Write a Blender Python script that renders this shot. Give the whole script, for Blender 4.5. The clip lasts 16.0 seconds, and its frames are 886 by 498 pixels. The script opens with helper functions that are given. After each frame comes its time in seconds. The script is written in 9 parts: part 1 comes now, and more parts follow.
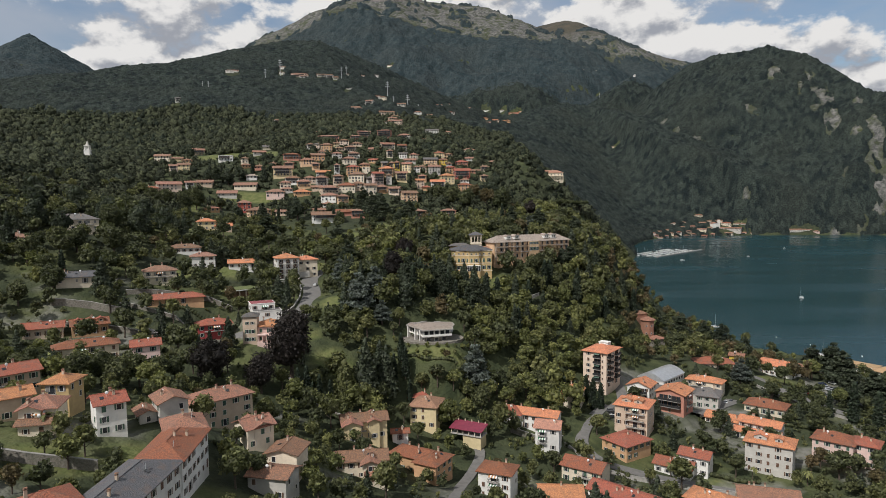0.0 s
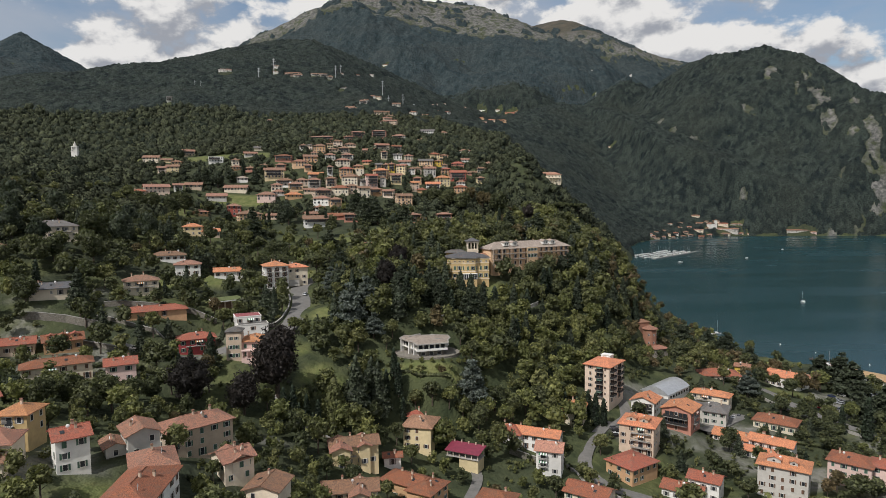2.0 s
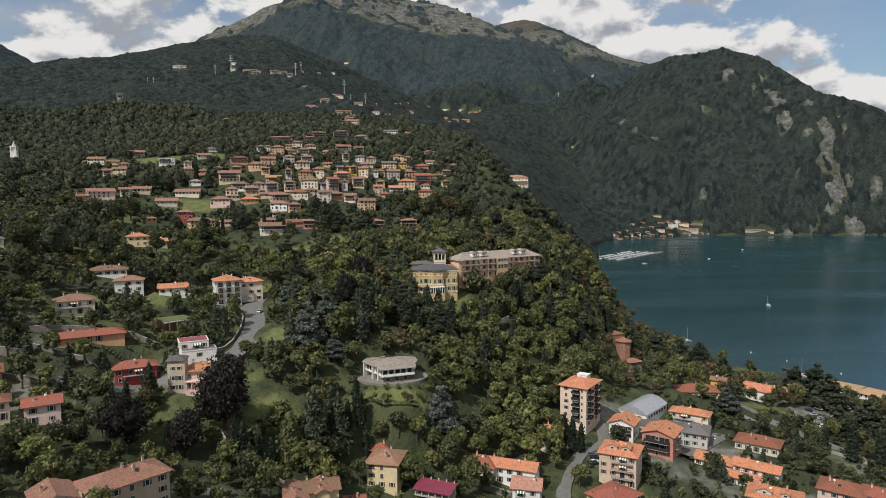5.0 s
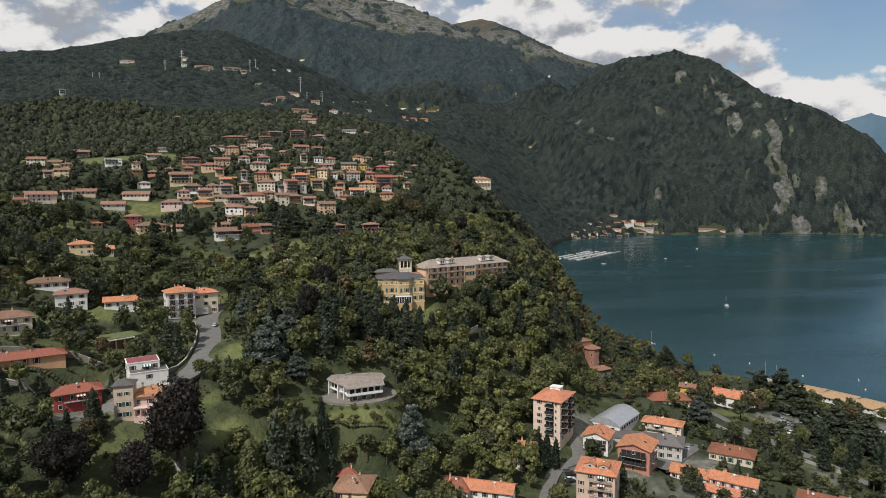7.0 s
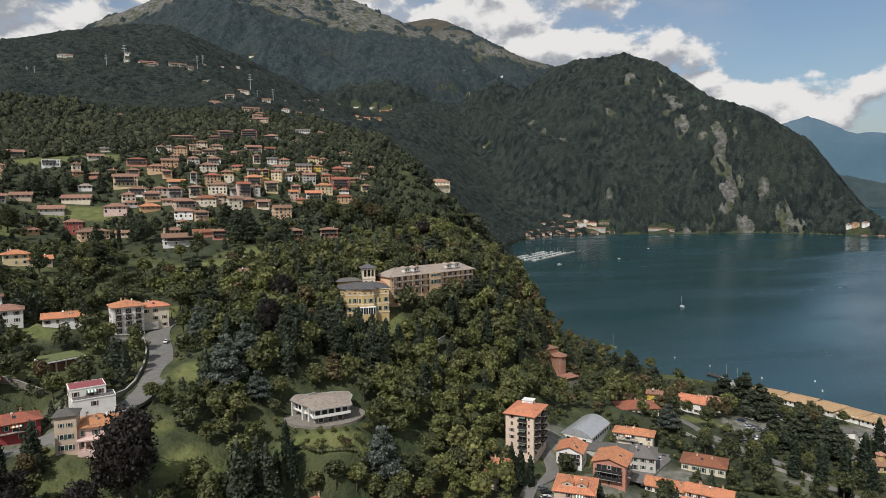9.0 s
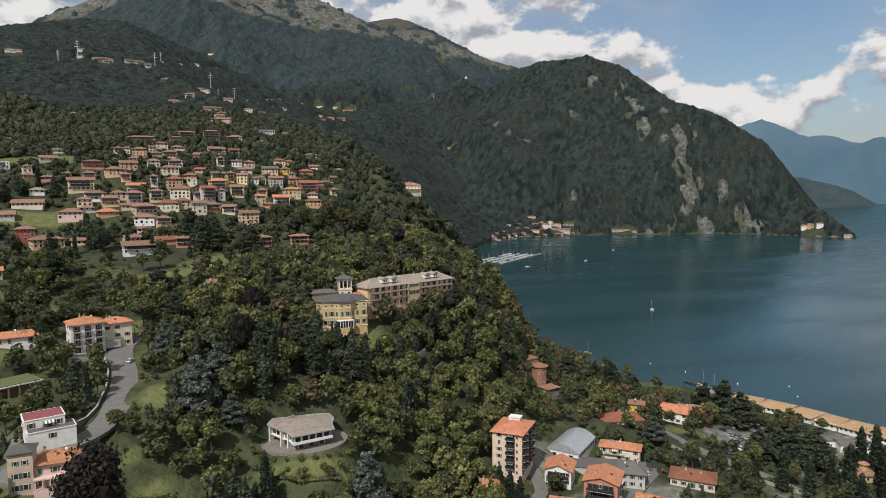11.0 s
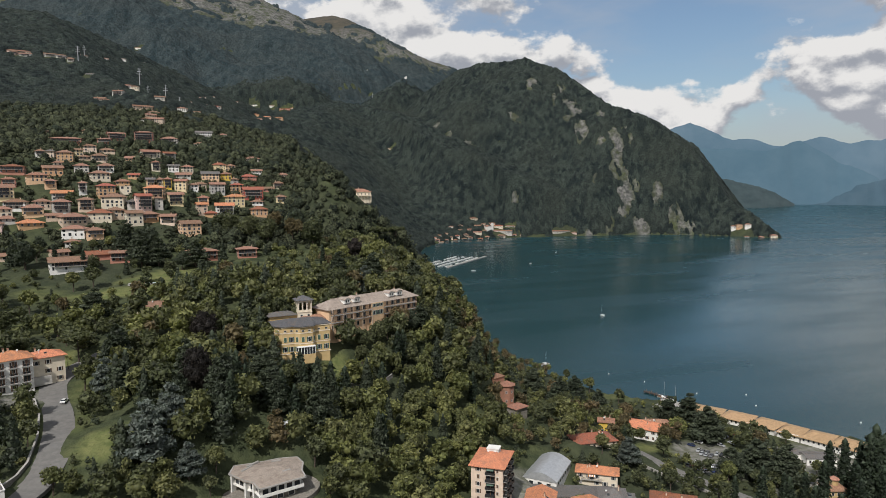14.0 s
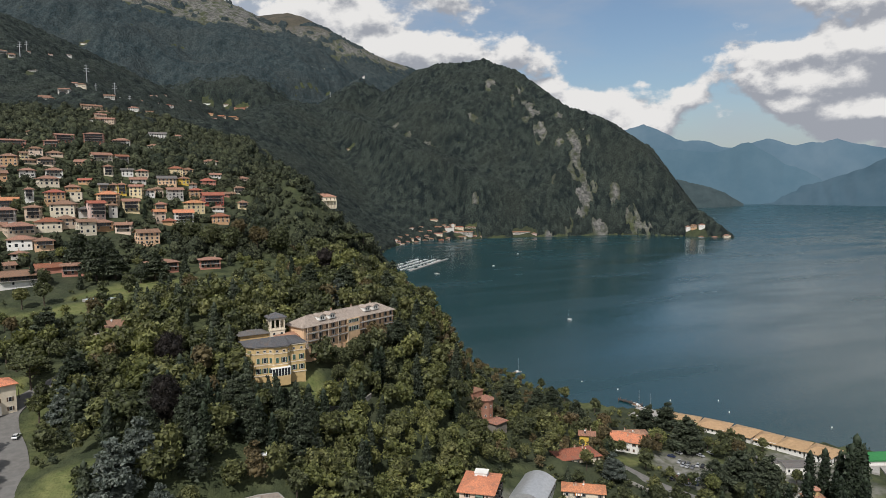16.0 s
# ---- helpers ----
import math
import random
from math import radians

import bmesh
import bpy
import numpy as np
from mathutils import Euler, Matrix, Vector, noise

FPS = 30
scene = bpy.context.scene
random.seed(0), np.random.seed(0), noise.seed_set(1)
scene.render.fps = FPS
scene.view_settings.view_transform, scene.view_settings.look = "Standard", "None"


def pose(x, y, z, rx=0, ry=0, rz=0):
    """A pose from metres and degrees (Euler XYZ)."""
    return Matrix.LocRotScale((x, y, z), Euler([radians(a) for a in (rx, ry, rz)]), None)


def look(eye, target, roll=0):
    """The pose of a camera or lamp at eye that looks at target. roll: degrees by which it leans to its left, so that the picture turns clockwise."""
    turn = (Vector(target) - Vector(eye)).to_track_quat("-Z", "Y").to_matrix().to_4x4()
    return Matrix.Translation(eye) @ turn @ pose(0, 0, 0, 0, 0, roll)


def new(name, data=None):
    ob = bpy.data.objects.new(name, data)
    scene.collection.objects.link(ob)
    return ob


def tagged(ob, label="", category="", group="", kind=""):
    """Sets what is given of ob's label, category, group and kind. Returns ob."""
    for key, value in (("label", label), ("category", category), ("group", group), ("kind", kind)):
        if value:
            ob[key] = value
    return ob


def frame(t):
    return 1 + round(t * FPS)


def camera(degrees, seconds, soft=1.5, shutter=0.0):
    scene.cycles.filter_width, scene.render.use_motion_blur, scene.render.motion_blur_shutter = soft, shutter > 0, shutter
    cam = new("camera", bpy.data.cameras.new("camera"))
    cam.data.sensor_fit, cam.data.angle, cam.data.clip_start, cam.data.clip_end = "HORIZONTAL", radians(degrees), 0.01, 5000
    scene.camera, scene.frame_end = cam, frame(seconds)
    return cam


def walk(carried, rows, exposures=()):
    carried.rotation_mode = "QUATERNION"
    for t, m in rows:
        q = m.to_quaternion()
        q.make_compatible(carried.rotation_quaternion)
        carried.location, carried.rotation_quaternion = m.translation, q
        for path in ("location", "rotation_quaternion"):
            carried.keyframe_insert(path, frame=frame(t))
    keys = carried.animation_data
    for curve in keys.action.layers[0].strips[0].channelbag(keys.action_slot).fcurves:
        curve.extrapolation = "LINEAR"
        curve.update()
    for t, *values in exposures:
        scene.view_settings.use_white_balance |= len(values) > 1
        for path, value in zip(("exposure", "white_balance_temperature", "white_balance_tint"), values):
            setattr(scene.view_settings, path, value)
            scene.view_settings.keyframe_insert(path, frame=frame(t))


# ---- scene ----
cam = camera(69.01, 16.0, soft=0.7)
# seconds, eye x y z in metres (lake level is z 0), heading to the right, pitch up, roll
ROWS = [
    (0.0, 0.00, -0.00, 114.99, 0.00, -4.36, -0.57),
    (0.5, 0.04, 3.81, 115.85, -0.20, -4.38, -0.56),
    (1.0, 0.10, 7.62, 116.73, -0.20, -4.40, -0.56),
    (1.5, 0.21, 11.44, 117.62, 0.06, -4.42, -0.56),
    (2.0, 0.30, 15.24, 118.53, 0.38, -4.43, -0.56),
    (2.5, 0.36, 19.03, 119.44, 0.73, -4.45, -0.57),
    (3.0, 0.40, 22.81, 120.36, 1.25, -4.47, -0.57),
    (3.5, 0.38, 26.59, 121.29, 1.84, -4.49, -0.58),
    (4.0, 0.27, 30.35, 122.23, 2.38, -4.53, -0.58),
    (6.5, -3.13, 48.20, 127.04, 6.31, -4.72, -0.57),
    (7.0, -4.23, 51.51, 127.98, 7.42, -4.76, -0.57),
    (7.5, -5.40, 54.80, 128.92, 8.50, -4.80, -0.57),
    (8.0, -6.61, 58.07, 129.86, 9.57, -4.83, -0.57),
    (8.5, -7.83, 61.35, 130.82, 10.67, -4.87, -0.57),
    (9.0, -9.13, 64.67, 131.78, 11.65, -4.89, -0.57),
    (11.5, -16.42, 82.22, 136.95, 15.86, -4.93, -0.46),
    (12.0, -17.83, 85.87, 138.16, 16.84, -4.95, -0.45),
    (12.5, -19.25, 89.53, 139.40, 17.79, -4.97, -0.45),
    (13.0, -20.64, 93.21, 140.67, 18.70, -4.98, -0.44),
    (13.5, -22.01, 96.91, 141.97, 19.63, -4.99, -0.43),
    (14.0, -23.36, 100.65, 143.29, 20.51, -5.01, -0.43),
    (14.5, -24.71, 104.42, 144.62, 21.41, -5.03, -0.43),
    (15.0, -26.05, 108.22, 145.96, 22.34, -5.05, -0.44),
    (15.5, -27.37, 112.05, 147.32, 23.36, -5.06, -0.46),
    (16.0, -28.70, 115.89, 148.68, 24.32, -5.08, -0.47),
]


def aim(x, y, z, turn, pitch, roll):
    a, b = radians(turn), radians(pitch)
    way = Vector((math.sin(a) * math.cos(b), math.cos(a) * math.cos(b), math.sin(b)))
    return look((x, y, z), Vector((x, y, z)) + way * 100, roll)


walk(cam, [(row[0], aim(*row[1:])) for row in ROWS], [(0.0, 0.0, 6250, 10), (16.0, 0.03, 6250, 10)])


# ---- light ----
SUN_FROM = Vector((-0.65, -0.76, 0.0)).normalized()
SUN_HEIGHT = radians(49)
sun = new("sun", bpy.data.lights.new("sun", "SUN"))
sun.data.energy, sun.data.angle, sun.data.color = 4.0, radians(0.6), (1.0, 0.945, 0.875)
sun.matrix_world = look(SUN_FROM * 1000 + Vector((0, 0, 1000 * math.tan(SUN_HEIGHT))), (0, 0, 0))

world = bpy.data.worlds.new("sky")
scene.world = world
world.use_nodes = True


def sky_nodes(tree):
    """A hazy blue sky with a grey veil and piled cumulus low over the horizon."""
    n, l = tree.nodes, tree.links
    n.clear()
    out, bg = n.new("ShaderNodeOutputWorld"), n.new("ShaderNodeBackground")
    sky = n.new("ShaderNodeTexSky")
    sky.sky_type, sky.sun_disc = "NISHITA", False
    sky.sun_elevation, sky.sun_rotation = SUN_HEIGHT, math.atan2(SUN_FROM.x, SUN_FROM.y)
    sky.air_density, sky.dust_density = 1.2, 1.5
    at = n.new("ShaderNodeTexCoord")

    def math_node(op, a, b=None, c=None):
        m = n.new("ShaderNodeMath")
        m.operation = op
        for k, v in enumerate((a, b, c)):
            if isinstance(v, (int, float)):
                m.inputs[k].default_value = v
            elif v is not None:
                l.new(v, m.inputs[k])
        return m.outputs[0]

    def noise_node(scale, detail, rough_, shift, stretch):
        mp = n.new("ShaderNodeMapping")
        mp.inputs["Location"].default_value, mp.inputs["Scale"].default_value = shift, stretch
        l.new(at.outputs["Generated"], mp.inputs["Vector"])
        t = n.new("ShaderNodeTexNoise")
        t.inputs["Scale"].default_value, t.inputs["Detail"].default_value, t.inputs["Roughness"].default_value = scale, detail, rough_
        l.new(mp.outputs[0], t.inputs["Vector"])
        return t.outputs["Fac"]

    def smooth(v, lo, hi):
        r = n.new("ShaderNodeMapRange")
        r.interpolation_type = "SMOOTHSTEP"
        r.inputs["From Min"].default_value, r.inputs["From Max"].default_value = lo, hi
        l.new(v, r.inputs["Value"])
        return r.outputs[0]

    def blend(f, a, b):
        m = n.new("ShaderNodeMix")
        m.data_type = "RGBA"
        l.new(f, m.inputs["Factor"])
        for k, v in ((6, a), (7, b)):
            if isinstance(v, tuple):
                m.inputs[k].default_value = (*v, 1)
            else:
                l.new(v, m.inputs[k])
        return m.outputs[2]

    height = n.new("ShaderNodeSeparateXYZ")
    l.new(at.outputs["Generated"], height.inputs[0])
    up = height.outputs["Z"]
    gain = n.new("ShaderNodeMix")
    gain.data_type, gain.blend_type = "RGBA", "MULTIPLY"
    gain.inputs["Factor"].default_value = 1
    gain.inputs[7].default_value = (0.085, 0.088, 0.092, 1)
    l.new(sky.outputs[0], gain.inputs[6])
    # cumulus: billows with lit tops and grey bases, thick low down, thinning upwards
    def billow(lift):
        big = noise_node(3.1, 4, 0.5, (0.86, 0.42, 0.4 + lift * 2.3), (1, 1, 2.3))
        small = noise_node(9.0, 9, 0.58, (2.3, 1.0, lift * 1.6), (1, 1, 1.6))
        return math_node("ADD", math_node("MULTIPLY", big, 0.62), math_node("MULTIPLY", small, 0.38))

    low = smooth(up, 0.27, 0.10)
    mass = math_node("ADD", billow(0.0), math_node("MULTIPLY", low, 0.075))
    above = math_node("ADD", billow(0.022), math_node("MULTIPLY", low, 0.075))
    cover = smooth(mass, 0.492, 0.530)
    top = math_node("ADD", math_node("MULTIPLY", math_node("SUBTRACT", mass, above), 9.0), 0.46)
    core = math_node("SUBTRACT", top, math_node("MULTIPLY", smooth(mass, 0.54, 0.68), 0.25))
    lit = blend(smooth(core, 0.12, 0.72), (0.34, 0.35, 0.38), (0.80, 0.77, 0.73))
    veil = smooth(noise_node(1.9, 6, 0.55, (4.0, 2.2, 1.0), (1, 1, 3.2)), 0.32, 0.58)
    high = math_node("ADD", math_node("MULTIPLY", smooth(up, 0.16, 0.30), 0.45), 0.50)
    hazy = blend(math_node("MULTIPLY", veil, high), gain.outputs[2], (0.42, 0.44, 0.48))
    full = blend(cover, hazy, lit)
    l.new(full, bg.inputs["Color"])
    bg.inputs["Strength"].default_value = 1.0
    l.new(bg.outputs[0], out.inputs["Surface"])


sky_nodes(world.node_tree)

# ---- materials ----
def material(name, one, two, size=1.0, rough_=0.8, bump=0.0, grain=0.3, spread=0.0, metal=0.0, contrast=(0.35, 0.65), stain=None, wide=0.35):
    """A mottled surface: two colours mixed by noise of that size in metres, finer grain, relief, and a spread of tone from thing to thing."""
    m = bpy.data.materials.new(name)
    m.use_nodes = True
    n, l = m.node_tree.nodes, m.node_tree.links
    p = n["Principled BSDF"]
    p.inputs["Roughness"].default_value, p.inputs["Metallic"].default_value = rough_, metal
    where = n.new("ShaderNodeNewGeometry")
    t = n.new("ShaderNodeTexNoise")
    t.inputs["Scale"].default_value, t.inputs["Detail"].default_value, t.inputs["Roughness"].default_value = 1 / size, 8, 0.62
    l.new(where.outputs["Position"], t.inputs["Vector"])
    r = n.new("ShaderNodeMapRange")
    r.inputs["From Min"].default_value, r.inputs["From Max"].default_value = contrast
    l.new(t.outputs["Fac"], r.inputs["Value"])
    mix = n.new("ShaderNodeMix")
    mix.data_type = "RGBA"
    mix.inputs[6].default_value, mix.inputs[7].default_value = (*one, 1), (*two, 1)
    l.new(r.outputs[0], mix.inputs["Factor"])
    colour = mix.outputs[2]
    if stain:
        t2 = n.new("ShaderNodeTexNoise")
        t2.inputs["Scale"].default_value, t2.inputs["Detail"].default_value = 1 / (size * 6), 5
        l.new(where.outputs["Position"], t2.inputs["Vector"])
        r2 = n.new("ShaderNodeMapRange")
        r2.inputs["From Min"].default_value, r2.inputs["From Max"].default_value = 0.5, 0.7
        r2.inputs["To Max"].default_value = wide
        l.new(t2.outputs["Fac"], r2.inputs["Value"])
        mix2 = n.new("ShaderNodeMix")
        mix2.data_type = "RGBA"
        mix2.inputs[7].default_value = (*stain, 1)
        l.new(r2.outputs[0], mix2.inputs["Factor"])
        l.new(colour, mix2.inputs[6])
        colour = mix2.outputs[2]
    if spread:
        info, hsv, r3 = n.new("ShaderNodeObjectInfo"), n.new("ShaderNodeHueSaturation"), n.new("ShaderNodeMapRange")
        r3.inputs["To Min"].default_value, r3.inputs["To Max"].default_value = 1 - spread, 1 + spread
        l.new(info.outputs["Random"], r3.inputs["Value"])
        l.new(r3.outputs[0], hsv.inputs["Value"])
        hue = n.new("ShaderNodeMapRange")
        hue.inputs["To Min"].default_value, hue.inputs["To Max"].default_value = 0.5 + spread * 0.05, 0.5 - spread * 0.05
        l.new(info.outputs["Random"], hue.inputs["Value"])
        l.new(hue.outputs[0], hsv.inputs["Hue"])
        l.new(colour, hsv.inputs["Color"])
        colour = hsv.outputs[0]
    l.new(colour, p.inputs["Base Color"])
    if bump:
        t4, b = n.new("ShaderNodeTexNoise"), n.new("ShaderNodeBump")
        t4.inputs["Scale"].default_value, t4.inputs["Detail"].default_value = 1 / grain, 6
        l.new(where.outputs["Position"], t4.inputs["Vector"])
        b.inputs["Strength"].default_value, b.inputs["Distance"].default_value = bump, grain
        l.new(t4.outputs["Fac"], b.inputs["Height"])
        l.new(b.outputs[0], p.inputs["Normal"])
    return m


def plaster(name, colour, dirt=0.72):
    return material("plaster_" + name, colour, tuple(c * 0.84 for c in colour), 1.6, 0.9, 0.15, 0.12, 0.07, stain=tuple(c * dirt * 0.8 for c in colour), wide=0.4)


def tiles(name, colour, dark):
    return material("tiles_" + name, colour, tuple(0.86 * c for c in dark), 0.32, 0.85, 1.0, 0.28, 0.2, stain=(0.14, 0.10, 0.075), wide=0.5, contrast=(0.40, 0.60))


def tinted(m):
    """A copy of a foliage material whose tone differs from tree to tree within one mesh."""
    m = m.copy()
    n, l = m.node_tree.nodes, m.node_tree.links
    tint = n.new("ShaderNodeVertexColor")
    tint.layer_name = "tint"
    hsv = next(k for k in n if k.type == "HUE_SAT")
    for socket in ("Value", "Hue"):
        source = hsv.inputs[socket].links[0].from_node
        l.new(tint.outputs["Color"], source.inputs["Value"])
    return m


def leaves(name, one, two):
    """Foliage: light and dark clumps, with a little light coming through."""
    m = material("leaves_" + name, one, two, 1.7, 0.62, 0.0, 0.3, 0.22, contrast=(0.36, 0.64))
    n, l = m.node_tree.nodes, m.node_tree.links
    p, out = n["Principled BSDF"], n["Material Output"]
    p.inputs["Specular IOR Level"].default_value = 0.25
    through_, both = n.new("ShaderNodeBsdfTranslucent"), n.new("ShaderNodeMixShader")
    # each spray has a tone of its own
    isle, tone, shade = n.new("ShaderNodeNewGeometry"), n.new("ShaderNodeMapRange"), n.new("ShaderNodeHueSaturation")
    tone.inputs["To Min"].default_value, tone.inputs["To Max"].default_value = 0.45, 1.6
    l.new(isle.outputs["Random Per Island"], tone.inputs["Value"])
    l.new(tone.outputs[0], shade.inputs["Value"])
    l.new(p.inputs["Base Color"].links[0].from_socket, shade.inputs["Color"])
    l.new(shade.outputs[0], p.inputs["Base Color"])
    through_.inputs["Color"].default_value = (one[0] * 1.3, one[1] * 1.4, one[2] * 0.8, 1)
    both.inputs[0].default_value = 0.22
    l.new(p.outputs[0], both.inputs[1])
    l.new(through_.outputs[0], both.inputs[2])
    l.new(both.outputs[0], out.inputs["Surface"])
    return m


WALLS = {
    "white": plaster("white", (0.75, 0.73, 0.68)), "cream": plaster("cream", (0.70, 0.61, 0.47)), "yellow": plaster("yellow", (0.69, 0.56, 0.33)),
    "ochre": plaster("ochre", (0.56, 0.40, 0.19)), "orange": plaster("orange", (0.54, 0.33, 0.18)), "pink": plaster("pink", (0.68, 0.50, 0.44)),
    "red": plaster("red", (0.40, 0.10, 0.075)), "tan": plaster("tan", (0.55, 0.43, 0.32)), "grey": plaster("grey", (0.49, 0.465, 0.42)),
    "salmon": plaster("salmon", (0.46, 0.215, 0.155)), "crimson": plaster("crimson", (0.36, 0.06, 0.06)),
    "stone": material("rubble_stone", (0.25, 0.225, 0.19), (0.12, 0.11, 0.09), 0.5, 0.95, 0.8, 0.3, 0.1, stain=(0.10, 0.11, 0.07)),
    "brick": material("old_brick", (0.36, 0.17, 0.11), (0.24, 0.12, 0.085), 0.7, 0.95, 0.6, 0.2, 0.1, stain=(0.13, 0.10, 0.08)),
    "peach": plaster("peach", (0.71, 0.56, 0.44)),
    "apricot": plaster("apricot", (0.68, 0.46, 0.28)),
    "bright": plaster("bright_yellow", (0.66, 0.45, 0.08)),
}
WALL_WORDS = {"white": "white", "cream": "cream", "yellow": "pale yellow", "ochre": "ochre-yellow", "orange": "orange", "pink": "pink", "red": "dark red", "tan": "tan",
              "grey": "grey", "salmon": "salmon-red", "crimson": "crimson", "stone": "rubble stone", "brick": "old brick", "bright": "bright yellow", "apricot": "apricot", "peach": "peach"}
TILES = {
    "orange": tiles("orange", (0.58, 0.245, 0.110), (0.38, 0.160, 0.080)), "red": tiles("red", (0.345, 0.110, 0.058), (0.20, 0.073, 0.044)),
    "brown": tiles("brown", (0.31, 0.165, 0.105), (0.19, 0.11, 0.075)), "old": tiles("old", (0.35, 0.168, 0.098), (0.145, 0.084, 0.060)),
    "grey": tiles("grey", (0.15, 0.14, 0.13), (0.10, 0.096, 0.092)), "slate": tiles("slate", (0.105, 0.105, 0.11), (0.07, 0.07, 0.075)),
    "maroon": tiles("maroon", (0.26, 0.075, 0.07), (0.19, 0.055, 0.05)), "pale": tiles("pale", (0.36, 0.30, 0.245), (0.26, 0.215, 0.18)),
    "rosy": tiles("rosy", (0.48, 0.25, 0.16), (0.28, 0.145, 0.10)),
}
TILE_WORDS = {"orange": "orange-tiled", "red": "red-tiled", "brown": "brown-tiled", "old": "weathered tiled", "grey": "grey-tiled", "slate": "dark slate", "maroon": "maroon",
              "pale": "pale stone-grey", "rosy": "faded rosy-tiled"}
GLASS = material("window_glass", (0.02, 0.022, 0.025), (0.035, 0.04, 0.045), 2.0, 0.08)
FRAME = material("window_frame_paint", (0.62, 0.60, 0.56), (0.5, 0.48, 0.44), 0.6, 0.6)
SHUTTERS = [material("shutter_brown", (0.13, 0.075, 0.045), (0.09, 0.05, 0.03), 0.5, 0.7, spread=0.2), material("shutter_green", (0.055, 0.11, 0.075), (0.04, 0.08, 0.055), 0.5, 0.7, spread=0.2),
            material("shutter_grey", (0.22, 0.21, 0.19), (0.17, 0.16, 0.15), 0.5, 0.7, spread=0.2)]
BARK = material("bark", (0.10, 0.075, 0.055), (0.055, 0.042, 0.032), 0.5, 0.95, 0.8, 0.15)
ASPHALT = material("asphalt", (0.160, 0.152, 0.140), (0.115, 0.110, 0.102), 2.0, 0.9, 0.2, 0.08, stain=(0.15, 0.148, 0.14))
CONCRETE = material("concrete", (0.36, 0.34, 0.31), (0.26, 0.25, 0.23), 1.2, 0.9, 0.3, 0.15, 0.08, stain=(0.15, 0.15, 0.12))
IRON = material("dark_iron", (0.045, 0.042, 0.04), (0.03, 0.03, 0.03), 0.5, 0.6, metal=0.4)
WHITE = material("white_paint", (0.80, 0.80, 0.78), (0.70, 0.70, 0.68), 1.0, 0.5)
TIN = material("tin_sheet", (0.52, 0.53, 0.54), (0.42, 0.43, 0.44), 1.5, 0.38, metal=0.5)
WOOD = material("brown_timber", (0.20, 0.11, 0.06), (0.13, 0.07, 0.04), 0.6, 0.75, 0.3, 0.1)
STRAW = material("straw_canopy", (0.42, 0.275, 0.15), (0.29, 0.19, 0.10), 1.4, 0.9, 0.4, 0.3, 0.12, stain=(0.30, 0.19, 0.10))
LEAF = {
    "dark": leaves("dark", (0.094, 0.103, 0.045), (0.032, 0.038, 0.020)), "mid": leaves("mid", (0.148, 0.152, 0.058), (0.053, 0.059, 0.027)),
    "light": leaves("light", (0.172, 0.178, 0.060), (0.074, 0.082, 0.033)), "copper": leaves("copper", (0.027, 0.022, 0.018), (0.012, 0.010, 0.009)),
    "rust": leaves("rust", (0.140, 0.108, 0.052), (0.064, 0.054, 0.030)), "conifer": leaves("conifer", (0.064, 0.078, 0.047), (0.027, 0.034, 0.023)),
    "blue": leaves("blue", (0.125, 0.142, 0.120), (0.060, 0.074, 0.066)), "cypress": leaves("cypress", (0.034, 0.047, 0.027), (0.016, 0.024, 0.015)),
    "gold": leaves("gold", (0.26, 0.21, 0.045), (0.16, 0.13, 0.035)),
}

# ---- the lie of the land ----
# the shore of the lake, from the town beach past the wooded hill and the bay to the far headlands
SHORE = [(420, -900), (380, 60), (372, 250), (344, 335), (306, 384), (286, 440), (257, 462), (228, 500), (196, 560), (186, 640),
         (196, 760), (240, 900), (305, 1060), (355, 1200), (395, 1310), (410, 1420), (450, 1530), (520, 1690),
         (630, 1850), (720, 1925), (905, 1930), (1060, 1905), (1180, 1870), (1330, 1850), (1475, 1740),
         (1550, 1610), (1590, 1540), (1640, 1610), (1720, 1760), (1980, 2010), (2300, 2290), (2500, 2500), (2640, 2560)]
# height above the lake on a coarse net of lines across (x) and ahead (y)
GX = (-1500, -900, -500, -300, -180, -90, 0, 90, 200)
GY = (60, 180, 260, 340, 430, 560, 740, 1000, 1500, 2200)
RELIEF = (
    (177, 135, 101, 83, 71, 62, 46, 22, 4), (186, 148, 113, 88, 68, 54, 22, 8, 5), (192, 156, 121, 93, 65, 49, 19, 7, 5),
    (196, 164, 132, 107, 85, 63, 54, 20, 4), (199, 171, 144, 119, 95, 76, 88, 82, 1), (200, 179, 154, 132, 104, 103, 101, 97, 57),
    (199, 187, 157, 165, 167, 161, 148, 135, 118), (209, 211, 202, 212, 218, 214, 204, 188, 168),
    (320, 396, 385, 362, 355, 346, 326, 296, 256), (392, 548, 638, 622, 594, 567, 536, 502, 458))
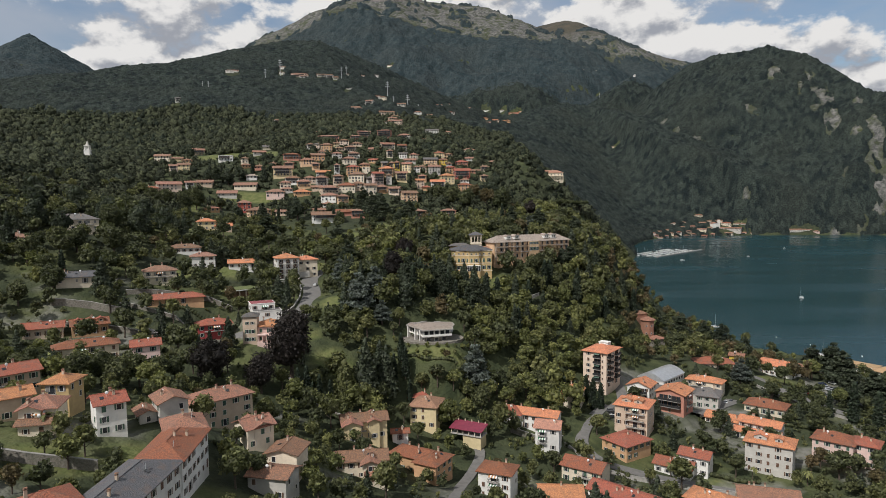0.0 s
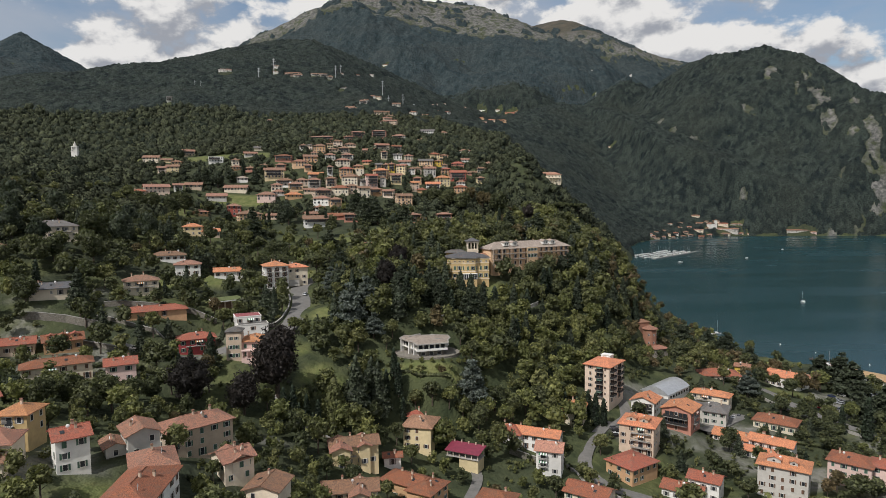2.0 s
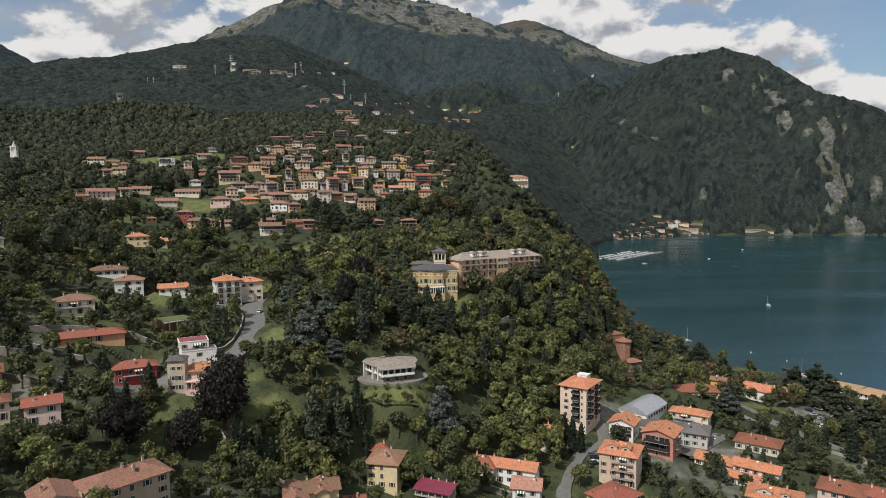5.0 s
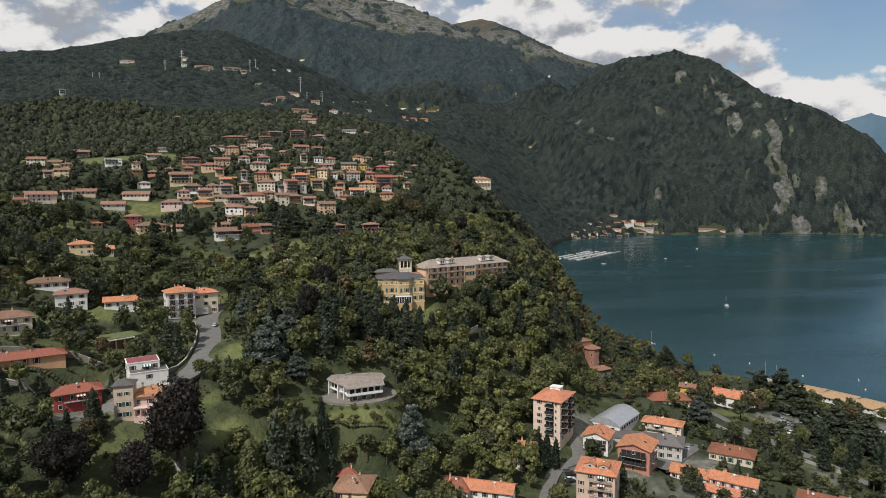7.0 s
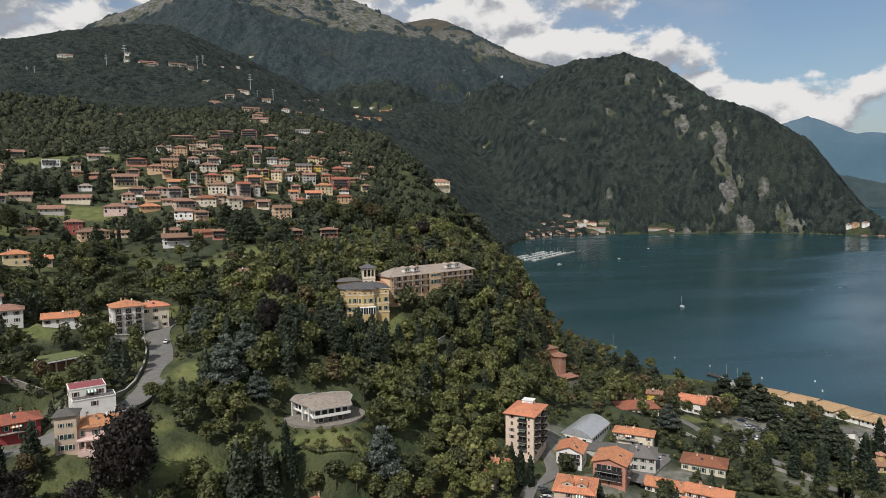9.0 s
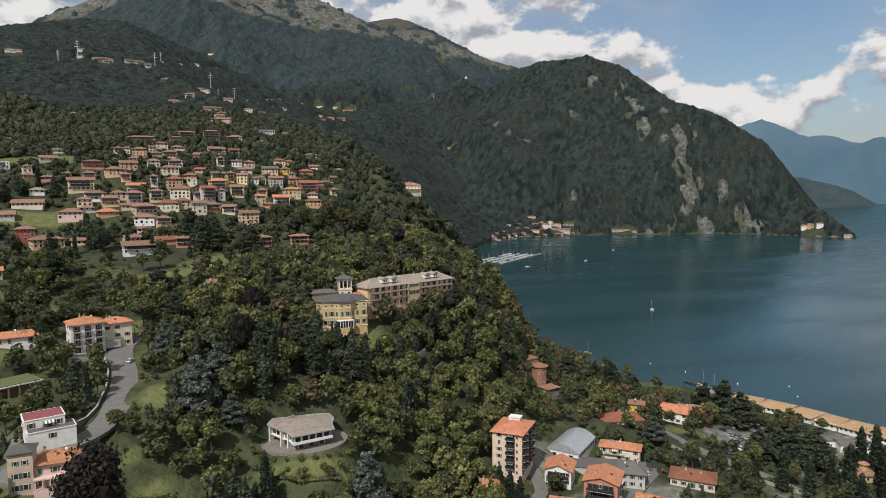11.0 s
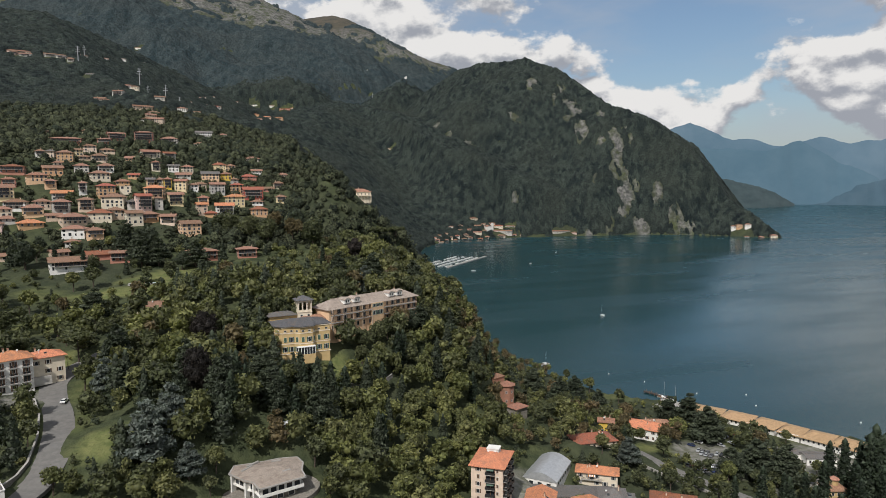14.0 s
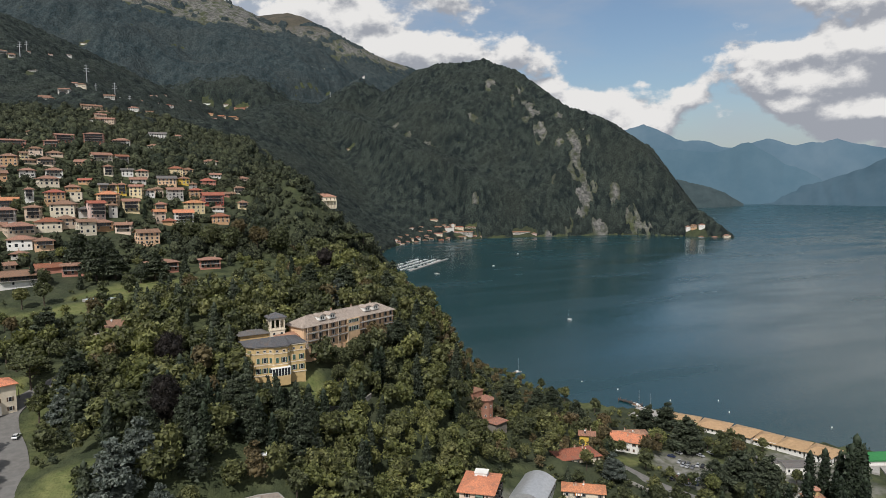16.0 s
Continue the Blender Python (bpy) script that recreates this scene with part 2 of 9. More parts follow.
# crests of the far mountains: points along the crest, fall to the sides, roughness
CRESTS = {
    "steep": ([(883, 3011, 665), (958, 2948, 590), (1070, 2803, 677), (1124, 2727, 694), (1220, 2680, 697), (1312, 2642, 711),
               (1397, 2541, 662), (1462, 2246, 475), (1503, 2091, 417), (1520, 1949, 317), (1551, 1787, 199), (1580, 1640, 106), (1592, 1560, 20)], 0.86, 34),
    "rock": ([(-1500, 4150, 700), (-975, 3860, 1010), (-620, 3940, 1285), (-383, 3981, 1385), (-70, 4000, 1310), (272, 3990, 1282), (508, 3940, 1165), (760, 3880, 960), (950, 3800, 740)], 0.62, 60),
    "bald": ([(300, 4640, 1240), (872, 4618, 1362), (1169, 4552, 1212), (1530, 4443, 1060), (1677, 4390, 1010), (2000, 4250, 900)], 0.5, 34),
    "left": ([(-2900, 3500, 800), (-2370, 3540, 950), (-2225, 3562, 1022), (-2120, 3600, 960), (-2030, 3600, 850), (-1930, 3640, 760), (-1700, 3600, 600), (-1500, 3500, 460)], 0.68, 40),
    "valley": ([(560, 1900, 60), (480, 2150, 215), (470, 2500, 370), (560, 2950, 530), (640, 3350, 660)], 0.26, 20),
}


def hashed(i, j, k):
    n = np.sin(i * 127.1 + j * 311.7 + k * 74.7) * 43758.5453
    return n - np.floor(n)


def rough(x, y, size, k=0, octaves=4):
    """Value noise between -1 and 1, vectorised; size: metres of the largest swells."""
    out, amp, total = np.zeros_like(x), 1.0, 0.0
    for o in range(octaves):
        u, v = x / size * 2 ** o + 17.3 * o, y / size * 2 ** o + 9.1 * o
        i, j = np.floor(u), np.floor(v)
        a, b = u - i, v - j
        a, b = a * a * (3 - 2 * a), b * b * (3 - 2 * b)
        n = (hashed(i, j, k) * (1 - a) + hashed(i + 1, j, k) * a) * (1 - b) + (hashed(i, j + 1, k) * (1 - a) + hashed(i + 1, j + 1, k) * a) * b
        out, total, amp = out + (2 * n - 1) * amp, total + amp, amp * 0.5
    return out / total


def cubic(knots, values, q):
    """Smooth curve through values (…, n) at the knots, at q; straight on past the ends."""
    g = np.asarray(knots, float)
    tang = np.gradient(values, g, axis=-1)
    q = np.clip(q, g[0], g[-1])
    i = np.clip(np.searchsorted(g, q) - 1, 0, len(g) - 2)
    h = g[i + 1] - g[i]
    u = (q - g[i]) / h
    take = lambda m, k: np.take_along_axis(m, k[:, None], 1)[:, 0] if m.ndim == 2 else m[k]
    return ((2 * u ** 3 - 3 * u ** 2 + 1) * take(values, i) + (u ** 3 - 2 * u ** 2 + u) * h * take(tang, i)
            + (3 * u ** 2 - 2 * u ** 3) * take(values, i + 1) + (u ** 3 - u ** 2) * h * take(tang, i + 1))


def polyline(points, x, y):
    """Distance to a line of points, what the third number is there, and the side (positive: left of it)."""
    best, third, side, away = np.full(x.shape, 1e9), np.zeros(x.shape), np.ones(x.shape), np.zeros(x.shape)
    for p, q in zip(points, points[1:]):
        ax, ay, bx, by = p[0], p[1], q[0] - p[0], q[1] - p[1]
        u = np.clip(((x - ax) * bx + (y - ay) * by) / (bx * bx + by * by), 0, 1)
        d = np.hypot(x - ax - u * bx, y - ay - u * by)
        cross = (bx * (y - ay) - by * (x - ax)) / math.hypot(bx, by)
        m = (d < best - 1e-6) | ((d < best + 1e-6) & (np.abs(cross) > away))
        best[m], away[m] = d[m], np.abs(cross)[m]
        side[m] = np.sign(cross[m])
        if len(p) > 2:
            third[m] = (p[2] + u * (q[2] - p[2]))[m]
    return best, third, side


def ramp(v, a, b):
    v = np.clip((v - a) / (b - a), 0, 1)
    return v * v * (3 - 2 * v)


def hills(x, y):
    """The land without building plots."""
    x, y = np.atleast_1d(np.asarray(x, float)), np.atleast_1d(np.asarray(y, float))
    net = np.asarray(RELIEF, float)
    along = np.stack([cubic(GX, row, x) for row in net], 1)
    z = cubic(GY, along, y)
    z = z + ramp(y, 900, 1500) * rough(x, y, 240, 3) * 22 + ramp(y, 420, 800) * rough(x, y, 90, 5) * 4
    # behind the wooded summit the land falls away again, and it fades out past the bay
    z = z - np.maximum(y - 2230, 0) * 0.45 - np.maximum(x - 200, 0) * (0.55 - 0.25 * ramp(y, 700, 1300)) - np.maximum(-1500 - x, 0) * 0.1
    for name, (crest, fall, swell) in CRESTS.items():
        d, top, _ = polyline(crest, x, y)
        r = rough(x, y, 420, len(name)) * 0.75 + rough(x, y, 200, 9 + len(name)) * 0.45
        slope = np.full(x.shape, -1e9)
        for p, q in zip(crest, crest[1:]):
            far, high, _ = polyline((p, q), x, y)
            slope = np.maximum(slope, high - (fall - 0.09) * far - 0.0002 * far ** 2)
        e = slope + 0.12 * fall * d * r + r * swell * np.minimum(d / 160, 1) + rough(x, y, 60, 4) * swell * 0.18 + (0.5 - np.abs(rough(x, y, 150, 61 + len(name), 3))) * swell * 0.7 * np.minimum(d / 200, 1)
        s = 18.0
        z = np.maximum(z, e) + s * np.exp(-np.abs(z - e) / s) * 0.35
    d, _, side = polyline(SHORE, x, y)
    inland = d * side
    shelf = ramp(x, 380, 620) * (1 - ramp(x, 880, 950)) * ramp(y, 1440, 1520)  # the village shore
    rise = np.maximum(inland, 0) - 0.6 * shelf * np.clip(inland, 0, 100)
    cap = 1.0 + rise * (1.0 + 0.45 * ramp(y, 1750, 1850) * ramp(x, 650, 900) - 0.4 * ramp(y, 1250, 1450) * (1 - ramp(x, 600, 850))) + 2.2 * ramp(inland, 0, 6)
    z = np.minimum(z, cap)
    # the wooded hill drops steeply to a low shelf along the shore
    d, _, side = polyline([(92, 335), (112, 372), (139, 425), (160, 480), (186, 545)], x, y)
    drop = np.where(side > 0, 20 + 1.7 * d, np.maximum(3.5, 20 - 0.3 * d))
    here = ramp(y, 350, 385) * (1 - ramp(y, 510, 560)) * ramp(x, 60, 90) * (1 - ramp(x, 300, 330))
    z = z + here * (np.minimum(z, drop) - z)
    return np.where(inland < 0, -4.0, np.maximum(z, 0.6))


PLOTS = []  # level plots of the buildings: x, y, ground, radius
OFFSETS = {}
FLATS = [(-2, 287, 43.5, 9), (-18, 288, 44.5, 9), (-5.5, 306, 48.35, 16.5)]  # made-up ground: x, y, height, radius


def ground(x, y):
    """The land with its building plots."""
    x, y = np.atleast_1d(np.asarray(x, float)), np.atleast_1d(np.asarray(y, float))
    z = hills(x, y)
    if PLOTS:
        if len(PLOTS) not in OFFSETS:
            p = np.array(PLOTS)
            OFFSETS[len(PLOTS)] = (p, p[:, 2] - hills(p[:, 0], p[:, 1]))
        p, off = OFFSETS[len(PLOTS)]
        near = (y < 1250) & (x > -700) & (x < 420)
        xs, ys, total, weight = x[near], y[near], np.zeros(near.sum()), np.full(near.sum(), 0.02)
        if len(xs) < 50:
            d2 = (xs[:, None] - p[:, 0]) ** 2 + (ys[:, None] - p[:, 1]) ** 2
            w = np.exp(-d2 / (2 * (p[:, 3] * 1.5) ** 2)) + 30 * np.exp(-((d2 / (p[:, 3] * 0.95) ** 2) ** 3))
            total, weight = (w * off).sum(1), 0.02 + w.sum(1)
        else:
            for (px, py, _, r), o in zip(p, off):
                k = np.nonzero((np.abs(xs - px) < r * 7) & (np.abs(ys - py) < r * 7))[0]
                d2 = (xs[k] - px) ** 2 + (ys[k] - py) ** 2
                w = np.exp(-d2 / (2 * (r * 1.5) ** 2)) + 30 * np.exp(-((d2 / (r * 0.95) ** 2) ** 3))
                total[k] += w * o
                weight[k] += w
        new_z = z.copy()
        new_z[near] = np.where(z[near] < 0, z[near], np.maximum(z[near] + total / weight, 0.6))
        z = new_z
    for px, py, level, r in FLATS:
        away = np.hypot(x - px, y - py)
        z = z + (level - z) * (1 - ramp(away, r * 0.85, r * 1.45))
    return z


NET = {}


def ground_at(x, y):
    """Height of the land at one spot, read from a fine net over the near slopes."""
    if not (-700 < x < 418 and 40 < y < 640):
        return float(ground([x], [y])[0])
    if len(PLOTS) not in NET:
        gx, gy = np.meshgrid(np.arange(-702, 424, 2.0), np.arange(38, 646, 2.0))
        NET[len(PLOTS)] = ground(gx.ravel(), gy.ravel()).reshape(gx.shape)
    net, u, v = NET[len(PLOTS)], (x + 702) / 2, (y - 38) / 2
    i, j = int(u), int(v)
    a, b = u - i, v - j
    return float((net[j, i] * (1 - a) + net[j, i + 1] * a) * (1 - b) + (net[j + 1, i] * (1 - a) + net[j + 1, i + 1] * a) * b)

# ---- ground, lake ----
def steps(stops):
    """Numbers from stop to stop; stops: (value, spacing after it)."""
    out = []
    for (a, h), (b, _) in zip(stops, stops[1:]):
        k = max(1, round((b - a) / h))
        out += [a + (b - a) * i / k for i in range(k)]
    return np.array(out + [stops[-1][0]], float)


def mesh_of(name, verts, faces, mats=(), smooth=False):
    me = bpy.data.meshes.new(name)
    me.from_pydata([tuple(v) for v in verts], [], [tuple(f) for f in faces])
    for m in mats:
        me.materials.append(m)
    if smooth:
        me.polygons.foreach_set("use_smooth", [True] * len(me.polygons))
    me.update()
    return me


# greens: lawns (x, y, radius across, radius ahead, turn)
LAWNS = [(-50, 280, 11, 8, 12), (-62, 296, 7, 5, 0), (-2, 288, 22, 6, 0), (-78, 160, 10, 7, 0), (-92, 148, 13, 8, 0), (-140, 352, 16, 6, 10), (-122, 362, 14, 7, 0),
         (-132, 430, 17, 8, 0), (-168, 440, 15, 7, 0), (-90, 455, 15, 9, 0), (-20, 525, 52, 14, 0), (-60, 500, 34, 11, 0), (130, 727, 22, 11, 0), (136, 716, 16, 12, 0), (33, 390, 5, 8, 0), (-30, 345, 9, 8, 0),
         (196, 372, 13, 9, 0), (104, 328, 10, 12, 0), (90, 330, 7, 16, 20), (-310, 985, 52, 30, 0), (-250, 760, 70, 22, 0), (-330, 760, 60, 20, 0), (-185, 620, 30, 16, 0), (-230, 560, 30, 14, 0),
         (104, 236, 10, 7, 0), (-86, 415, 10, 10, 0), (-55, 330, 10, 9, 0)]
# paved and built-over ground
PAVED = [(222, 357, 20, 24, -20), (92, 296, 16, 10, 0), (130, 312, 24, 9, 0), (104, 338, 14, 14, 0), (280, 330, 26, 30, 20), (146, 262, 14, 10, 0), (116, 232, 14, 6, 0), (-100, 285, 12, 6, 0), (-66, 134, 8, 24, 0), (-88, 376, 10, 6, 20), (-150, 256, 20, 5, 0)]
# dry turf and crag on the high mountains
CRAGS = [(1259, 2478, 24, 50, -27), (1351, 2407, 16, 39, -29), (1339, 2298, 31, 59, -30), (1312, 2198, 24, 41, -31), (1289, 2258, 17, 37, -30), (1417, 2204, 24, 37, -33), (1395, 2087, 40, 50, -34), (1353, 2031, 18, 45, -34), (1330, 1961, 38, 58, -34), (930, 2353, 37, 18, -22), (855, 2508, 17, 24, -19), (873, 2417, 13, 26, -20), (1122, 2357, 27, 19, -25), (959, 2013, 21, 18, -25), (1275, 2115, 12, 30, -31), (1345, 2108, 22, 25, -33), (1237, 1987, 24, 17, -32), (1268, 2452, 28, 17, -27), (977, 2345, 14, 20, -23), (1297, 2368, 12, 38, -29), (1224, 1898, 19, 30, -33), (1296, 1908, 18, 36, -34), (1328, 1859, 23, 23, -36), (1425, 1885, 16, 37, -37), (1431, 1815, 20, 36, -38), (1455, 1768, 20, 20, -39), (1111, 1684, 24, 13, -33), (1140, 1575, 20, 13, -36), (1146, 1878, 19, 15, -31), (1372, 1951, 16, 32, -35)]


def patches(spots, x, y, ragged=0.35, size=12):
    best = np.zeros_like(x)
    r = rough(x, y, size, 11, 3)
    for px, py, a, b, turn in spots:
        c, s = math.cos(radians(turn)), math.sin(radians(turn))
        u, v = ((x - px) * c + (y - py) * s) / a, (-(x - px) * s + (y - py) * c) / b
        best = np.maximum(best, ramp(1 - np.hypot(u, v) + r * ragged, -0.05, 0.18))
    return best


def crag_at(x, y, z):
    """Bare rock, nought to one: streaks down the crags, and the stony summit."""
    streak = rough(x, y * 0.28, 36, 51, 4)
    c = patches(CRAGS, x, y, 1.0, 34) * ramp(streak, -0.40, 0.0) * ramp(rough(x, y, 24, 57, 3), -0.6, -0.15)
    peak = ramp(z + rough(x, y, 230, 33) * 150, 830, 1060) * (y > 3500) * (y < 4300) * (x > -1650)
    return np.maximum(c, peak * ramp(rough(x, y, 70, 53, 4), -0.45, 0.05))


def build_ground():
    xs = steps([(-3300, 70), (-1500, 40), (-700, 14), (-330, 5), (330, 7), (420, 16), (900, 14), (1700, 40), (2700, 80), (4300, 0)])
    ys = steps([(-900, 120), (-60, 30), (30, 7), (110, 4.5), (480, 7), (800, 11), (1200, 16), (2150, 26), (3000, 45), (4800, 0)])
    x, y = [a.ravel() for a in np.meshgrid(xs, ys)]
    z = ground(x, y)
    nx, ny = len(xs), len(ys)
    keep = np.hypot(x, y) < 4880
    idx = np.arange(nx * ny).reshape(ny, nx)
    quads = np.stack([idx[:-1, :-1], idx[:-1, 1:], idx[1:, 1:], idx[1:, :-1]], -1).reshape(-1, 4)
    quads = quads[keep[quads].all(1) & (z[quads] > -3.5).any(1)]
    used = np.unique(quads)
    back = np.zeros(nx * ny, int)
    back[used] = np.arange(len(used))
    x, y, z = x[used], y[used], z[used]
    me = bpy.data.meshes.new("ground")
    me.from_pydata(np.stack([x, y, z], 1).tolist(), [], back[quads].tolist())
    me.polygons.foreach_set("use_smooth", [True] * len(me.polygons))
    lawn, paved = patches(LAWNS, x, y), patches(PAVED, x, y, 0.5, 18) * 0.75
    wooded = (x > -58) & (x < 190) & (y > 296 + np.maximum(0, x) * 0.1)
    wooded |= (x > -62) & (x < 60) & (y > 235) & (y < 312)
    lawn = np.maximum(lawn, ramp(rough(x, y, 22, 21, 3), 0.1, 0.4) * (y < 520) * ~wooded * 0.5)
    paved = np.maximum(paved, ramp(rough(x, y, 16, 23, 3), 0.2, 0.45) * (y < 330) * ~wooded * 0.6)
    crag = crag_at(x, y, z)
    bald = ramp(z + rough(x, y, 500, 31) * 150, 900, 1050) * (x > -100) * ramp(y, 4050, 4350)
    cover = me.color_attributes.new("cover", "FLOAT_COLOR", "POINT")
    cover.data.foreach_set("color", np.stack([lawn, paved, np.clip(crag, 0, 1), np.clip(bald, 0, 1)], 1).astype(np.float32).ravel())
    ob = new("ground", me)
    me.materials.append(ground_material())
    return tagged(ob, "wooded slopes, lawns and rocky mountains above a lake", "ground", kind="structure")


def ground_material():
    m = bpy.data.materials.new("land")
    m.use_nodes = True
    n, l = m.node_tree.nodes, m.node_tree.links
    p = n["Principled BSDF"]
    p.inputs["Roughness"].default_value, p.inputs["Specular IOR Level"].default_value = 0.95, 0.15
    where, cov, sep = n.new("ShaderNodeNewGeometry"), n.new("ShaderNodeVertexColor"), n.new("ShaderNodeSeparateColor")
    cov.layer_name = "cover"
    l.new(cov.outputs["Color"], sep.inputs[0])

    def tex(size, detail=6, rough_=0.6):
        t = n.new("ShaderNodeTexNoise")
        t.inputs["Scale"].default_value, t.inputs["Detail"].default_value, t.inputs["Roughness"].default_value = 1 / size, detail, rough_
        l.new(where.outputs["Position"], t.inputs["Vector"])
        return t.outputs["Fac"]

    def between(v, lo, hi):
        r = n.new("ShaderNodeMapRange")
        r.inputs["From Min"].default_value, r.inputs["From Max"].default_value = lo, hi
        l.new(v, r.inputs["Value"])
        return r.outputs[0]

    def blend(f, a, b):
        x = n.new("ShaderNodeMix")
        x.data_type = "RGBA"
        l.new(f, x.inputs["Factor"])
        for k, v in ((6, a), (7, b)):
            if isinstance(v, tuple):
                x.inputs[k].default_value = (*v, 1)
            else:
                l.new(v, x.inputs[k])
        return x.outputs[2]

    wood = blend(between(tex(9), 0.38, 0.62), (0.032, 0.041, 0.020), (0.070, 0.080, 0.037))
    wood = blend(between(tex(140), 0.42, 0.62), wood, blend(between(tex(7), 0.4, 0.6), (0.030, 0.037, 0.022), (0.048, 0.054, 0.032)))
    grass = blend(between(tex(5), 0.38, 0.62), (0.088, 0.106, 0.037), (0.142, 0.147, 0.058))
    paving = blend(between(tex(4), 0.38, 0.62), (0.25, 0.24, 0.22), (0.13, 0.13, 0.10))
    rock = blend(between(tex(16, 9, 0.75), 0.40, 0.62), (0.048, 0.050, 0.048), (0.185, 0.178, 0.165))
    turf = blend(between(tex(70, 8), 0.35, 0.65), (0.050, 0.049, 0.041), (0.088, 0.076, 0.056))
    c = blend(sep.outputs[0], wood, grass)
    c = blend(sep.outputs[1], c, paving)
    craggy = n.new("ShaderNodeMath")
    craggy.operation = "MULTIPLY"
    l.new(sep.outputs[2], craggy.inputs[0])
    l.new(between(tex(38, 8, 0.65), 0.38, 0.50), craggy.inputs[1])
    c = blend(craggy.outputs[0], c, rock)
    c = blend(cov.outputs["Alpha"], c, turf)
    l.new(c, p.inputs["Base Color"])
    b = n.new("ShaderNodeBump")
    b.inputs["Strength"].default_value, b.inputs["Distance"].default_value = 0.8, 4.0
    l.new(tex(8, 4), b.inputs["Height"])
    l.new(b.outputs[0], p.inputs["Normal"])
    return m


def build_lake():
    xs = steps([(100, 60), (700, 120), (4700, 0)])
    ys = steps([(-900, 120), (30, 60), (700, 120), (4700, 0)])
    x, y = [a.ravel() for a in np.meshgrid(xs, ys)]
    d = np.hypot(x, y)
    # the far reach is lifted to the sight line of the true far shore, which lies beyond the drawing distance
    z = 74 * (np.clip(d - 2000, 0, None) / 2700) ** 2
    nx, ny = len(xs), len(ys)
    idx = np.arange(nx * ny).reshape(ny, nx)
    quads = np.stack([idx[:-1, :-1], idx[:-1, 1:], idx[1:, 1:], idx[1:, :-1]], -1).reshape(-1, 4)
    quads = quads[(d[quads] < 4850).all(1)]
    me = mesh_of("lake", np.stack([x, y, z], 1), quads, smooth=True)
    m = bpy.data.materials.new("lake_water")
    m.use_nodes = True
    n, l = m.node_tree.nodes, m.node_tree.links
    p = n["Principled BSDF"]
    p.inputs["Base Color"].default_value = (0.008, 0.038, 0.046, 1)
    p.inputs["Roughness"].default_value, p.inputs["IOR"].default_value = 0.16, 1.33
    p.inputs["Specular IOR Level"].default_value = 0.5
    where = n.new("ShaderNodeNewGeometry")
    b, mp, t = n.new("ShaderNodeBump"), n.new("ShaderNodeMapping"), n.new("ShaderNodeTexNoise")
    mp.inputs["Scale"].default_value, mp.inputs["Rotation"].default_value = (0.16, 0.5, 1), (0, 0, 0.5)
    l.new(where.outputs["Position"], mp.inputs["Vector"])
    t.inputs["Scale"].default_value, t.inputs["Detail"].default_value, t.inputs["Roughness"].default_value = 1.0, 6, 0.65
    l.new(mp.outputs[0], t.inputs["Vector"])
    b.inputs["Strength"].default_value, b.inputs["Distance"].default_value = 0.22, 0.5
    l.new(t.outputs["Fac"], b.inputs["Height"])
    l.new(b.outputs[0], p.inputs["Normal"])
    # wind streaks: rougher and smoother reaches
    t2, mp2, r = n.new("ShaderNodeTexNoise"), n.new("ShaderNodeMapping"), n.new("ShaderNodeMapRange")
    mp2.inputs["Scale"].default_value = (0.003, 0.011, 1)
    l.new(where.outputs["Position"], mp2.inputs["Vector"])
    t2.inputs["Scale"].default_value, t2.inputs["Detail"].default_value = 1.0, 5
    l.new(mp2.outputs[0], t2.inputs["Vector"])
    r.inputs["From Min"].default_value, r.inputs["From Max"].default_value, r.inputs["To Min"].default_value, r.inputs["To Max"].default_value = 0.35, 0.65, 0.10, 0.30
    l.new(t2.outputs["Fac"], r.inputs["Value"])
    l.new(r.outputs[0], p.inputs["Roughness"])
    me.materials.append(m)
    return tagged(new("lake", me), "calm dark teal lake with faint wind streaks", "lake", kind="structure")


def build_far_range(name, crest, foot, m, label, seed):
    """A distant range: a band of slopes between a foot line and a rough crest."""
    verts, faces, k = [], [], 14
    crest = [(az, h, d) for az, h, d in crest]
    azs = np.linspace(crest[0][0], crest[-1][0], 140)
    tops = np.interp(azs, [c[0] for c in crest], [c[1] for c in crest])
    dist = np.interp(azs, [c[0] for c in crest], [c[2] for c in crest])
    jag = rough(azs * 40, azs * 0 + seed, 60, seed, 5)
    for i, (a, h, d) in enumerate(zip(azs, tops, dist)):
        for j in range(k):
            u = j / (k - 1)
            r = d - (1 - u) * 330
            fold = float(rough(np.array([a * 40 + 30 * u]), np.array([u * 50.0]), 38, seed + 1, 4)[0])
            z = foot + (h - foot) * u ** 1.0 + (jag[i] * 26 + 0) * u + fold * 34 * u * (1 - u) * 2
            verts.append((r * math.sin(radians(a)), r * math.cos(radians(a)), z))
    for i in range(len(azs) - 1):
        for j in range(k - 1):
            faces.append((i * k + j, (i + 1) * k + j, (i + 1) * k + j + 1, i * k + j + 1))
    return tagged(new("backdrop", mesh_of(name, verts, faces, (m,), True)), label, "mountains", kind="structure")


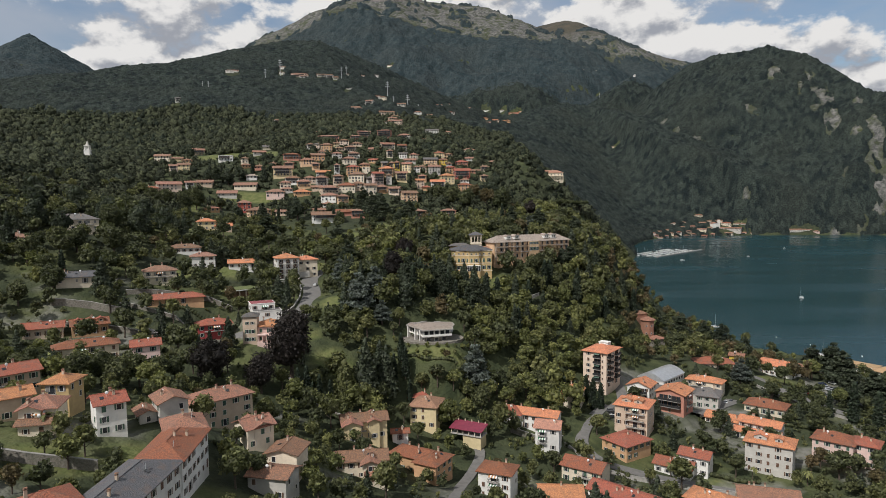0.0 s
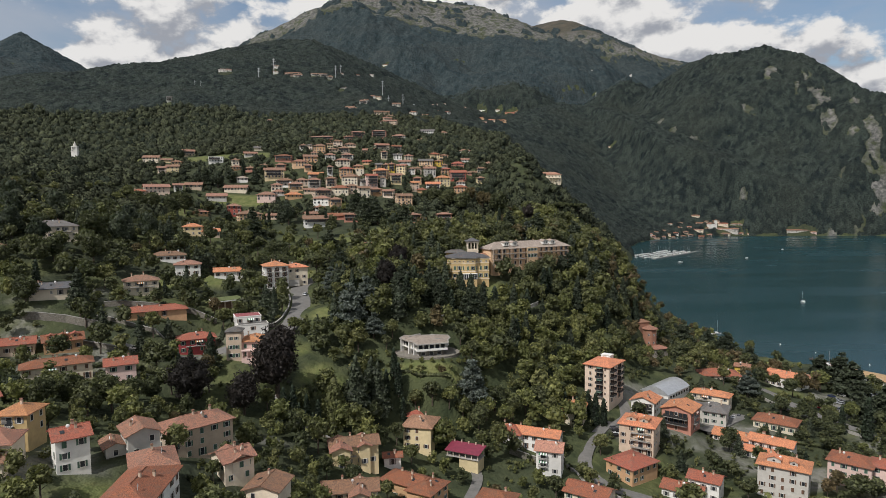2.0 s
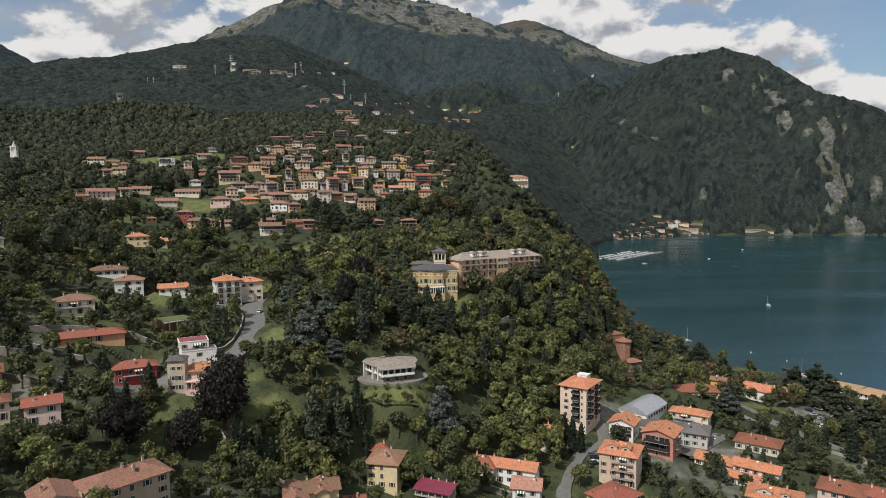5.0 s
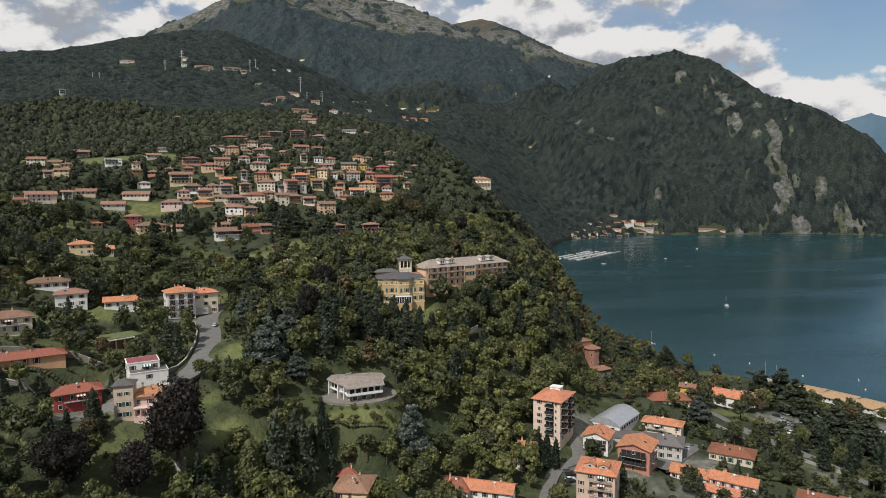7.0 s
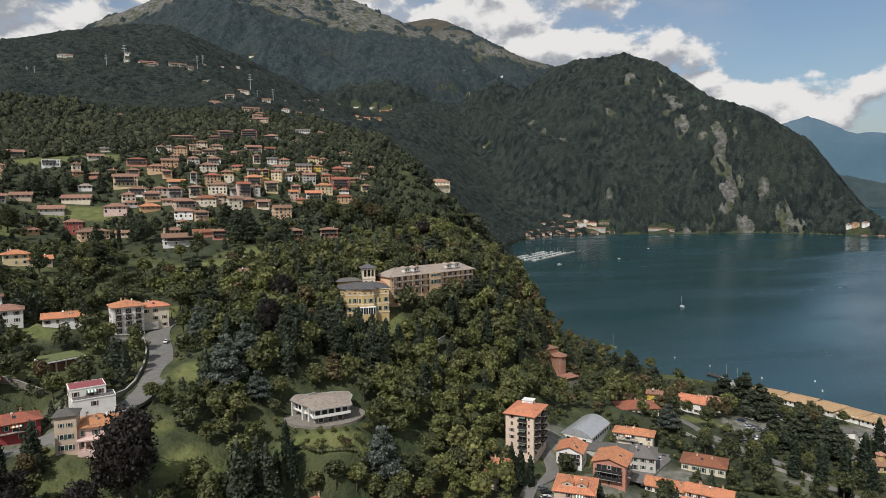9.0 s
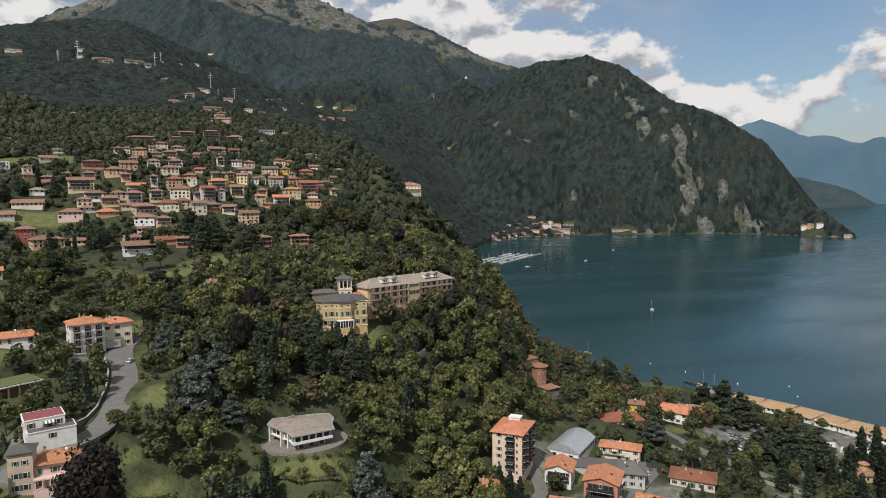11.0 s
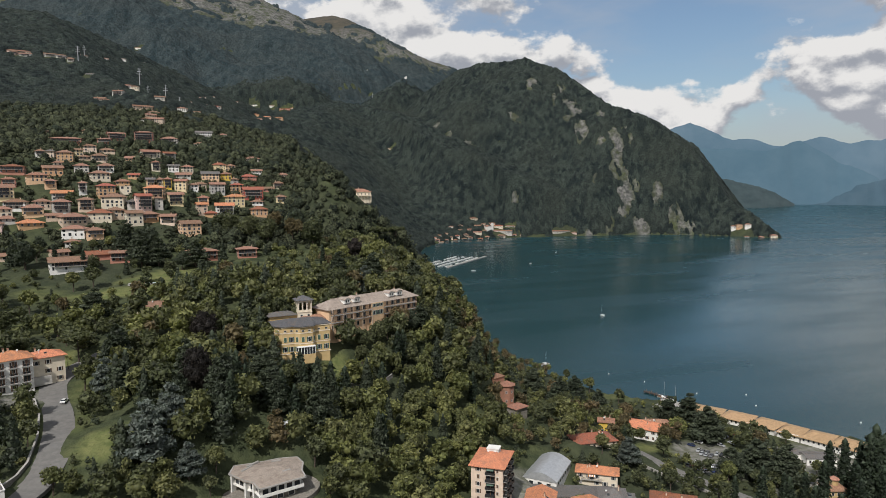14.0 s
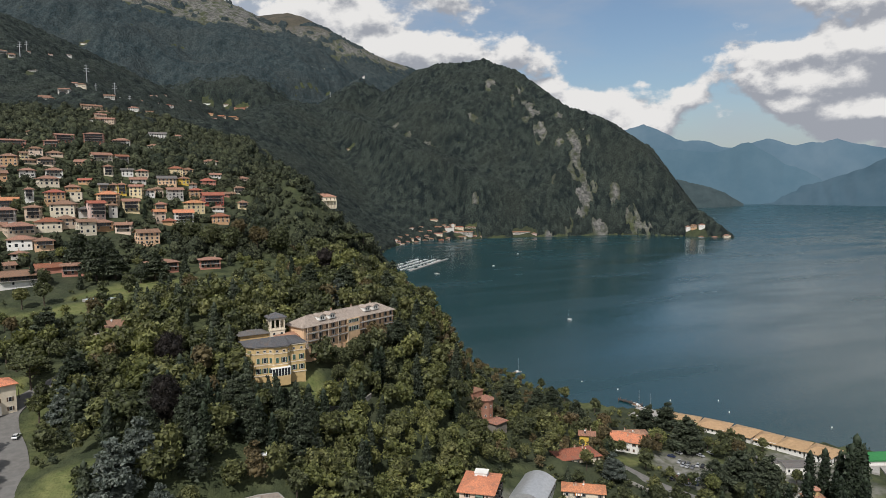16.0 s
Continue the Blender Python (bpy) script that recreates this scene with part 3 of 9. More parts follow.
build_lake()
# Haze is put into these base colours: farther slopes are bluer and paler.
HAZE_BLUE = material("far_slopes_haze_blue", (0.062, 0.112, 0.155), (0.092, 0.142, 0.185), 300, 1.0)
HAZE_MID = material("far_slopes_haze_mid", (0.050, 0.098, 0.135), (0.064, 0.114, 0.152), 200, 1.0)
HEADLAND = material("headland_woods_haze_tint", (0.020, 0.036, 0.040), (0.034, 0.052, 0.056), 60, 1.0)
HAZE_DARK = material("far_slopes_haze_dark", (0.034, 0.070, 0.098), (0.048, 0.086, 0.116), 110, 1.0)
build_far_range("far_range", [(34.5, 470, 4800), (37.4, 545, 4800), (39.24, 590, 4800), (40.3, 604, 4800), (41.34, 561, 4800), (42.73, 503, 4800), (45.64, 449, 4800), (47.38, 417, 4800), (48.42, 456, 4800), (49.45, 479, 4800), (50.47, 459, 4800), (51.39, 424, 4800), (52.65, 447, 4800), (53.33, 434, 4800), (54.27, 454, 4800), (55.68, 409, 4800), (57.26, 392, 4800), (59.51, 398, 4800), (65.66, 309, 4800)], -30, HAZE_BLUE, "mountain range beyond the lake, coloured blue for haze", 3)
build_far_range("mid_range", [(35.5, 380, 4640), (41.1, 431, 4640), (43.84, 405, 4640), (46.05, 396, 4640), (47.43, 430, 4640), (48.27, 439, 4640), (49.23, 391, 4640), (50.68, 320, 4640), (52.11, 253, 4640), (53.2, 206, 4640), (54.08, 161, 4640), (54.48, 107, 4640)], -30, HAZE_MID, "wooded mountain across the lake, coloured blue for haze", 6)
build_far_range("far_shore", [(47.62, 103, 4520), (48.67, 128, 4520), (50.32, 142, 4520), (51.71, 162, 4520), (53.27, 187, 4520), (54.39, 220, 4520), (55.66, 261, 4520), (57.08, 300, 4520), (59.43, 383, 4520), (65.48, 433, 4520)], -30, HAZE_DARK, "dark wooded far shore, coloured blue for haze", 8)
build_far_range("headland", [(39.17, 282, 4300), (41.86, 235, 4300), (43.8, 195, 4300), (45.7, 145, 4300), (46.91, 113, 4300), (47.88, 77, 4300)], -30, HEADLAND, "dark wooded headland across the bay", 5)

# ---- building kit ----
def empty(name, x, y, z, yaw=0):
    ob = new(name)
    ob.empty_display_size = 0.5
    ob.matrix_world = pose(x, y, z, 0, 0, yaw)
    return ob


def part(name, data, parent, at=None, label=""):
    """One mesh object under a thing or a part."""
    ob = new(name, data)
    ob.parent = parent
    if at is not None:
        ob.matrix_basis = at
    if label:
        ob["label"] = label
    return ob


class Solid:
    """Gathers boxes and faces of one part."""

    def __init__(self):
        self.v, self.f, self.m = [], [], []

    def face(self, pts, mat=0):
        k = len(self.v)
        self.v += [tuple(p) for p in pts]
        self.f.append(tuple(range(k, k + len(pts))))
        self.m.append(mat)

    def box(self, x0, y0, z0, x1, y1, z1, mat=0):
        k = len(self.v)
        self.v += [(x0, y0, z0), (x1, y0, z0), (x1, y1, z0), (x0, y1, z0), (x0, y0, z1), (x1, y0, z1), (x1, y1, z1), (x0, y1, z1)]
        for q in ((0, 3, 2, 1), (4, 5, 6, 7), (0, 1, 5, 4), (1, 2, 6, 5), (2, 3, 7, 6), (3, 0, 4, 7)):
            self.f.append(tuple(k + i for i in q))
            self.m.append(mat)

    def prism(self, outline, z0, z1, mat=0, taper=1.0):
        """An upright prism over an outline (anticlockwise from above)."""
        k, n = len(self.v), len(outline)
        cx, cy = sum(p[0] for p in outline) / n, sum(p[1] for p in outline) / n
        self.v += [(x, y, z0) for x, y in outline] + [(cx + (x - cx) * taper, cy + (y - cy) * taper, z1) for x, y in outline]
        self.f += [tuple(reversed(range(k, k + n))), tuple(range(k + n, k + 2 * n))]
        self.m += [mat, mat]
        for i in range(n):
            j = (i + 1) % n
            self.f.append((k + i, k + j, k + n + j, k + n + i))
            self.m.append(mat)

    def cone(self, outline, z0, z1, mat=0):
        k, n = len(self.v), len(outline)
        cx, cy = sum(p[0] for p in outline) / n, sum(p[1] for p in outline) / n
        self.v += [(x, y, z0) for x, y in outline] + [(cx, cy, z1)]
        self.f.append(tuple(reversed(range(k, k + n))))
        self.m.append(mat)
        for i in range(n):
            self.f.append((k + i, k + (i + 1) % n, k + n))
            self.m.append(mat)

    def mesh(self, name, *mats, smooth=False):
        me = mesh_of(name, self.v, self.f, mats, smooth)
        if len(mats) > 1:
            me.polygons.foreach_set("material_index", self.m)
        return me


def ring(n, r, turn=0.0, rx=None):
    return [(r * math.cos(2 * math.pi * i / n + turn), (rx or r) * math.sin(2 * math.pi * i / n + turn)) for i in range(n)]


def wall_mesh(w, d, h, roof, pitch, wall, sunk=4.0, plinth=None):
    s = Solid()
    x, y = w / 2, d / 2
    s.box(-x, -y, -sunk, x, y, h)
    if roof == "gable":
        t = y * pitch - 0.1
        for sx in (-x, x):
            s.face([(sx, -y, h), (sx, y, h), (sx, 0, h + t)] if sx > 0 else [(sx, y, h), (sx, -y, h), (sx, 0, h + t)])
        s.face([(-x, -y, h), (x, -y, h), (x, 0, h + t), (-x, 0, h + t)])
        s.face([(x, y, h), (-x, y, h), (-x, 0, h + t), (x, 0, h + t)])
    return s.mesh("wall", wall)


def roof_mesh(w, d, h, roof, pitch, mats, over=0.85, thick=0.22):
    """A tiled roof with eaves, its ridge along x."""
    s = Solid()
    x, y = w / 2 + over, d / 2 + over
    if roof == "flat":
        s.box(-x + over - 0.15, -y + over - 0.15, h, x - over + 0.15, y - over + 0.15, h + 0.3)
        s.box(-x + over + 0.2, -y + over + 0.2, h + 0.3, x - over - 0.2, y - over - 0.2, h + 0.34, 1 if len(mats) > 1 else 0)
        return s.mesh("roof", *mats)
    lo, up = h - over * pitch, h - over * pitch + y * pitch
    e = [(-x, -y), (x, -y), (x, y), (-x, y)]
    inset = 0 if roof == "gable" else min(y, x * 0.92)
    ra, rb = (-x + inset, 0), (x - inset, 0)
    for dz, flip in ((thick, False), (0, True)):
        E = [(px, py, lo + dz) for px, py in e]
        A, B = (*ra, up + dz), (*rb, up + dz)
        for f in ([E[0], E[1], B, A], [E[2], E[3], A, B], [E[1], E[2], B], [E[3], E[0], A]):
            if roof == "gable" and len(f) == 3:
                continue
            s.face(f[::-1] if flip else f)
    for i in range(4):
        p, q = e[i], e[(i + 1) % 4]
        if roof == "gable" and i in (1, 3):
            m = rb if i == 1 else ra
            s.face([(*p, lo), (*m, up), (*m, up + thick), (*p, lo + thick)])
            s.face([(*m, up), (*q, lo), (*q, lo + thick), (*m, up + thick)])
        else:
            s.face([(*p, lo), (*q, lo), (*q, lo + thick), (*p, lo + thick)])
    # ridge tiles stand proud
    s.box(ra[0], -0.14, up + thick - 0.06, rb[0], 0.14, up + thick + 0.09)
    return s.mesh("roof", *mats)


def window_meshes(w, h):
    """A framed window, its glass set back in the frame, and boards for shutters."""
    f = Solid()
    b, out_, back = 0.11, -0.09, -0.02
    o = [(-w / 2 - b, -b * 1.4), (w / 2 + b, -b * 1.4), (w / 2 + b, h + b), (-w / 2 - b, h + b)]
    i = [(-w / 2, 0), (w / 2, 0), (w / 2, h), (-w / 2, h)]
    f.v = [(x, 0.04, z) for x, z in o] + [(x, out_, z) for x, z in o] + [(x, out_, z) for x, z in i] + [(x, back, z) for x, z in i]
    for k in range(4):
        j = (k + 1) % 4
        f.f += [(k, j, 4 + j, 4 + k), (4 + k, 4 + j, 8 + j, 8 + k), (8 + k, 8 + j, 12 + j, 12 + k)]
        f.m += [0, 0, 0]
    f.f.append((12, 13, 14, 15))
    f.m.append(1)
    boards = []
    for m in SHUTTERS:
        t = Solid()
        t.box(-w * 0.25, -0.06, -0.04, w * 0.25, 0, h + 0.04)
        boards.append(t.mesh("shutter", m))
    return f.mesh("window", FRAME, GLASS), boards


WINDOW_SETS = {(w, h): window_meshes(w, h) for w, h in ((1.0, 1.45), (1.1, 2.1), (0.75, 1.1), (1.8, 1.5), (0.9, 0.7), (1.8, 2.2))}


def add_window(parent, x, y, z, yaw, size=(1.0, 1.45), shutter=None, shut=False, close=True):
    """A window on a wall and, on near houses, a pair of shutters."""
    framed, boards = WINDOW_SETS[size]
    ob = part("window", framed, parent, pose(x, y, z, 0, 0, yaw))
    if shutter is not None and close:
        for s in (-1, 1):
            off = size[0] * (0.25 if shut else 0.84)
            part("shutter", boards[shutter], ob, pose(s * off, -0.1 if shut else -0.01, 0))
    return ob


def chimney_mesh():
    s = Solid()
    s.box(-0.4, -0.35, -1.2, 0.4, 0.35, 1.2)
    s.box(-0.5, -0.45, 1.2, 0.5, 0.45, 1.32, 1)
    for k in (-0.3, 0.22):
        s.box(k, -0.3, 1.32, k + 0.1, 0.3, 1.6)
    s.box(-0.5, -0.42, 1.6, 0.5, 0.42, 1.72, 1)
    s.v = [(x * 0.72, y * 0.72, z * 0.78) for x, y, z in s.v]
    return s.mesh("chimney", WALLS["tan"], TILES["old"])


def dish_mesh():
    verts, faces = [], []
    for i in range(4):
        r = 0.45 * i / 3
        for j in range(12):
            a = 2 * math.pi * j / 12
            verts.append((r * math.cos(a), r * r * 0.7 - 0.15, r * math.sin(a) + 0.55))
    for i in range(3):
        for j in range(12):
            faces.append((i * 12 + j, i * 12 + (j + 1) % 12, (i + 1) * 12 + (j + 1) % 12, (i + 1) * 12 + j))
    k = len(verts)
    verts += [(-0.03, 0, -0.6), (0.03, 0, -0.6), (0.03, 0.06, -0.6), (-0.03, 0.06, -0.6), (-0.03, 0, 0.5), (0.03, 0, 0.5), (0.03, 0.06, 0.5), (-0.03, 0.06, 0.5)]
    faces += [(k, k + 1, k + 5, k + 4), (k + 1, k + 2, k + 6, k + 5), (k + 2, k + 3, k + 7, k + 6), (k + 3, k, k + 4, k + 7)]
    return mesh_of("satellite_dish", verts, faces, (WHITE,), True)


def awning_mesh(m):
    """A striped cloth blind let down on two arms."""
    s = Solid()
    for k in range(6):
        x0, x1 = -1.5 + 0.5 * k, -1.0 + 0.5 * k
        s.face([(x0, -1.3, -0.5), (x1, -1.3, -0.5), (x1, 0, 0), (x0, 0, 0)], k % 2)
        s.face([(x0, -1.3, -0.72), (x1, -1.3, -0.72), (x1, -1.3, -0.5), (x0, -1.3, -0.5)], k % 2)
    for x in (-1.5, 1.47):
        s.box(x, -1.3, -0.56, x + 0.03, 0, -0.52, 2)
    return s.mesh("awning", m, WHITE, IRON)


def skylight_mesh():
    s = Solid()
    s.box(-0.5, -0.6, -0.05, 0.5, 0.6, 0.07)
    s.box(-0.4, -0.5, 0.07, 0.4, 0.5, 0.09, 1)
    return s.mesh("skylight", IRON, GLASS)


CHIMNEY, DISH, SKYLIGHT = chimney_mesh(), dish_mesh(), skylight_mesh()
AWNINGS = [awning_mesh(material("awning_" + k, c, tuple(0.8 * v for v in c), 0.6, 0.8)) for k, c in (("orange", (0.50, 0.22, 0.07)), ("green", (0.08, 0.20, 0.11)))]


def balcony_mesh(w, depth=1.3):
    s = Solid()
    s.box(-w / 2, -depth, -0.18, w / 2, 0, 0)
    s.box(-w / 2, -depth, 0.95, w / 2, -depth + 0.06, 1.02, 1)
    n = max(2, int(w / 0.5))
    for k in range(n + 1):
        x = -w / 2 + 0.03 + (w - 0.06) * k / n
        s.box(x - 0.025, -depth, 0, x + 0.025, -depth + 0.05, 0.95, 1)
    for x in (-w / 2, w / 2 - 0.05):
        s.box(x, -depth, 0.95, x + 0.05, 0, 1.02, 1)
    return s.mesh("balcony", CONCRETE, IRON)


def closed_balcony_mesh(w, depth):
    """A balcony with a slab, a dark panelled front and a rail."""
    s = Solid()
    s.box(-w / 2, -depth, -0.2, w / 2, 0, 0)
    s.box(-w / 2, -depth, 0.1, w / 2, -depth + 0.05, 0.9, 1)
    for x in (-w / 2, w / 2 - 0.05):
        s.box(x, -depth + 0.05, 0.1, x + 0.05, 0, 0.9, 1)
    s.box(-w / 2, -depth - 0.02, 0.95, w / 2, -depth + 0.06, 1.02, 1)
    return s.mesh("balcony", CONCRETE, IRON)


def loggia_shade_mesh(w):
    """Glazed doors side by side between dark timber posts, behind a long balcony; the flat dark glass stands in for a
    deep loggia's shade.
    """
    s = Solid()
    s.box(-w / 2, -0.05, 0, w / 2, 0.02, 2.15)
    n = max(2, int(w / 1.8))
    for k in range(n + 1):
        x = -w / 2 + w * k / n
        s.box(x - 0.09, -0.12, 0, x + 0.09, 0.02, 2.2, 1)
    return s.mesh("loggia", GLASS, WOOD)


HOMES = []


def home(x, y, z, w, d, n, yaw=0, roof="hip", wall="white", tile="orange", near=True, balcony=0, shutter=None, storey=3.0, pitch=0.40, where_="on the slope", word="house", wings=(), dormers=(), gallery=0):
    if not balcony and n > 1 and (x * 11 + y * 5) % 7 > (4.6 if near else 3.0):
        balcony = 0.34 if near else 0.8
    """Notes a building for later: centre, ground, width, depth, storeys and looks. wings: (x, y, w, d, storeys, roof, tile, turn) in its own axes."""
    HOMES.append((x, y, z, w, d, n, yaw, roof, wall, tile, near, balcony, shutter, storey, pitch, where_, word, wings, dormers, gallery))
    PLOTS.append((x, y, z, max(w, d) * 0.62 + (3 if near else 4)))


def far_windows(walls, w, d, n, storey, rng):
    """The windows of a far house, too small to tell apart: frames and dark panes on the front and both ends."""
    s = Solid()
    for length, place in ((w, lambda u, v: (u, -d / 2 - v)), (d, lambda u, v: (w / 2 + v, u)), (d, lambda u, v: (-w / 2 - v, u))):
        cols = max(1, int(length / 3.0))
        for k in range(n):
            for c in range(cols):
                if rng.random() < 0.12:
                    continue
                u, half, z, tall = (c + 0.5) / cols * length - length / 2, rng.choice((0.5, 0.6, 0.9)), k * storey + 0.8, rng.choice((1.5, 1.5, 2.0))
                for m, grow, v in ((0, 0.12, 0.04), (1, 0.0, 0.08)):
                    (xa, ya), (xb, yb) = place(u - half - grow, v), place(u + half + grow, v)
                    (xc, yc), (xd, yd) = place(u - half - grow, -0.1), place(u + half + grow, -0.1)
                    xs, ys = (xa, xb, xc, xd), (ya, yb, yc, yd)
                    s.box(min(xs), min(ys), z - grow, max(xs), max(ys), min(z + tall + grow, n * storey + 0.1), m)
    tagged(part("window_row", s.mesh("window_row", FRAME, GLASS), walls, label="rows of small dark windows"), kind="stuff")


def dress_wall(parent, length, h, n, storey, place, rng, near, shutter, gaps=0.0):
    """Rows of windows on one wall; place(u, z) gives the pose on it."""
    cols = max(1, int(length / (3.3 if near else 4.2)))
    cols = cols if near else min(cols, 3)
    for s in range(n):
        for k in range(cols):
            if rng.random() < gaps:
                continue
            u = (k + 0.5) / cols * length - length / 2
            size = (1.8, 1.5) if not near and rng.random() < 0.55 else (1.0, 1.45) if s or rng.random() < 0.6 else ((1.1, 2.1) if rng.random() < 0.5 else (0.75, 1.1))
            z = s * storey + (0.95 if size[1] < 2 else 0.35)
            add_window(parent, *place(u, z), size=size, shutter=shutter, shut=rng.random() < 0.22, close=near)


def build_block(thing, w, d, n, roof, wall, tile, near, balcony, shutter, storey, pitch, rng, off=(0, 0, 0), base=0.0, front_only=False):
    """Walls, roof and windows of one block, shifted and turned within its thing."""
    m = pose(off[0], off[1], base, 0, 0, off[2])
    h = n * storey + 0.3
    walls = part("wall", wall_mesh(w, d, h, roof, pitch, WALLS[wall], 4.0 if near else 7.0), thing, m)
    top = part("roof", roof_mesh(w, d, h, roof, pitch, (TILES[tile],) if roof != "flat" else (WALLS[wall], TILES[tile]), 0.85 if near else 1.05), thing, m)
    x, y = w / 2, d / 2
    if near:
        dress_wall(walls, w, h, n, storey, lambda u, z: (u, -y - 0.02, z, 0), rng, near, shutter, 0.12)
    else:
        far_windows(walls, w, d, n, storey, rng)
    if near:
        dress_wall(walls, d, h, n, storey, lambda u, z: (x + 0.02, u, z, 90), rng, near, None, 0.45)
        dress_wall(walls, d, h, n, storey, lambda u, z: (-x - 0.02, -u, z, -90), rng, near, shutter if near and w < 16 else None, 0.45)
    if balcony:
        me, door = balcony_mesh(w * balcony, 1.3 if near else 1.7), WINDOW_SETS[(1.8, 2.2)][0]
        at = rng.uniform(-0.5, 0.5) * w * (1 - balcony) * 0.9
        for s in range(1, n):
            part("balcony", me, walls, pose(at, -y, s * storey + 0.2))
            if near:
                part("balcony_door", door, walls, pose(at, -y - 0.06, s * storey + 0.24))
            else:
                part("loggia", loggia_shade_mesh(w * balcony * 0.92), walls, pose(at, -y, s * storey + 0.22))
            if near and rng.random() < 0.4:
                part("awning", AWNINGS[rng.randrange(2)], walls, pose(at, -y - 0.02, s * storey + 2.55))
    if near and rng.random() < 0.45 and roof != "flat":
        part("skylight", SKYLIGHT, top, pose(rng.uniform(-0.5, 0.5) * x, -y * 0.5, h + y * 0.5 * pitch + 0.24, math.degrees(math.atan(pitch))))
    if roof != "flat":
        for k in range(1 if not near else rng.randint(1, 2) + (1 if w > 16 else 0)):
            cx, cy = rng.uniform(-x * 0.6, x * 0.6), rng.uniform(-y * 0.55, y * 0.55)
            part("chimney", CHIMNEY, top, pose(cx, cy, h + (y - abs(cy)) * pitch + 0.3))
        if near and rng.random() < 0.6:
            cx = rng.uniform(-x * 0.6, x * 0.6)
            part("satellite_dish", DISH, top, pose(cx, -y * 0.4, h + y * 0.6 * pitch + 0.7, 0, 0, rng.uniform(-20, 20)))
    return walls


def add_dormer(thing, x, w, d, h, pitch, wall, tile):
    """A small gabled dormer on the front slope, with its window and roof."""
    y0, y1 = -d / 2 * 0.72, -d / 2 * 0.1
    z0 = h + (d / 2 + y0) * pitch + 0.15
    s, up = Solid(), 1.3
    s.box(-w / 2, y0, z0 - 0.6, w / 2, y1, z0 + up)
    s.face([(-w / 2, y0, z0 + up), (w / 2, y0, z0 + up), (0, y0, z0 + up + w * 0.2)])
    dormer = part("dormer", s.mesh("dormer", WALLS[wall]), thing, pose(x, 0, 0))
    part("dormer_roof", roof_mesh(y1 - y0, w, z0 + up, "gable", 0.4, (TILES[tile],), 0.4, 0.16), dormer, pose(0, (y0 + y1) / 2, 0, 0, 0, 90))
    add_window(dormer, 0, y0 - 0.02, z0 + 0.35, 0, (0.9, 0.7))


def build_home(x, y, z, w, d, n, yaw, roof, wall, tile, near, balcony, shutter, storey, pitch, where_, word, wings, dormers, gallery):
    rng = random.Random(int(x * 131 + y * 37) & 0xFFFF)
    thing = empty("house", x, y, z, yaw)
    if shutter is None:
        shutter = rng.choice((0, 0, 1, 2))
    build_block(thing, w, d, n, roof, wall, tile, near, balcony, shutter, storey, pitch, rng)
    h = n * storey + 0.3
    for dx, dw in dormers:
        add_dormer(thing, dx, dw, d, h, pitch, wall, tile)
    for s in range(1, gallery + 1):
        part("balcony", closed_balcony_mesh(d * 0.8, 2.0), thing, pose(-w / 2, 0, s * storey + 0.1, 0, 0, -90))
        part("loggia", loggia_shade_mesh(d * 0.76), thing, pose(-w / 2 - 0.04, 0, s * storey + 0.12, 0, 0, -90))
    for wx, wy, ww, wd, wn, wr, wt, turn in wings:
        build_block(thing, ww, wd, wn, wr, wall, wt, near, 0, shutter, storey, pitch, rng, (wx, wy, turn))
    count = {1: "one-storey", 2: "two-storey", 3: "three-storey", 4: "four-storey", 5: "five-storey", 6: "six-storey"}[n]
    shape = {"hip": "hipped", "gable": "gabled", "flat": "flat"}[roof]
    label = f"{count} {WALL_WORDS[wall]} {word} with {TILE_WORDS[tile]} {shape} roof {where_}"
    tagged(thing, label if len(label.split()) <= 12 else label.replace(shape + " ", ""), "house", "houses " + where_)
    return thing

# ---- trees ----
def fast_mesh(name, verts, tris, mats, mat_index=None):
    verts, tris = np.asarray(verts, np.float32), np.asarray(tris, np.int32)
    me = bpy.data.meshes.new(name)
    me.vertices.add(len(verts))
    me.vertices.foreach_set("co", verts.ravel())
    me.loops.add(tris.size)
    me.loops.foreach_set("vertex_index", tris.ravel())
    me.polygons.add(len(tris))
    me.polygons.foreach_set("loop_start", np.arange(0, tris.size, tris.shape[1], dtype=np.int32))
    for m in mats:
        me.materials.append(m)
    if mat_index is not None:
        me.polygons.foreach_set("material_index", np.asarray(mat_index, np.int32))
    me.update(calc_edges=True)
    me.validate()
    return me


def ball(rng, cuts=1):
    bm = bmesh.new()
    bmesh.ops.create_icosphere(bm, subdivisions=cuts, radius=1)
    v = np.array([p.co for p in bm.verts])
    f = np.array([[p.index for p in q.verts] for q in bm.faces])
    bm.free()
    return v, f


BALL = ball(None, 1)


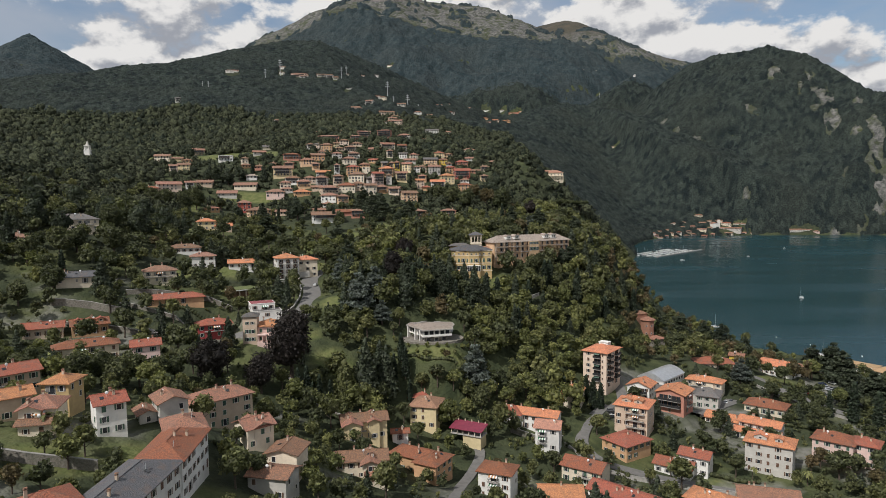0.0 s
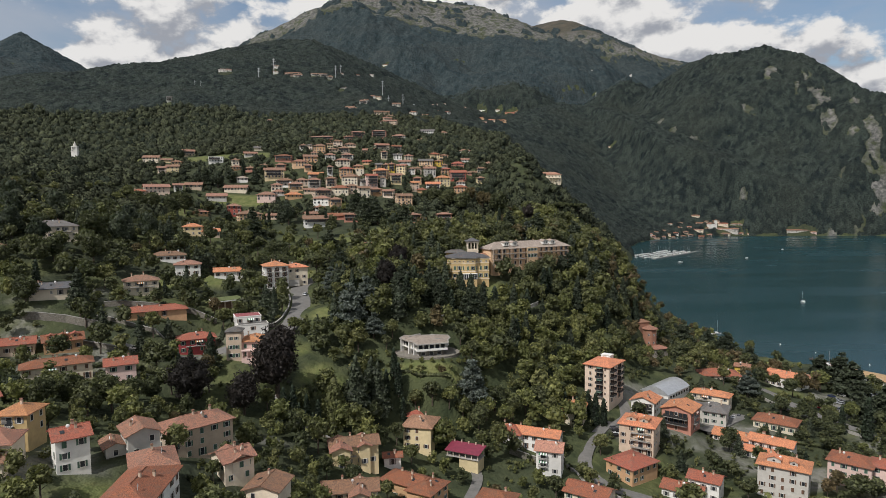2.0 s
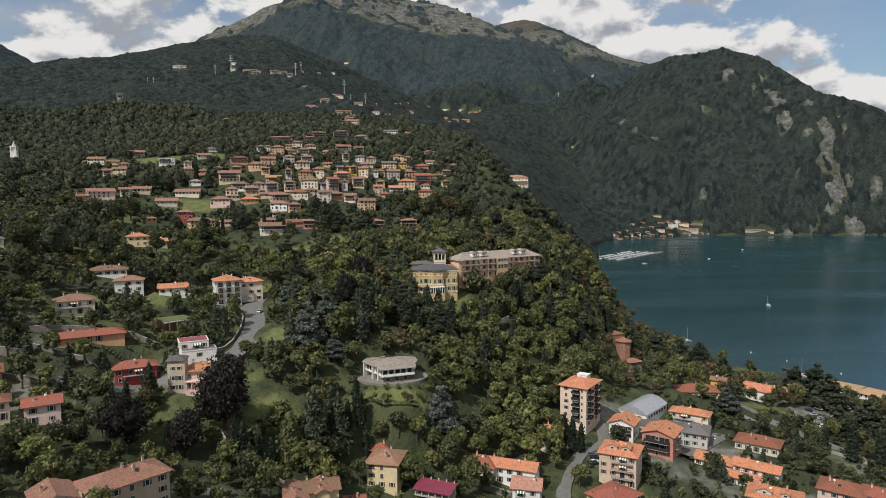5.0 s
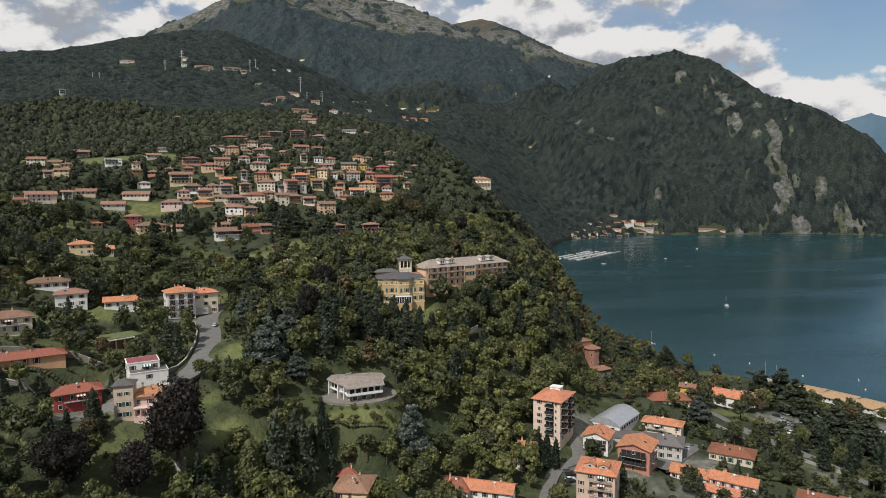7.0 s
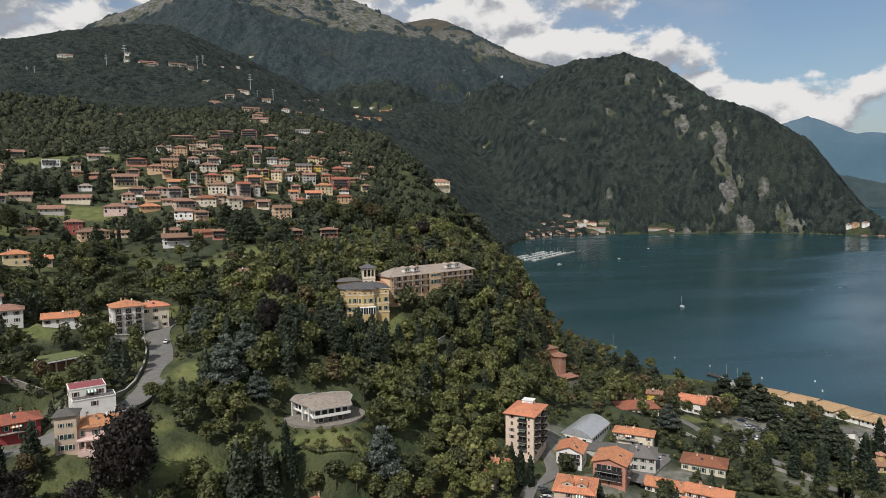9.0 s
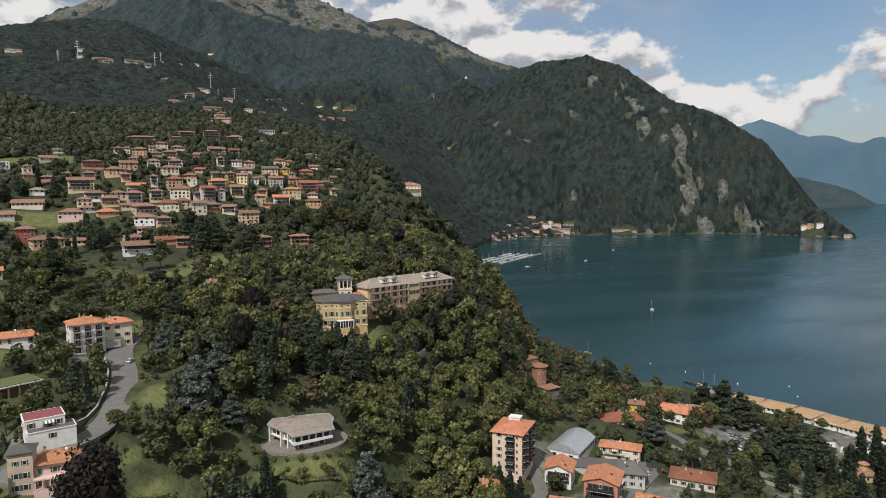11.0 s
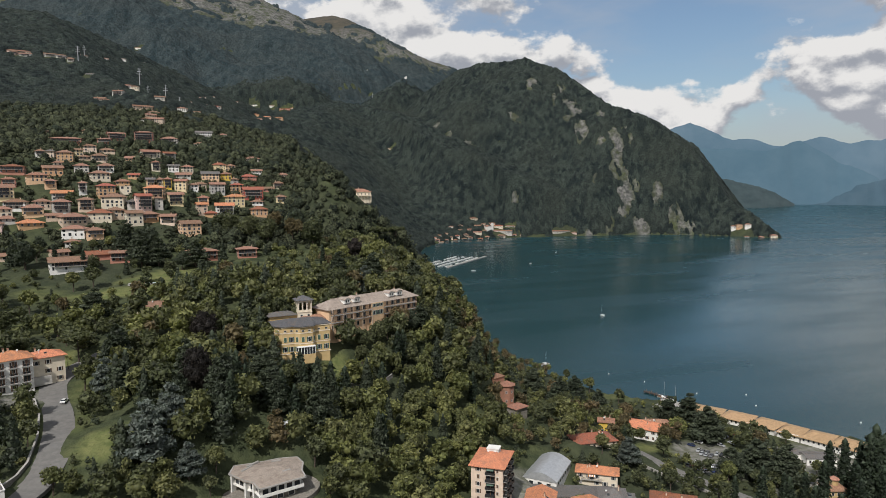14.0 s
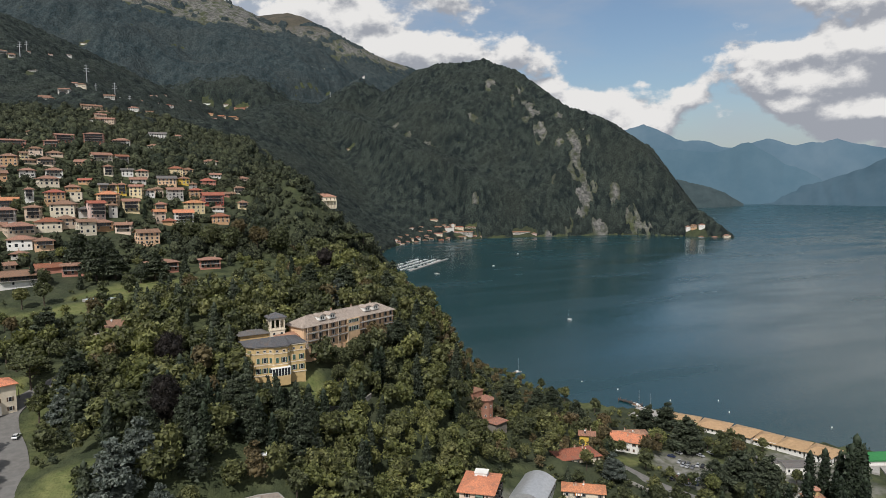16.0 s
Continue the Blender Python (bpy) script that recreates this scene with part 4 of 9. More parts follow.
def leaf_cards(rng, at, out, size, droop=0.0):
    """Small pointed leaf sprays round points, facing roughly outwards."""
    n = len(at) * 2
    at, out = np.repeat(at, 2, 0), np.repeat(out, 2, 0)
    size = np.repeat(size, 2, 0) if np.ndim(size) else size
    at = at + rng.normal(size=(n, 3)) * size * 0.42
    nor = out + 0.8 * rng.normal(size=(n, 3))
    nor /= np.linalg.norm(nor, axis=1)[:, None]
    t = np.cross(nor, rng.normal(size=(n, 3)))
    t /= np.linalg.norm(t, axis=1)[:, None] + 1e-9
    b = np.cross(nor, t)
    s = size * rng.uniform(0.55, 1.1, (n, 1))
    k = rng.uniform(0.6, 1.15, (n, 3, 1))
    c = np.stack([at - t * s * k[:, 0] - b * s * 0.4, at + t * s * k[:, 1] - b * s * 0.4, at + b * s * k[:, 2]], 1)
    c[:, :, 2] -= droop * s
    return c.reshape(-1, 3), np.arange(n * 3).reshape(n, 3)


def joined(pieces):
    verts, tris, k = [], [], 0
    for v, f in pieces:
        verts.append(v)
        tris.append(f + k)
        k += len(v)
    return np.concatenate(verts), np.concatenate(tris)


def trunk_mesh(h, r, limbs, rng, lean=0.03):
    """A tapered stem with some limbs."""
    s = Solid()

    def stem(p, q, ra, rb, n=7):
        d = (Vector(q) - Vector(p))
        m = d.to_track_quat("Z", "Y").to_matrix()
        k = len(s.v)
        for base, rad in ((p, ra), (q, rb)):
            for i in range(n):
                a = 2 * math.pi * i / n
                s.v.append(tuple(Vector(base) + m @ Vector((rad * math.cos(a), rad * math.sin(a), 0))))
        for i in range(n):
            j = (i + 1) % n
            s.f.append((k + i, k + j, k + n + j, k + n + i))
            s.m.append(0)
    mid = (h * lean, -h * lean * 0.5, h * 0.5)
    stem((0, 0, -1.0), mid, r, r * 0.7)
    stem(mid, (0, 0, h), r * 0.7, r * 0.2)
    for a, z, reach, rise in limbs:
        stem((0, 0, z), (reach * math.cos(a), reach * math.sin(a), z + rise), r * 0.38, r * 0.1, 5)
    return s.mesh("trunk", BARK)


def crown_broad(seed, h, width, lobes, cards, size, low=0.28, mat="mid", flat=1.0):
    rng = np.random.default_rng(seed)
    pieces = []
    per = cards // lobes
    for k in range(lobes):
        u = rng.normal(size=3)
        u /= np.linalg.norm(u)
        rad = width * rng.uniform(0.24, 0.46)
        far = rng.uniform(0.35, 0.85)
        c = np.array([u[0] * (width - rad) * far, u[1] * (width - rad) * far, h * (low + 1) / 2 + u[2] * (h * (1 - low) / 2 - rad * flat) * rng.uniform(0.5, 1.0)])
        d = rng.normal(size=(per, 3))
        d /= np.linalg.norm(d, axis=1)[:, None]
        d[:, 2] = np.where(d[:, 2] < -0.5, -d[:, 2], d[:, 2])
        sh = np.array([1, 1, flat])
        at = c + d * rad * rng.uniform(0.74, 1.16, (per, 1)) * sh
        pieces.append(leaf_cards(rng, at, d, size))
        v = BALL[0] * rad * 0.76 * sh * rng.uniform(0.8, 1.15, (len(BALL[0]), 1)) + c
        pieces.append((v, BALL[1]))
    v, f = joined(pieces)
    return fast_mesh("crown", v, f, (LEAF[mat],))


def crown_cone(seed, h, width, cards, size, mat, low=0.06, power=0.85, droop=0.3, core=0.72):
    """Spruces and cypresses: a spire of sprays."""
    rng = np.random.default_rng(seed)
    u = rng.random(cards) ** 0.72
    z = h * (low + (1 - low) * (1 - u))
    r = width * u ** power * (1 + 0.22 * np.sin(z * 5.1 / max(1, h * 0.1) + rng.uniform(0, 6))) * rng.uniform(0.72, 1.12, cards)
    a = rng.uniform(0, 2 * math.pi, cards)
    at = np.stack([r * np.cos(a), r * np.sin(a), z], 1)
    out = np.stack([np.cos(a), np.sin(a), np.full(cards, 0.25)], 1)
    pieces = [leaf_cards(rng, at, out, size, droop)]
    for k in range(7):
        zz = h * (low + (1 - low) * k / 7)
        v = BALL[0] * np.array([width * core * (1 - k / 7.4) ** power, width * core * (1 - k / 7.4) ** power, h * 0.12]) + [0, 0, zz + h * 0.08]
        pieces.append((v, BALL[1]))
    v, f = joined(pieces)
    return fast_mesh("crown", v, f, (LEAF[mat],))


def crown_cedar(seed, h, width, mat):
    """A cedar: level plates of foliage, one over the other."""
    rng = np.random.default_rng(seed)
    pieces = []
    for k in range(9):
        u = k / 8
        z, r = h * (0.22 + 0.76 * u), width * (1 - 0.80 * u ** 1.3)
        for j in range(5 if k < 7 else 2):
            a = rng.uniform(0, 2 * math.pi)
            rr = r * rng.uniform(0.42, 0.62)
            c = np.array([math.cos(a) * r * 0.5, math.sin(a) * r * 0.5, z + rng.uniform(-0.03, 0.03) * h])
            n = int(84 * (1 - 0.4 * u))
            d = rng.normal(size=(n, 3))
            d /= np.linalg.norm(d, axis=1)[:, None]
            at = c + d * rr * np.array([1, 1, 0.16]) * rng.uniform(0.6, 1.05, (n, 1))
            pieces.append(leaf_cards(rng, at, d * [0.3, 0.3, 1] + [0, 0, 0.5], 0.040 * h))
            pieces.append((BALL[0] * np.array([rr * 0.62, rr * 0.62, rr * 0.09]) + c, BALL[1]))
    v, f = joined(pieces)
    return fast_mesh("crown", v, f, (LEAF[mat],))


def crown_umbrella(seed, h, width, mat):
    rng = np.random.default_rng(seed)
    pieces = []
    for j in range(11):
        a, rr = rng.uniform(0, 2 * math.pi), width * math.sqrt(rng.uniform(0.02, 0.6))
        rad = width * rng.uniform(0.3, 0.42)
        c = np.array([math.cos(a) * rr, math.sin(a) * rr, h * 0.84 - 0.05 * h * (rr / width) + rng.uniform(-0.01, 0.02) * h])
        d = rng.normal(size=(60, 3))
        d /= np.linalg.norm(d, axis=1)[:, None]
        at = c + d * rad * np.array([1, 1, 0.45]) * rng.uniform(0.8, 1.1, (60, 1))
        pieces.append(leaf_cards(rng, at, d, 0.05 * h))
        pieces.append((BALL[0] * np.array([rad * 0.86, rad * 0.86, rad * 0.34]) + c, BALL[1]))
    v, f = joined(pieces)
    return fast_mesh("crown", v, f, (LEAF[mat],))


def crown_palm(seed, h):
    rng = np.random.default_rng(seed)
    pieces = []
    for k in range(18):
        a, lift = rng.uniform(0, 2 * math.pi), rng.uniform(-0.3, 0.9)
        way = np.array([math.cos(a), math.sin(a), 0])
        side = np.array([-math.sin(a), math.cos(a), 0])
        pts = [np.array([0, 0, h]) + way * 2.0 * u + np.array([0, 0, 2.0 * (lift * u - 1.0 * u * u)]) for u in (0, 0.35, 0.7, 1.0)]
        wid = (0.08, 0.36, 0.32, 0.04)
        v = np.array([p + side * s * w + np.array([0, 0, -0.12 * abs(s)]) for p, w in zip(pts, wid) for s in (-1, 1)])
        f = np.array([t for i in range(3) for t in ((2 * i, 2 * i + 1, 2 * i + 3), (2 * i, 2 * i + 3, 2 * i + 2))])
        pieces.append((v, f))
    v, f = joined(pieces)
    return fast_mesh("crown", v, f, (LEAF["light"],))


KINDS = {}


def kind(key, name, label, h, r, limbs, crowns):
    """Registers a kind of tree: one trunk and some crowns of height h to choose from."""
    rng = random.Random(len(KINDS) + 3)
    fork = [(rng.uniform(0, 6.28), h * rng.uniform(0.25, 0.5), h * 0.22, h * 0.16) for _ in range(limbs)]
    KINDS[key] = (name, label, h, trunk_mesh(h * 0.8, r, fork, rng), crowns)


kind("broad", "broadleaf_tree", "dense dark green broadleaf tree on the slope", 12, 0.32, 6, [crown_broad(11 + k, 12, 5.0, 13, 460, 0.74, mat=m) for k, m in enumerate(("dark", "mid", "dark", "mid"))])
kind("light", "broadleaf_tree", "light green broadleaf tree in full leaf", 11, 0.28, 6, [crown_broad(31 + k, 11, 4.6, 13, 560, 0.68, mat="light") for k in range(2)])
kind("rust", "broadleaf_tree", "broadleaf tree turning rusty brown in early autumn", 12, 0.3, 6, [crown_broad(41 + k, 12, 4.6, 13, 560, 0.70, mat="rust") for k in range(2)])
kind("copper", "copper_beech", "huge rounded copper beech with near-black purple leaves", 18, 0.6, 8, [crown_broad(51, 18, 9.0, 30, 3600, 0.46, low=0.02, mat="copper"), crown_broad(52, 18, 8.4, 30, 3600, 0.46, low=0.02, mat="copper")])
kind("oak", "broadleaf_tree", "large spreading dark green broadleaf tree", 16, 0.5, 8, [crown_broad(55, 16, 7.6, 22, 1300, 0.72, low=0.08, mat="dark"), crown_broad(56, 16, 7.0, 22, 1300, 0.72, low=0.08, mat="conifer"), crown_broad(57, 16, 7.2, 22, 1300, 0.72, low=0.08, mat="dark")])
kind("cedar", "cedar", "tall dark cedar with level tiers of foliage", 19, 0.5, 0, [crown_cedar(61 + k, 19, 7.6, "conifer") for k in range(2)])
kind("blue", "blue_cedar", "grey-blue cedar with drooping tiers", 16, 0.45, 0, [crown_cedar(66, 16, 6.8, "blue")])
kind("spruce", "spruce", "tall dark pointed conifer", 18, 0.35, 0, [crown_cone(71, 18, 4.2, 900, 0.75, "conifer"), crown_cone(72, 18, 3.6, 800, 0.75, "conifer")])
kind("cypress", "cypress", "slim dark columnar cypress", 13, 0.2, 0, [crown_cone(81, 13, 1.7, 520, 0.5, "cypress", 0.02, 0.42, 0.0, 0.8)])
kind("pine", "umbrella_pine", "umbrella pine with bare trunk and flat crown", 14, 0.35, 7, [crown_umbrella(91, 14, 6.0, "dark")])
kind("palm", "palm_tree", "small fan palm in a garden", 5, 0.18, 0, [crown_palm(95, 5)])
kind("shrub", "shrub", "rounded green garden shrub", 2.6, 0.1, 3, [crown_broad(96, 2.6, 1.6, 6, 170, 0.32, low=0.0, mat="mid"), crown_broad(97, 2.6, 1.6, 6, 170, 0.32, low=0.0, mat="light")])
kind("gold", "broadleaf_tree", "small golden yellow tree beside the lane", 9, 0.22, 5, [crown_broad(98, 9, 3.4, 10, 480, 0.55, mat="gold")])
kind("willow", "weeping_tree", "weeping dark green tree with trailing boughs", 13, 0.35, 5, [crown_cone(99, 13, 4.0, 900, 0.8, "mid", 0.02, 0.5, 0.9)])
TREES = []


def tree(key, x, y, h, wide=1.0):
    """Notes a tree for later."""
    TREES.append((key, x, y, h, wide))


def build_tree(key, x, y, h, wide, i):
    name, label, own, trunk, crowns = KINDS[key]
    rng = random.Random(i * 7919 + 13)
    k = h / own
    thing = new(name, trunk)
    crown = new("crown", crowns[rng.randrange(len(crowns))])
    crown.parent = thing
    z = ground_at(x, y)
    thing.matrix_world = Matrix.LocRotScale((x, y, z), Euler((0, 0, rng.uniform(0, 6.28))), (k * wide, k * wide, k))
    word = {"broad": "wooded hillside", "oak": "wooded hillside", "light": "wooded hillside", "rust": "wooded hillside"}.get(key, key + " trees")
    return tagged(thing, label, "tree" if key != "shrub" else "shrub", word)

# ---- where the houses stand ----
# centre, ground, width, depth, storeys, turn, roof, wall, tiles
home(-89.8, 168.5, 54.2, 7.2, 8, 3, 38, "gable", "white", "red", storey=2.8)
home(-79, 181.5, 53, 10, 7.6, 2, -54, "gable", "grey", "old", wings=((-1.5, -6.2, 7, 4.6, 1, "gable", "old", 0),))
home(-74.5, 206.5, 43, 19.5, 11, 3, 44, "hip", "tan", "old")
home(-56.5, 186.5, 43.5, 8.2, 8.6, 2, 42, "gable", "cream", "old", wings=((0.5, 0, 8.8, 5, 2, "gable", "old", 90),))
home(-45.4, 180.5, 38, 9, 9, 2, -98, "gable", "cream", "old", pitch=0.3)
home(-46.5, 169.5, 36, 11, 8, 2, -12, "gable", "grey", "old", pitch=0.3)
home(-103.5, 163, 57.5, 8.2, 9, 2, 14, "hip", "cream", "old", wings=((-1.5, -0.6, 10, 5, 2, "gable", "old", 90), (0, -6, 7, 3.4, 1, "gable", "old", 0)))
home(-115, 168, 58.5, 8, 7.5, 2, 44, "gable", "tan", "orange")
home(-106.5, 176.5, 57, 7.4, 8, 3, 2, "hip", "ochre", "orange")
home(-128, 186, 60, 14, 9, 2, 47, "gable", "tan", "red")
home(-77, 119, 52, 11, 10, 2, 45, "hip", "grey", "red")
home(-30.3, 236, 27, 16.2, 8.4, 2, 14, "gable", "yellow", "old", storey=3.4, wings=((-5.1, -2.6, 11, 6.2, 2, "gable", "old", 90), (3.2, -0.5, 9.6, 3.8, 2, "gable", "old", 90)))
home(-7.5, 269, 20, 11.3, 13, 3, -14, "hip", "yellow", "rosy", wings=((-5.5, 9, 9, 7, 3, "hip", "red", 0),))
home(-17.3, 243, 23, 6, 4, 1, 7, "gable", "white", "red")
home(-10, 231, 16, 19, 9, 2, -30, "hip", "orange", "red", wings=((7.5, -1.5, 12, 9, 2, "hip", "red", 90),))
home(-27.8, 208, 24.5, 16.5, 8.5, 2, 8, "gable", "cream", "old", wings=((2.8, -2.2, 11, 5, 2, "gable", "old", 90), (5, -7, 7, 3.5, 1, "gable", "old", 0)))
home(38.5, 275.5, 16, 23, 8, 2, -24, "gable", "white", "orange", wings=((-9, -0.8, 10, 10.5, 2, "hip", "red", 0),))
home(41.7, 252.5, 15.5, 9.3, 9, 3, -17, "gable", "white", "rosy")
home(18.3, 217, 13, 11.5, 9, 3, -22, "hip", "white", "red")
home(39, 212, 10, 14, 9, 2, -4, "gable", "white", "orange")
home(53, 236, 9, 15, 10, 2, -35, "gable", "cream", "red")
home(61, 214, 8, 22, 9, 2, -42, "gable", "white", "red")
home(84.1, 279, 12.8, 14, 13.5, 4, -30, "hip", "tan", "orange", balcony=0.55, shutter=0, dormers=((-2.5, 4.0), (2.6, 3.4)))
home(76, 263, 8.5, 15, 13, 2, 34, "hip", "orange", "red", pitch=0.34)
home(63, 308, 16, 8.5, 13, 2, -24, "hip", "cream", "orange", wings=((-0.5, -5.6, 6, 5, 2, "gable", "orange", 90),))
home(100, 320.5, 15, 11, 11, 2, 56, "gable", "white", "orange", gallery=1)
home(110.1, 302, 14, 13.5, 13, 3, 52, "gable", "salmon", "orange", pitch=0.3, gallery=2)
home(141.5, 342.5, 10.5, 18, 8, 2, -36, "hip", "cream", "orange", balcony=0.5)
home(134, 320, 10, 10.5, 13, 2, -30, "hip", "grey", "grey")
home(160.5, 314, 8.4, 18, 11.5, 1, -39, "hip", "cream", "red", storey=3.6)
home(135, 298, 7.5, 20, 9, 1, -42, "gable", "white", "orange")
home(143.5, 285, 7, 17, 8, 2, -42, "gable", "white", "orange", wings=((-3, -6.5, 12, 6, 1, "gable", "orange", 0),))
home(129.7, 250, 6.2, 16.8, 11.5, 4, -34, "hip", "grey", "orange", dormers=((-3.2, 4.6), (3.4, 2.6)))
home(160.5, 258, 6.8, 14.5, 11.5, 3, -42, "hip", "pink", "red", wings=((10.5, 2.6, 9, 9.5, 3, "hip", "red", 0),))
home(91.5, 249, 6, 14, 8.5, 1, -36, "gable", "white", "red", storey=3.6, wings=((6.5, 5.5, 11, 8, 2, "gable", "red", 0),))
home(92, 214, 6, 16, 10, 2, -41, "hip", "tan", "orange")
home(112, 217, 5.5, 19, 11, 2, -17, "gable", "tan", "old")
home(207, 391, 5.5, 20, 12, 2, -52, "gable", "white", "orange")
home(-107, 296, 53, 15, 9, 2, 26, "hip", "crimson", "red", balcony=0.7)
home(-86.3, 303, 61, 11, 9, 2, 23, "flat", "white", "maroon", wings=((1.5, -4.5, 13, 7, 1, "flat", "grey", 0),))
home(-138.5, 246, 54.5, 22, 9, 2, 31, "hip", "cream", "red", balcony=0.45)
home(-115.5, 246, 54.5, 9.8, 8, 2, 27, "gable", "pink", "red")
home(-151.5, 272.5, 60, 13.6, 9.5, 1, 32, "gable", "orange", "red", storey=3.8, dormers=((-4.2, 2.6), (0, 2.6), (4.2, 2.6)))
home(-167.5, 266.5, 60, 14.5, 9, 1, 28, "gable", "tan", "red", storey=3.6)
home(-129, 306, 67, 26, 8.5, 1, 27, "hip", "orange", "red", storey=2.7, balcony=0)
home(-149.5, 338, 73.5, 15.5, 10.5, 2, 28, "hip", "cream", "brown", balcony=0.8)
home(-139, 372, 78, 13, 9, 2, 20, "hip", "white", "brown")
home(-116, 371, 77, 15, 8, 1, 17, "gable", "white", "orange")
home(-118, 381, 71, 16, 10, 2, 13, "hip", "white", "brown")
home(-155, 385, 85, 18, 9, 1, 22, "hip", "white", "brown")
home(-207, 364, 100, 22, 14, 2, 31, "hip", "cream", "grey")
home(-167, 455, 95.5, 12, 9, 2, 24, "hip", "yellow", "orange")
home(-156, 458, 95, 11, 8, 1, 23, "gable", "tan", "orange")
home(-174, 304, 77.5, 17, 10, 1, 30, "gable", "cream", "slate", storey=3.0)
home(-46, 452, 84.5, 20, 10, 1, 12, "hip", "cream", "brown")
home(-220, 330, 95, 14, 10, 1, 38, "hip", "grey", "brown")
home(-158, 908, 199.0, 29.9, 12.0, 2, 1, "hip", "salmon", "brown", near=False, where_="in the hillside village", balcony=0.94, pitch=0.25, storey=2.7)
home(-182, 965, 211.5, 9.2, 6.6, 2, -2, "hip", "salmon", "brown", near=False, where_="in the hillside village", balcony=0.94, pitch=0.25, storey=2.7)
home(-152, 1013, 219.9, 11.4, 8.2, 1, 7, "hip", "tan", "brown", near=False, where_="above the village", storey=2.7)
home(-120, 910, 199.3, 14.4, 10.3, 2, -7, "hip", "salmon", "brown", near=False, where_="in the hillside village", balcony=0.94, pitch=0.25, storey=2.7)
home(-113, 946, 206.0, 18.1, 12.0, 3, 19, "gable", "salmon", "brown", near=False, where_="in the hillside village", balcony=0.94, pitch=0.25, storey=2.7)
home(-85, 971, 207.4, 20.2, 12.0, 4, -3, "hip", "salmon", "brown", near=False, where_="in the hillside village", balcony=0.94, pitch=0.25, storey=2.7)
home(-57, 986, 207.2, 19.1, 12.0, 2, -7, "hip", "grey", "brown", near=False, where_="in the hillside village", storey=2.7)
home(-16, 1077, 223.6, 21.3, 12.0, 2, 0, "gable", "white", "grey", near=False, where_="above the village", storey=2.7)
home(-21, 997, 204.9, 16.2, 11.7, 1, -2, "hip", "grey", "brown", near=False, where_="in the hillside village", storey=2.7)
home(11, 1119, 227.8, 11.3, 8.2, 1, -9, "hip", "grey", "brown", near=False, where_="above the village", storey=2.7)
home(-91, 1164, 252.1, 21.1, 12.0, 1, 16, "hip", "grey", "old", near=False, where_="above the village", storey=2.7)
home(-88, 1225, 268.8, 18.3, 12.0, 1, 0, "hip", "white", "brown", near=False, where_="above the village", storey=2.7)
home(39, 950, 184.3, 18.6, 12.0, 1, 3, "hip", "grey", "brown", near=False, where_="in the hillside village", storey=2.7)
home(-154, 801, 179.1, 7.3, 6.5, 2, -1, "hip", "peach", "grey", near=False, where_="in the hillside village", storey=2.7)
home(-139, 785, 174.3, 13.2, 9.5, 3, 3, "hip", "orange", "brown", near=False, where_="in the hillside village", storey=2.7)
home(-133, 819, 181.6, 6.2, 6.5, 2, 19, "gable", "yellow", "brown", near=False, where_="in the hillside village", storey=2.7)
home(-112, 850, 186.3, 14.6, 10.5, 1, 6, "hip", "tan", "brown", near=False, where_="in the hillside village", storey=2.7)
home(-72, 854, 182.5, 17.5, 12.0, 2, 18, "gable", "cream", "old", near=False, where_="in the hillside village", storey=2.7)
home(-140, 731, 160.7, 14.4, 10.4, 2, 17, "gable", "orange", "brown", near=False, where_="in the hillside village", storey=2.7)
home(-120, 743, 163.5, 11.3, 8.1, 2, 5, "hip", "grey", "brown", near=False, where_="in the hillside village", storey=2.7)
home(-102, 753, 164.0, 12.7, 9.1, 2, 5, "hip", "white", "brown", near=False, where_="in the hillside village", storey=2.7)
home(-104, 726, 156.4, 14.4, 10.4, 2, 20, "hip", "cream", "brown", near=False, where_="in the hillside village", storey=2.7)
home(-78, 737, 158.0, 9.0, 6.5, 1, -9, "gable", "orange", "red", near=False, where_="in the hillside village", storey=2.7)
home(-62, 773, 165.6, 7.1, 6.5, 3, -5, "hip", "cream", "old", near=False, where_="in the hillside village", storey=2.7)
home(-47, 784, 165.4, 9.7, 7.0, 2, 1, "gable", "white", "grey", near=False, where_="in the hillside village", storey=2.7)
home(-38, 768, 159.1, 13.2, 9.5, 1, 0, "gable", "grey", "brown", near=False, where_="in the hillside village", storey=2.7)
home(-4, 828, 168.8, 13.1, 9.5, 2, 2, "hip", "yellow", "red", near=False, where_="in the hillside village", storey=2.7)
home(-14, 776, 157.5, 15.9, 11.4, 2, 3, "gable", "apricot", "grey", near=False, where_="in the hillside village", storey=2.7)
home(1, 785, 157.8, 9.9, 7.1, 2, 5, "hip", "bright", "old", near=False, where_="in the hillside village", storey=2.7)
home(8, 765, 152.1, 5.9, 6.5, 2, 10, "hip", "grey", "brown", near=False, where_="in the hillside village", storey=2.7)
home(24, 809, 158.6, 15.5, 11.1, 1, 3, "hip", "salmon", "red", near=False, where_="in the hillside village", storey=2.7)
home(36, 853, 165.9, 11.0, 7.9, 1, 4, "gable", "white", "brown", near=False, where_="in the hillside village", storey=2.7)
home(68, 884, 160.1, 13.0, 9.3, 2, 10, "hip", "peach", "brown", near=False, where_="in the hillside village", storey=2.7)
home(-136, 698, 149.5, 8.2, 6.5, 2, 13, "hip", "apricot", "brown", near=False, where_="in the hillside village", storey=2.7)
home(-112, 690, 144.9, 5.5, 6.5, 3, 14, "hip", "white", "brown", near=False, where_="in the hillside village", storey=2.7)
home(-95, 687, 142.5, 12.4, 9.0, 3, 18, "hip", "orange", "red", near=False, where_="in the hillside village", storey=2.7)
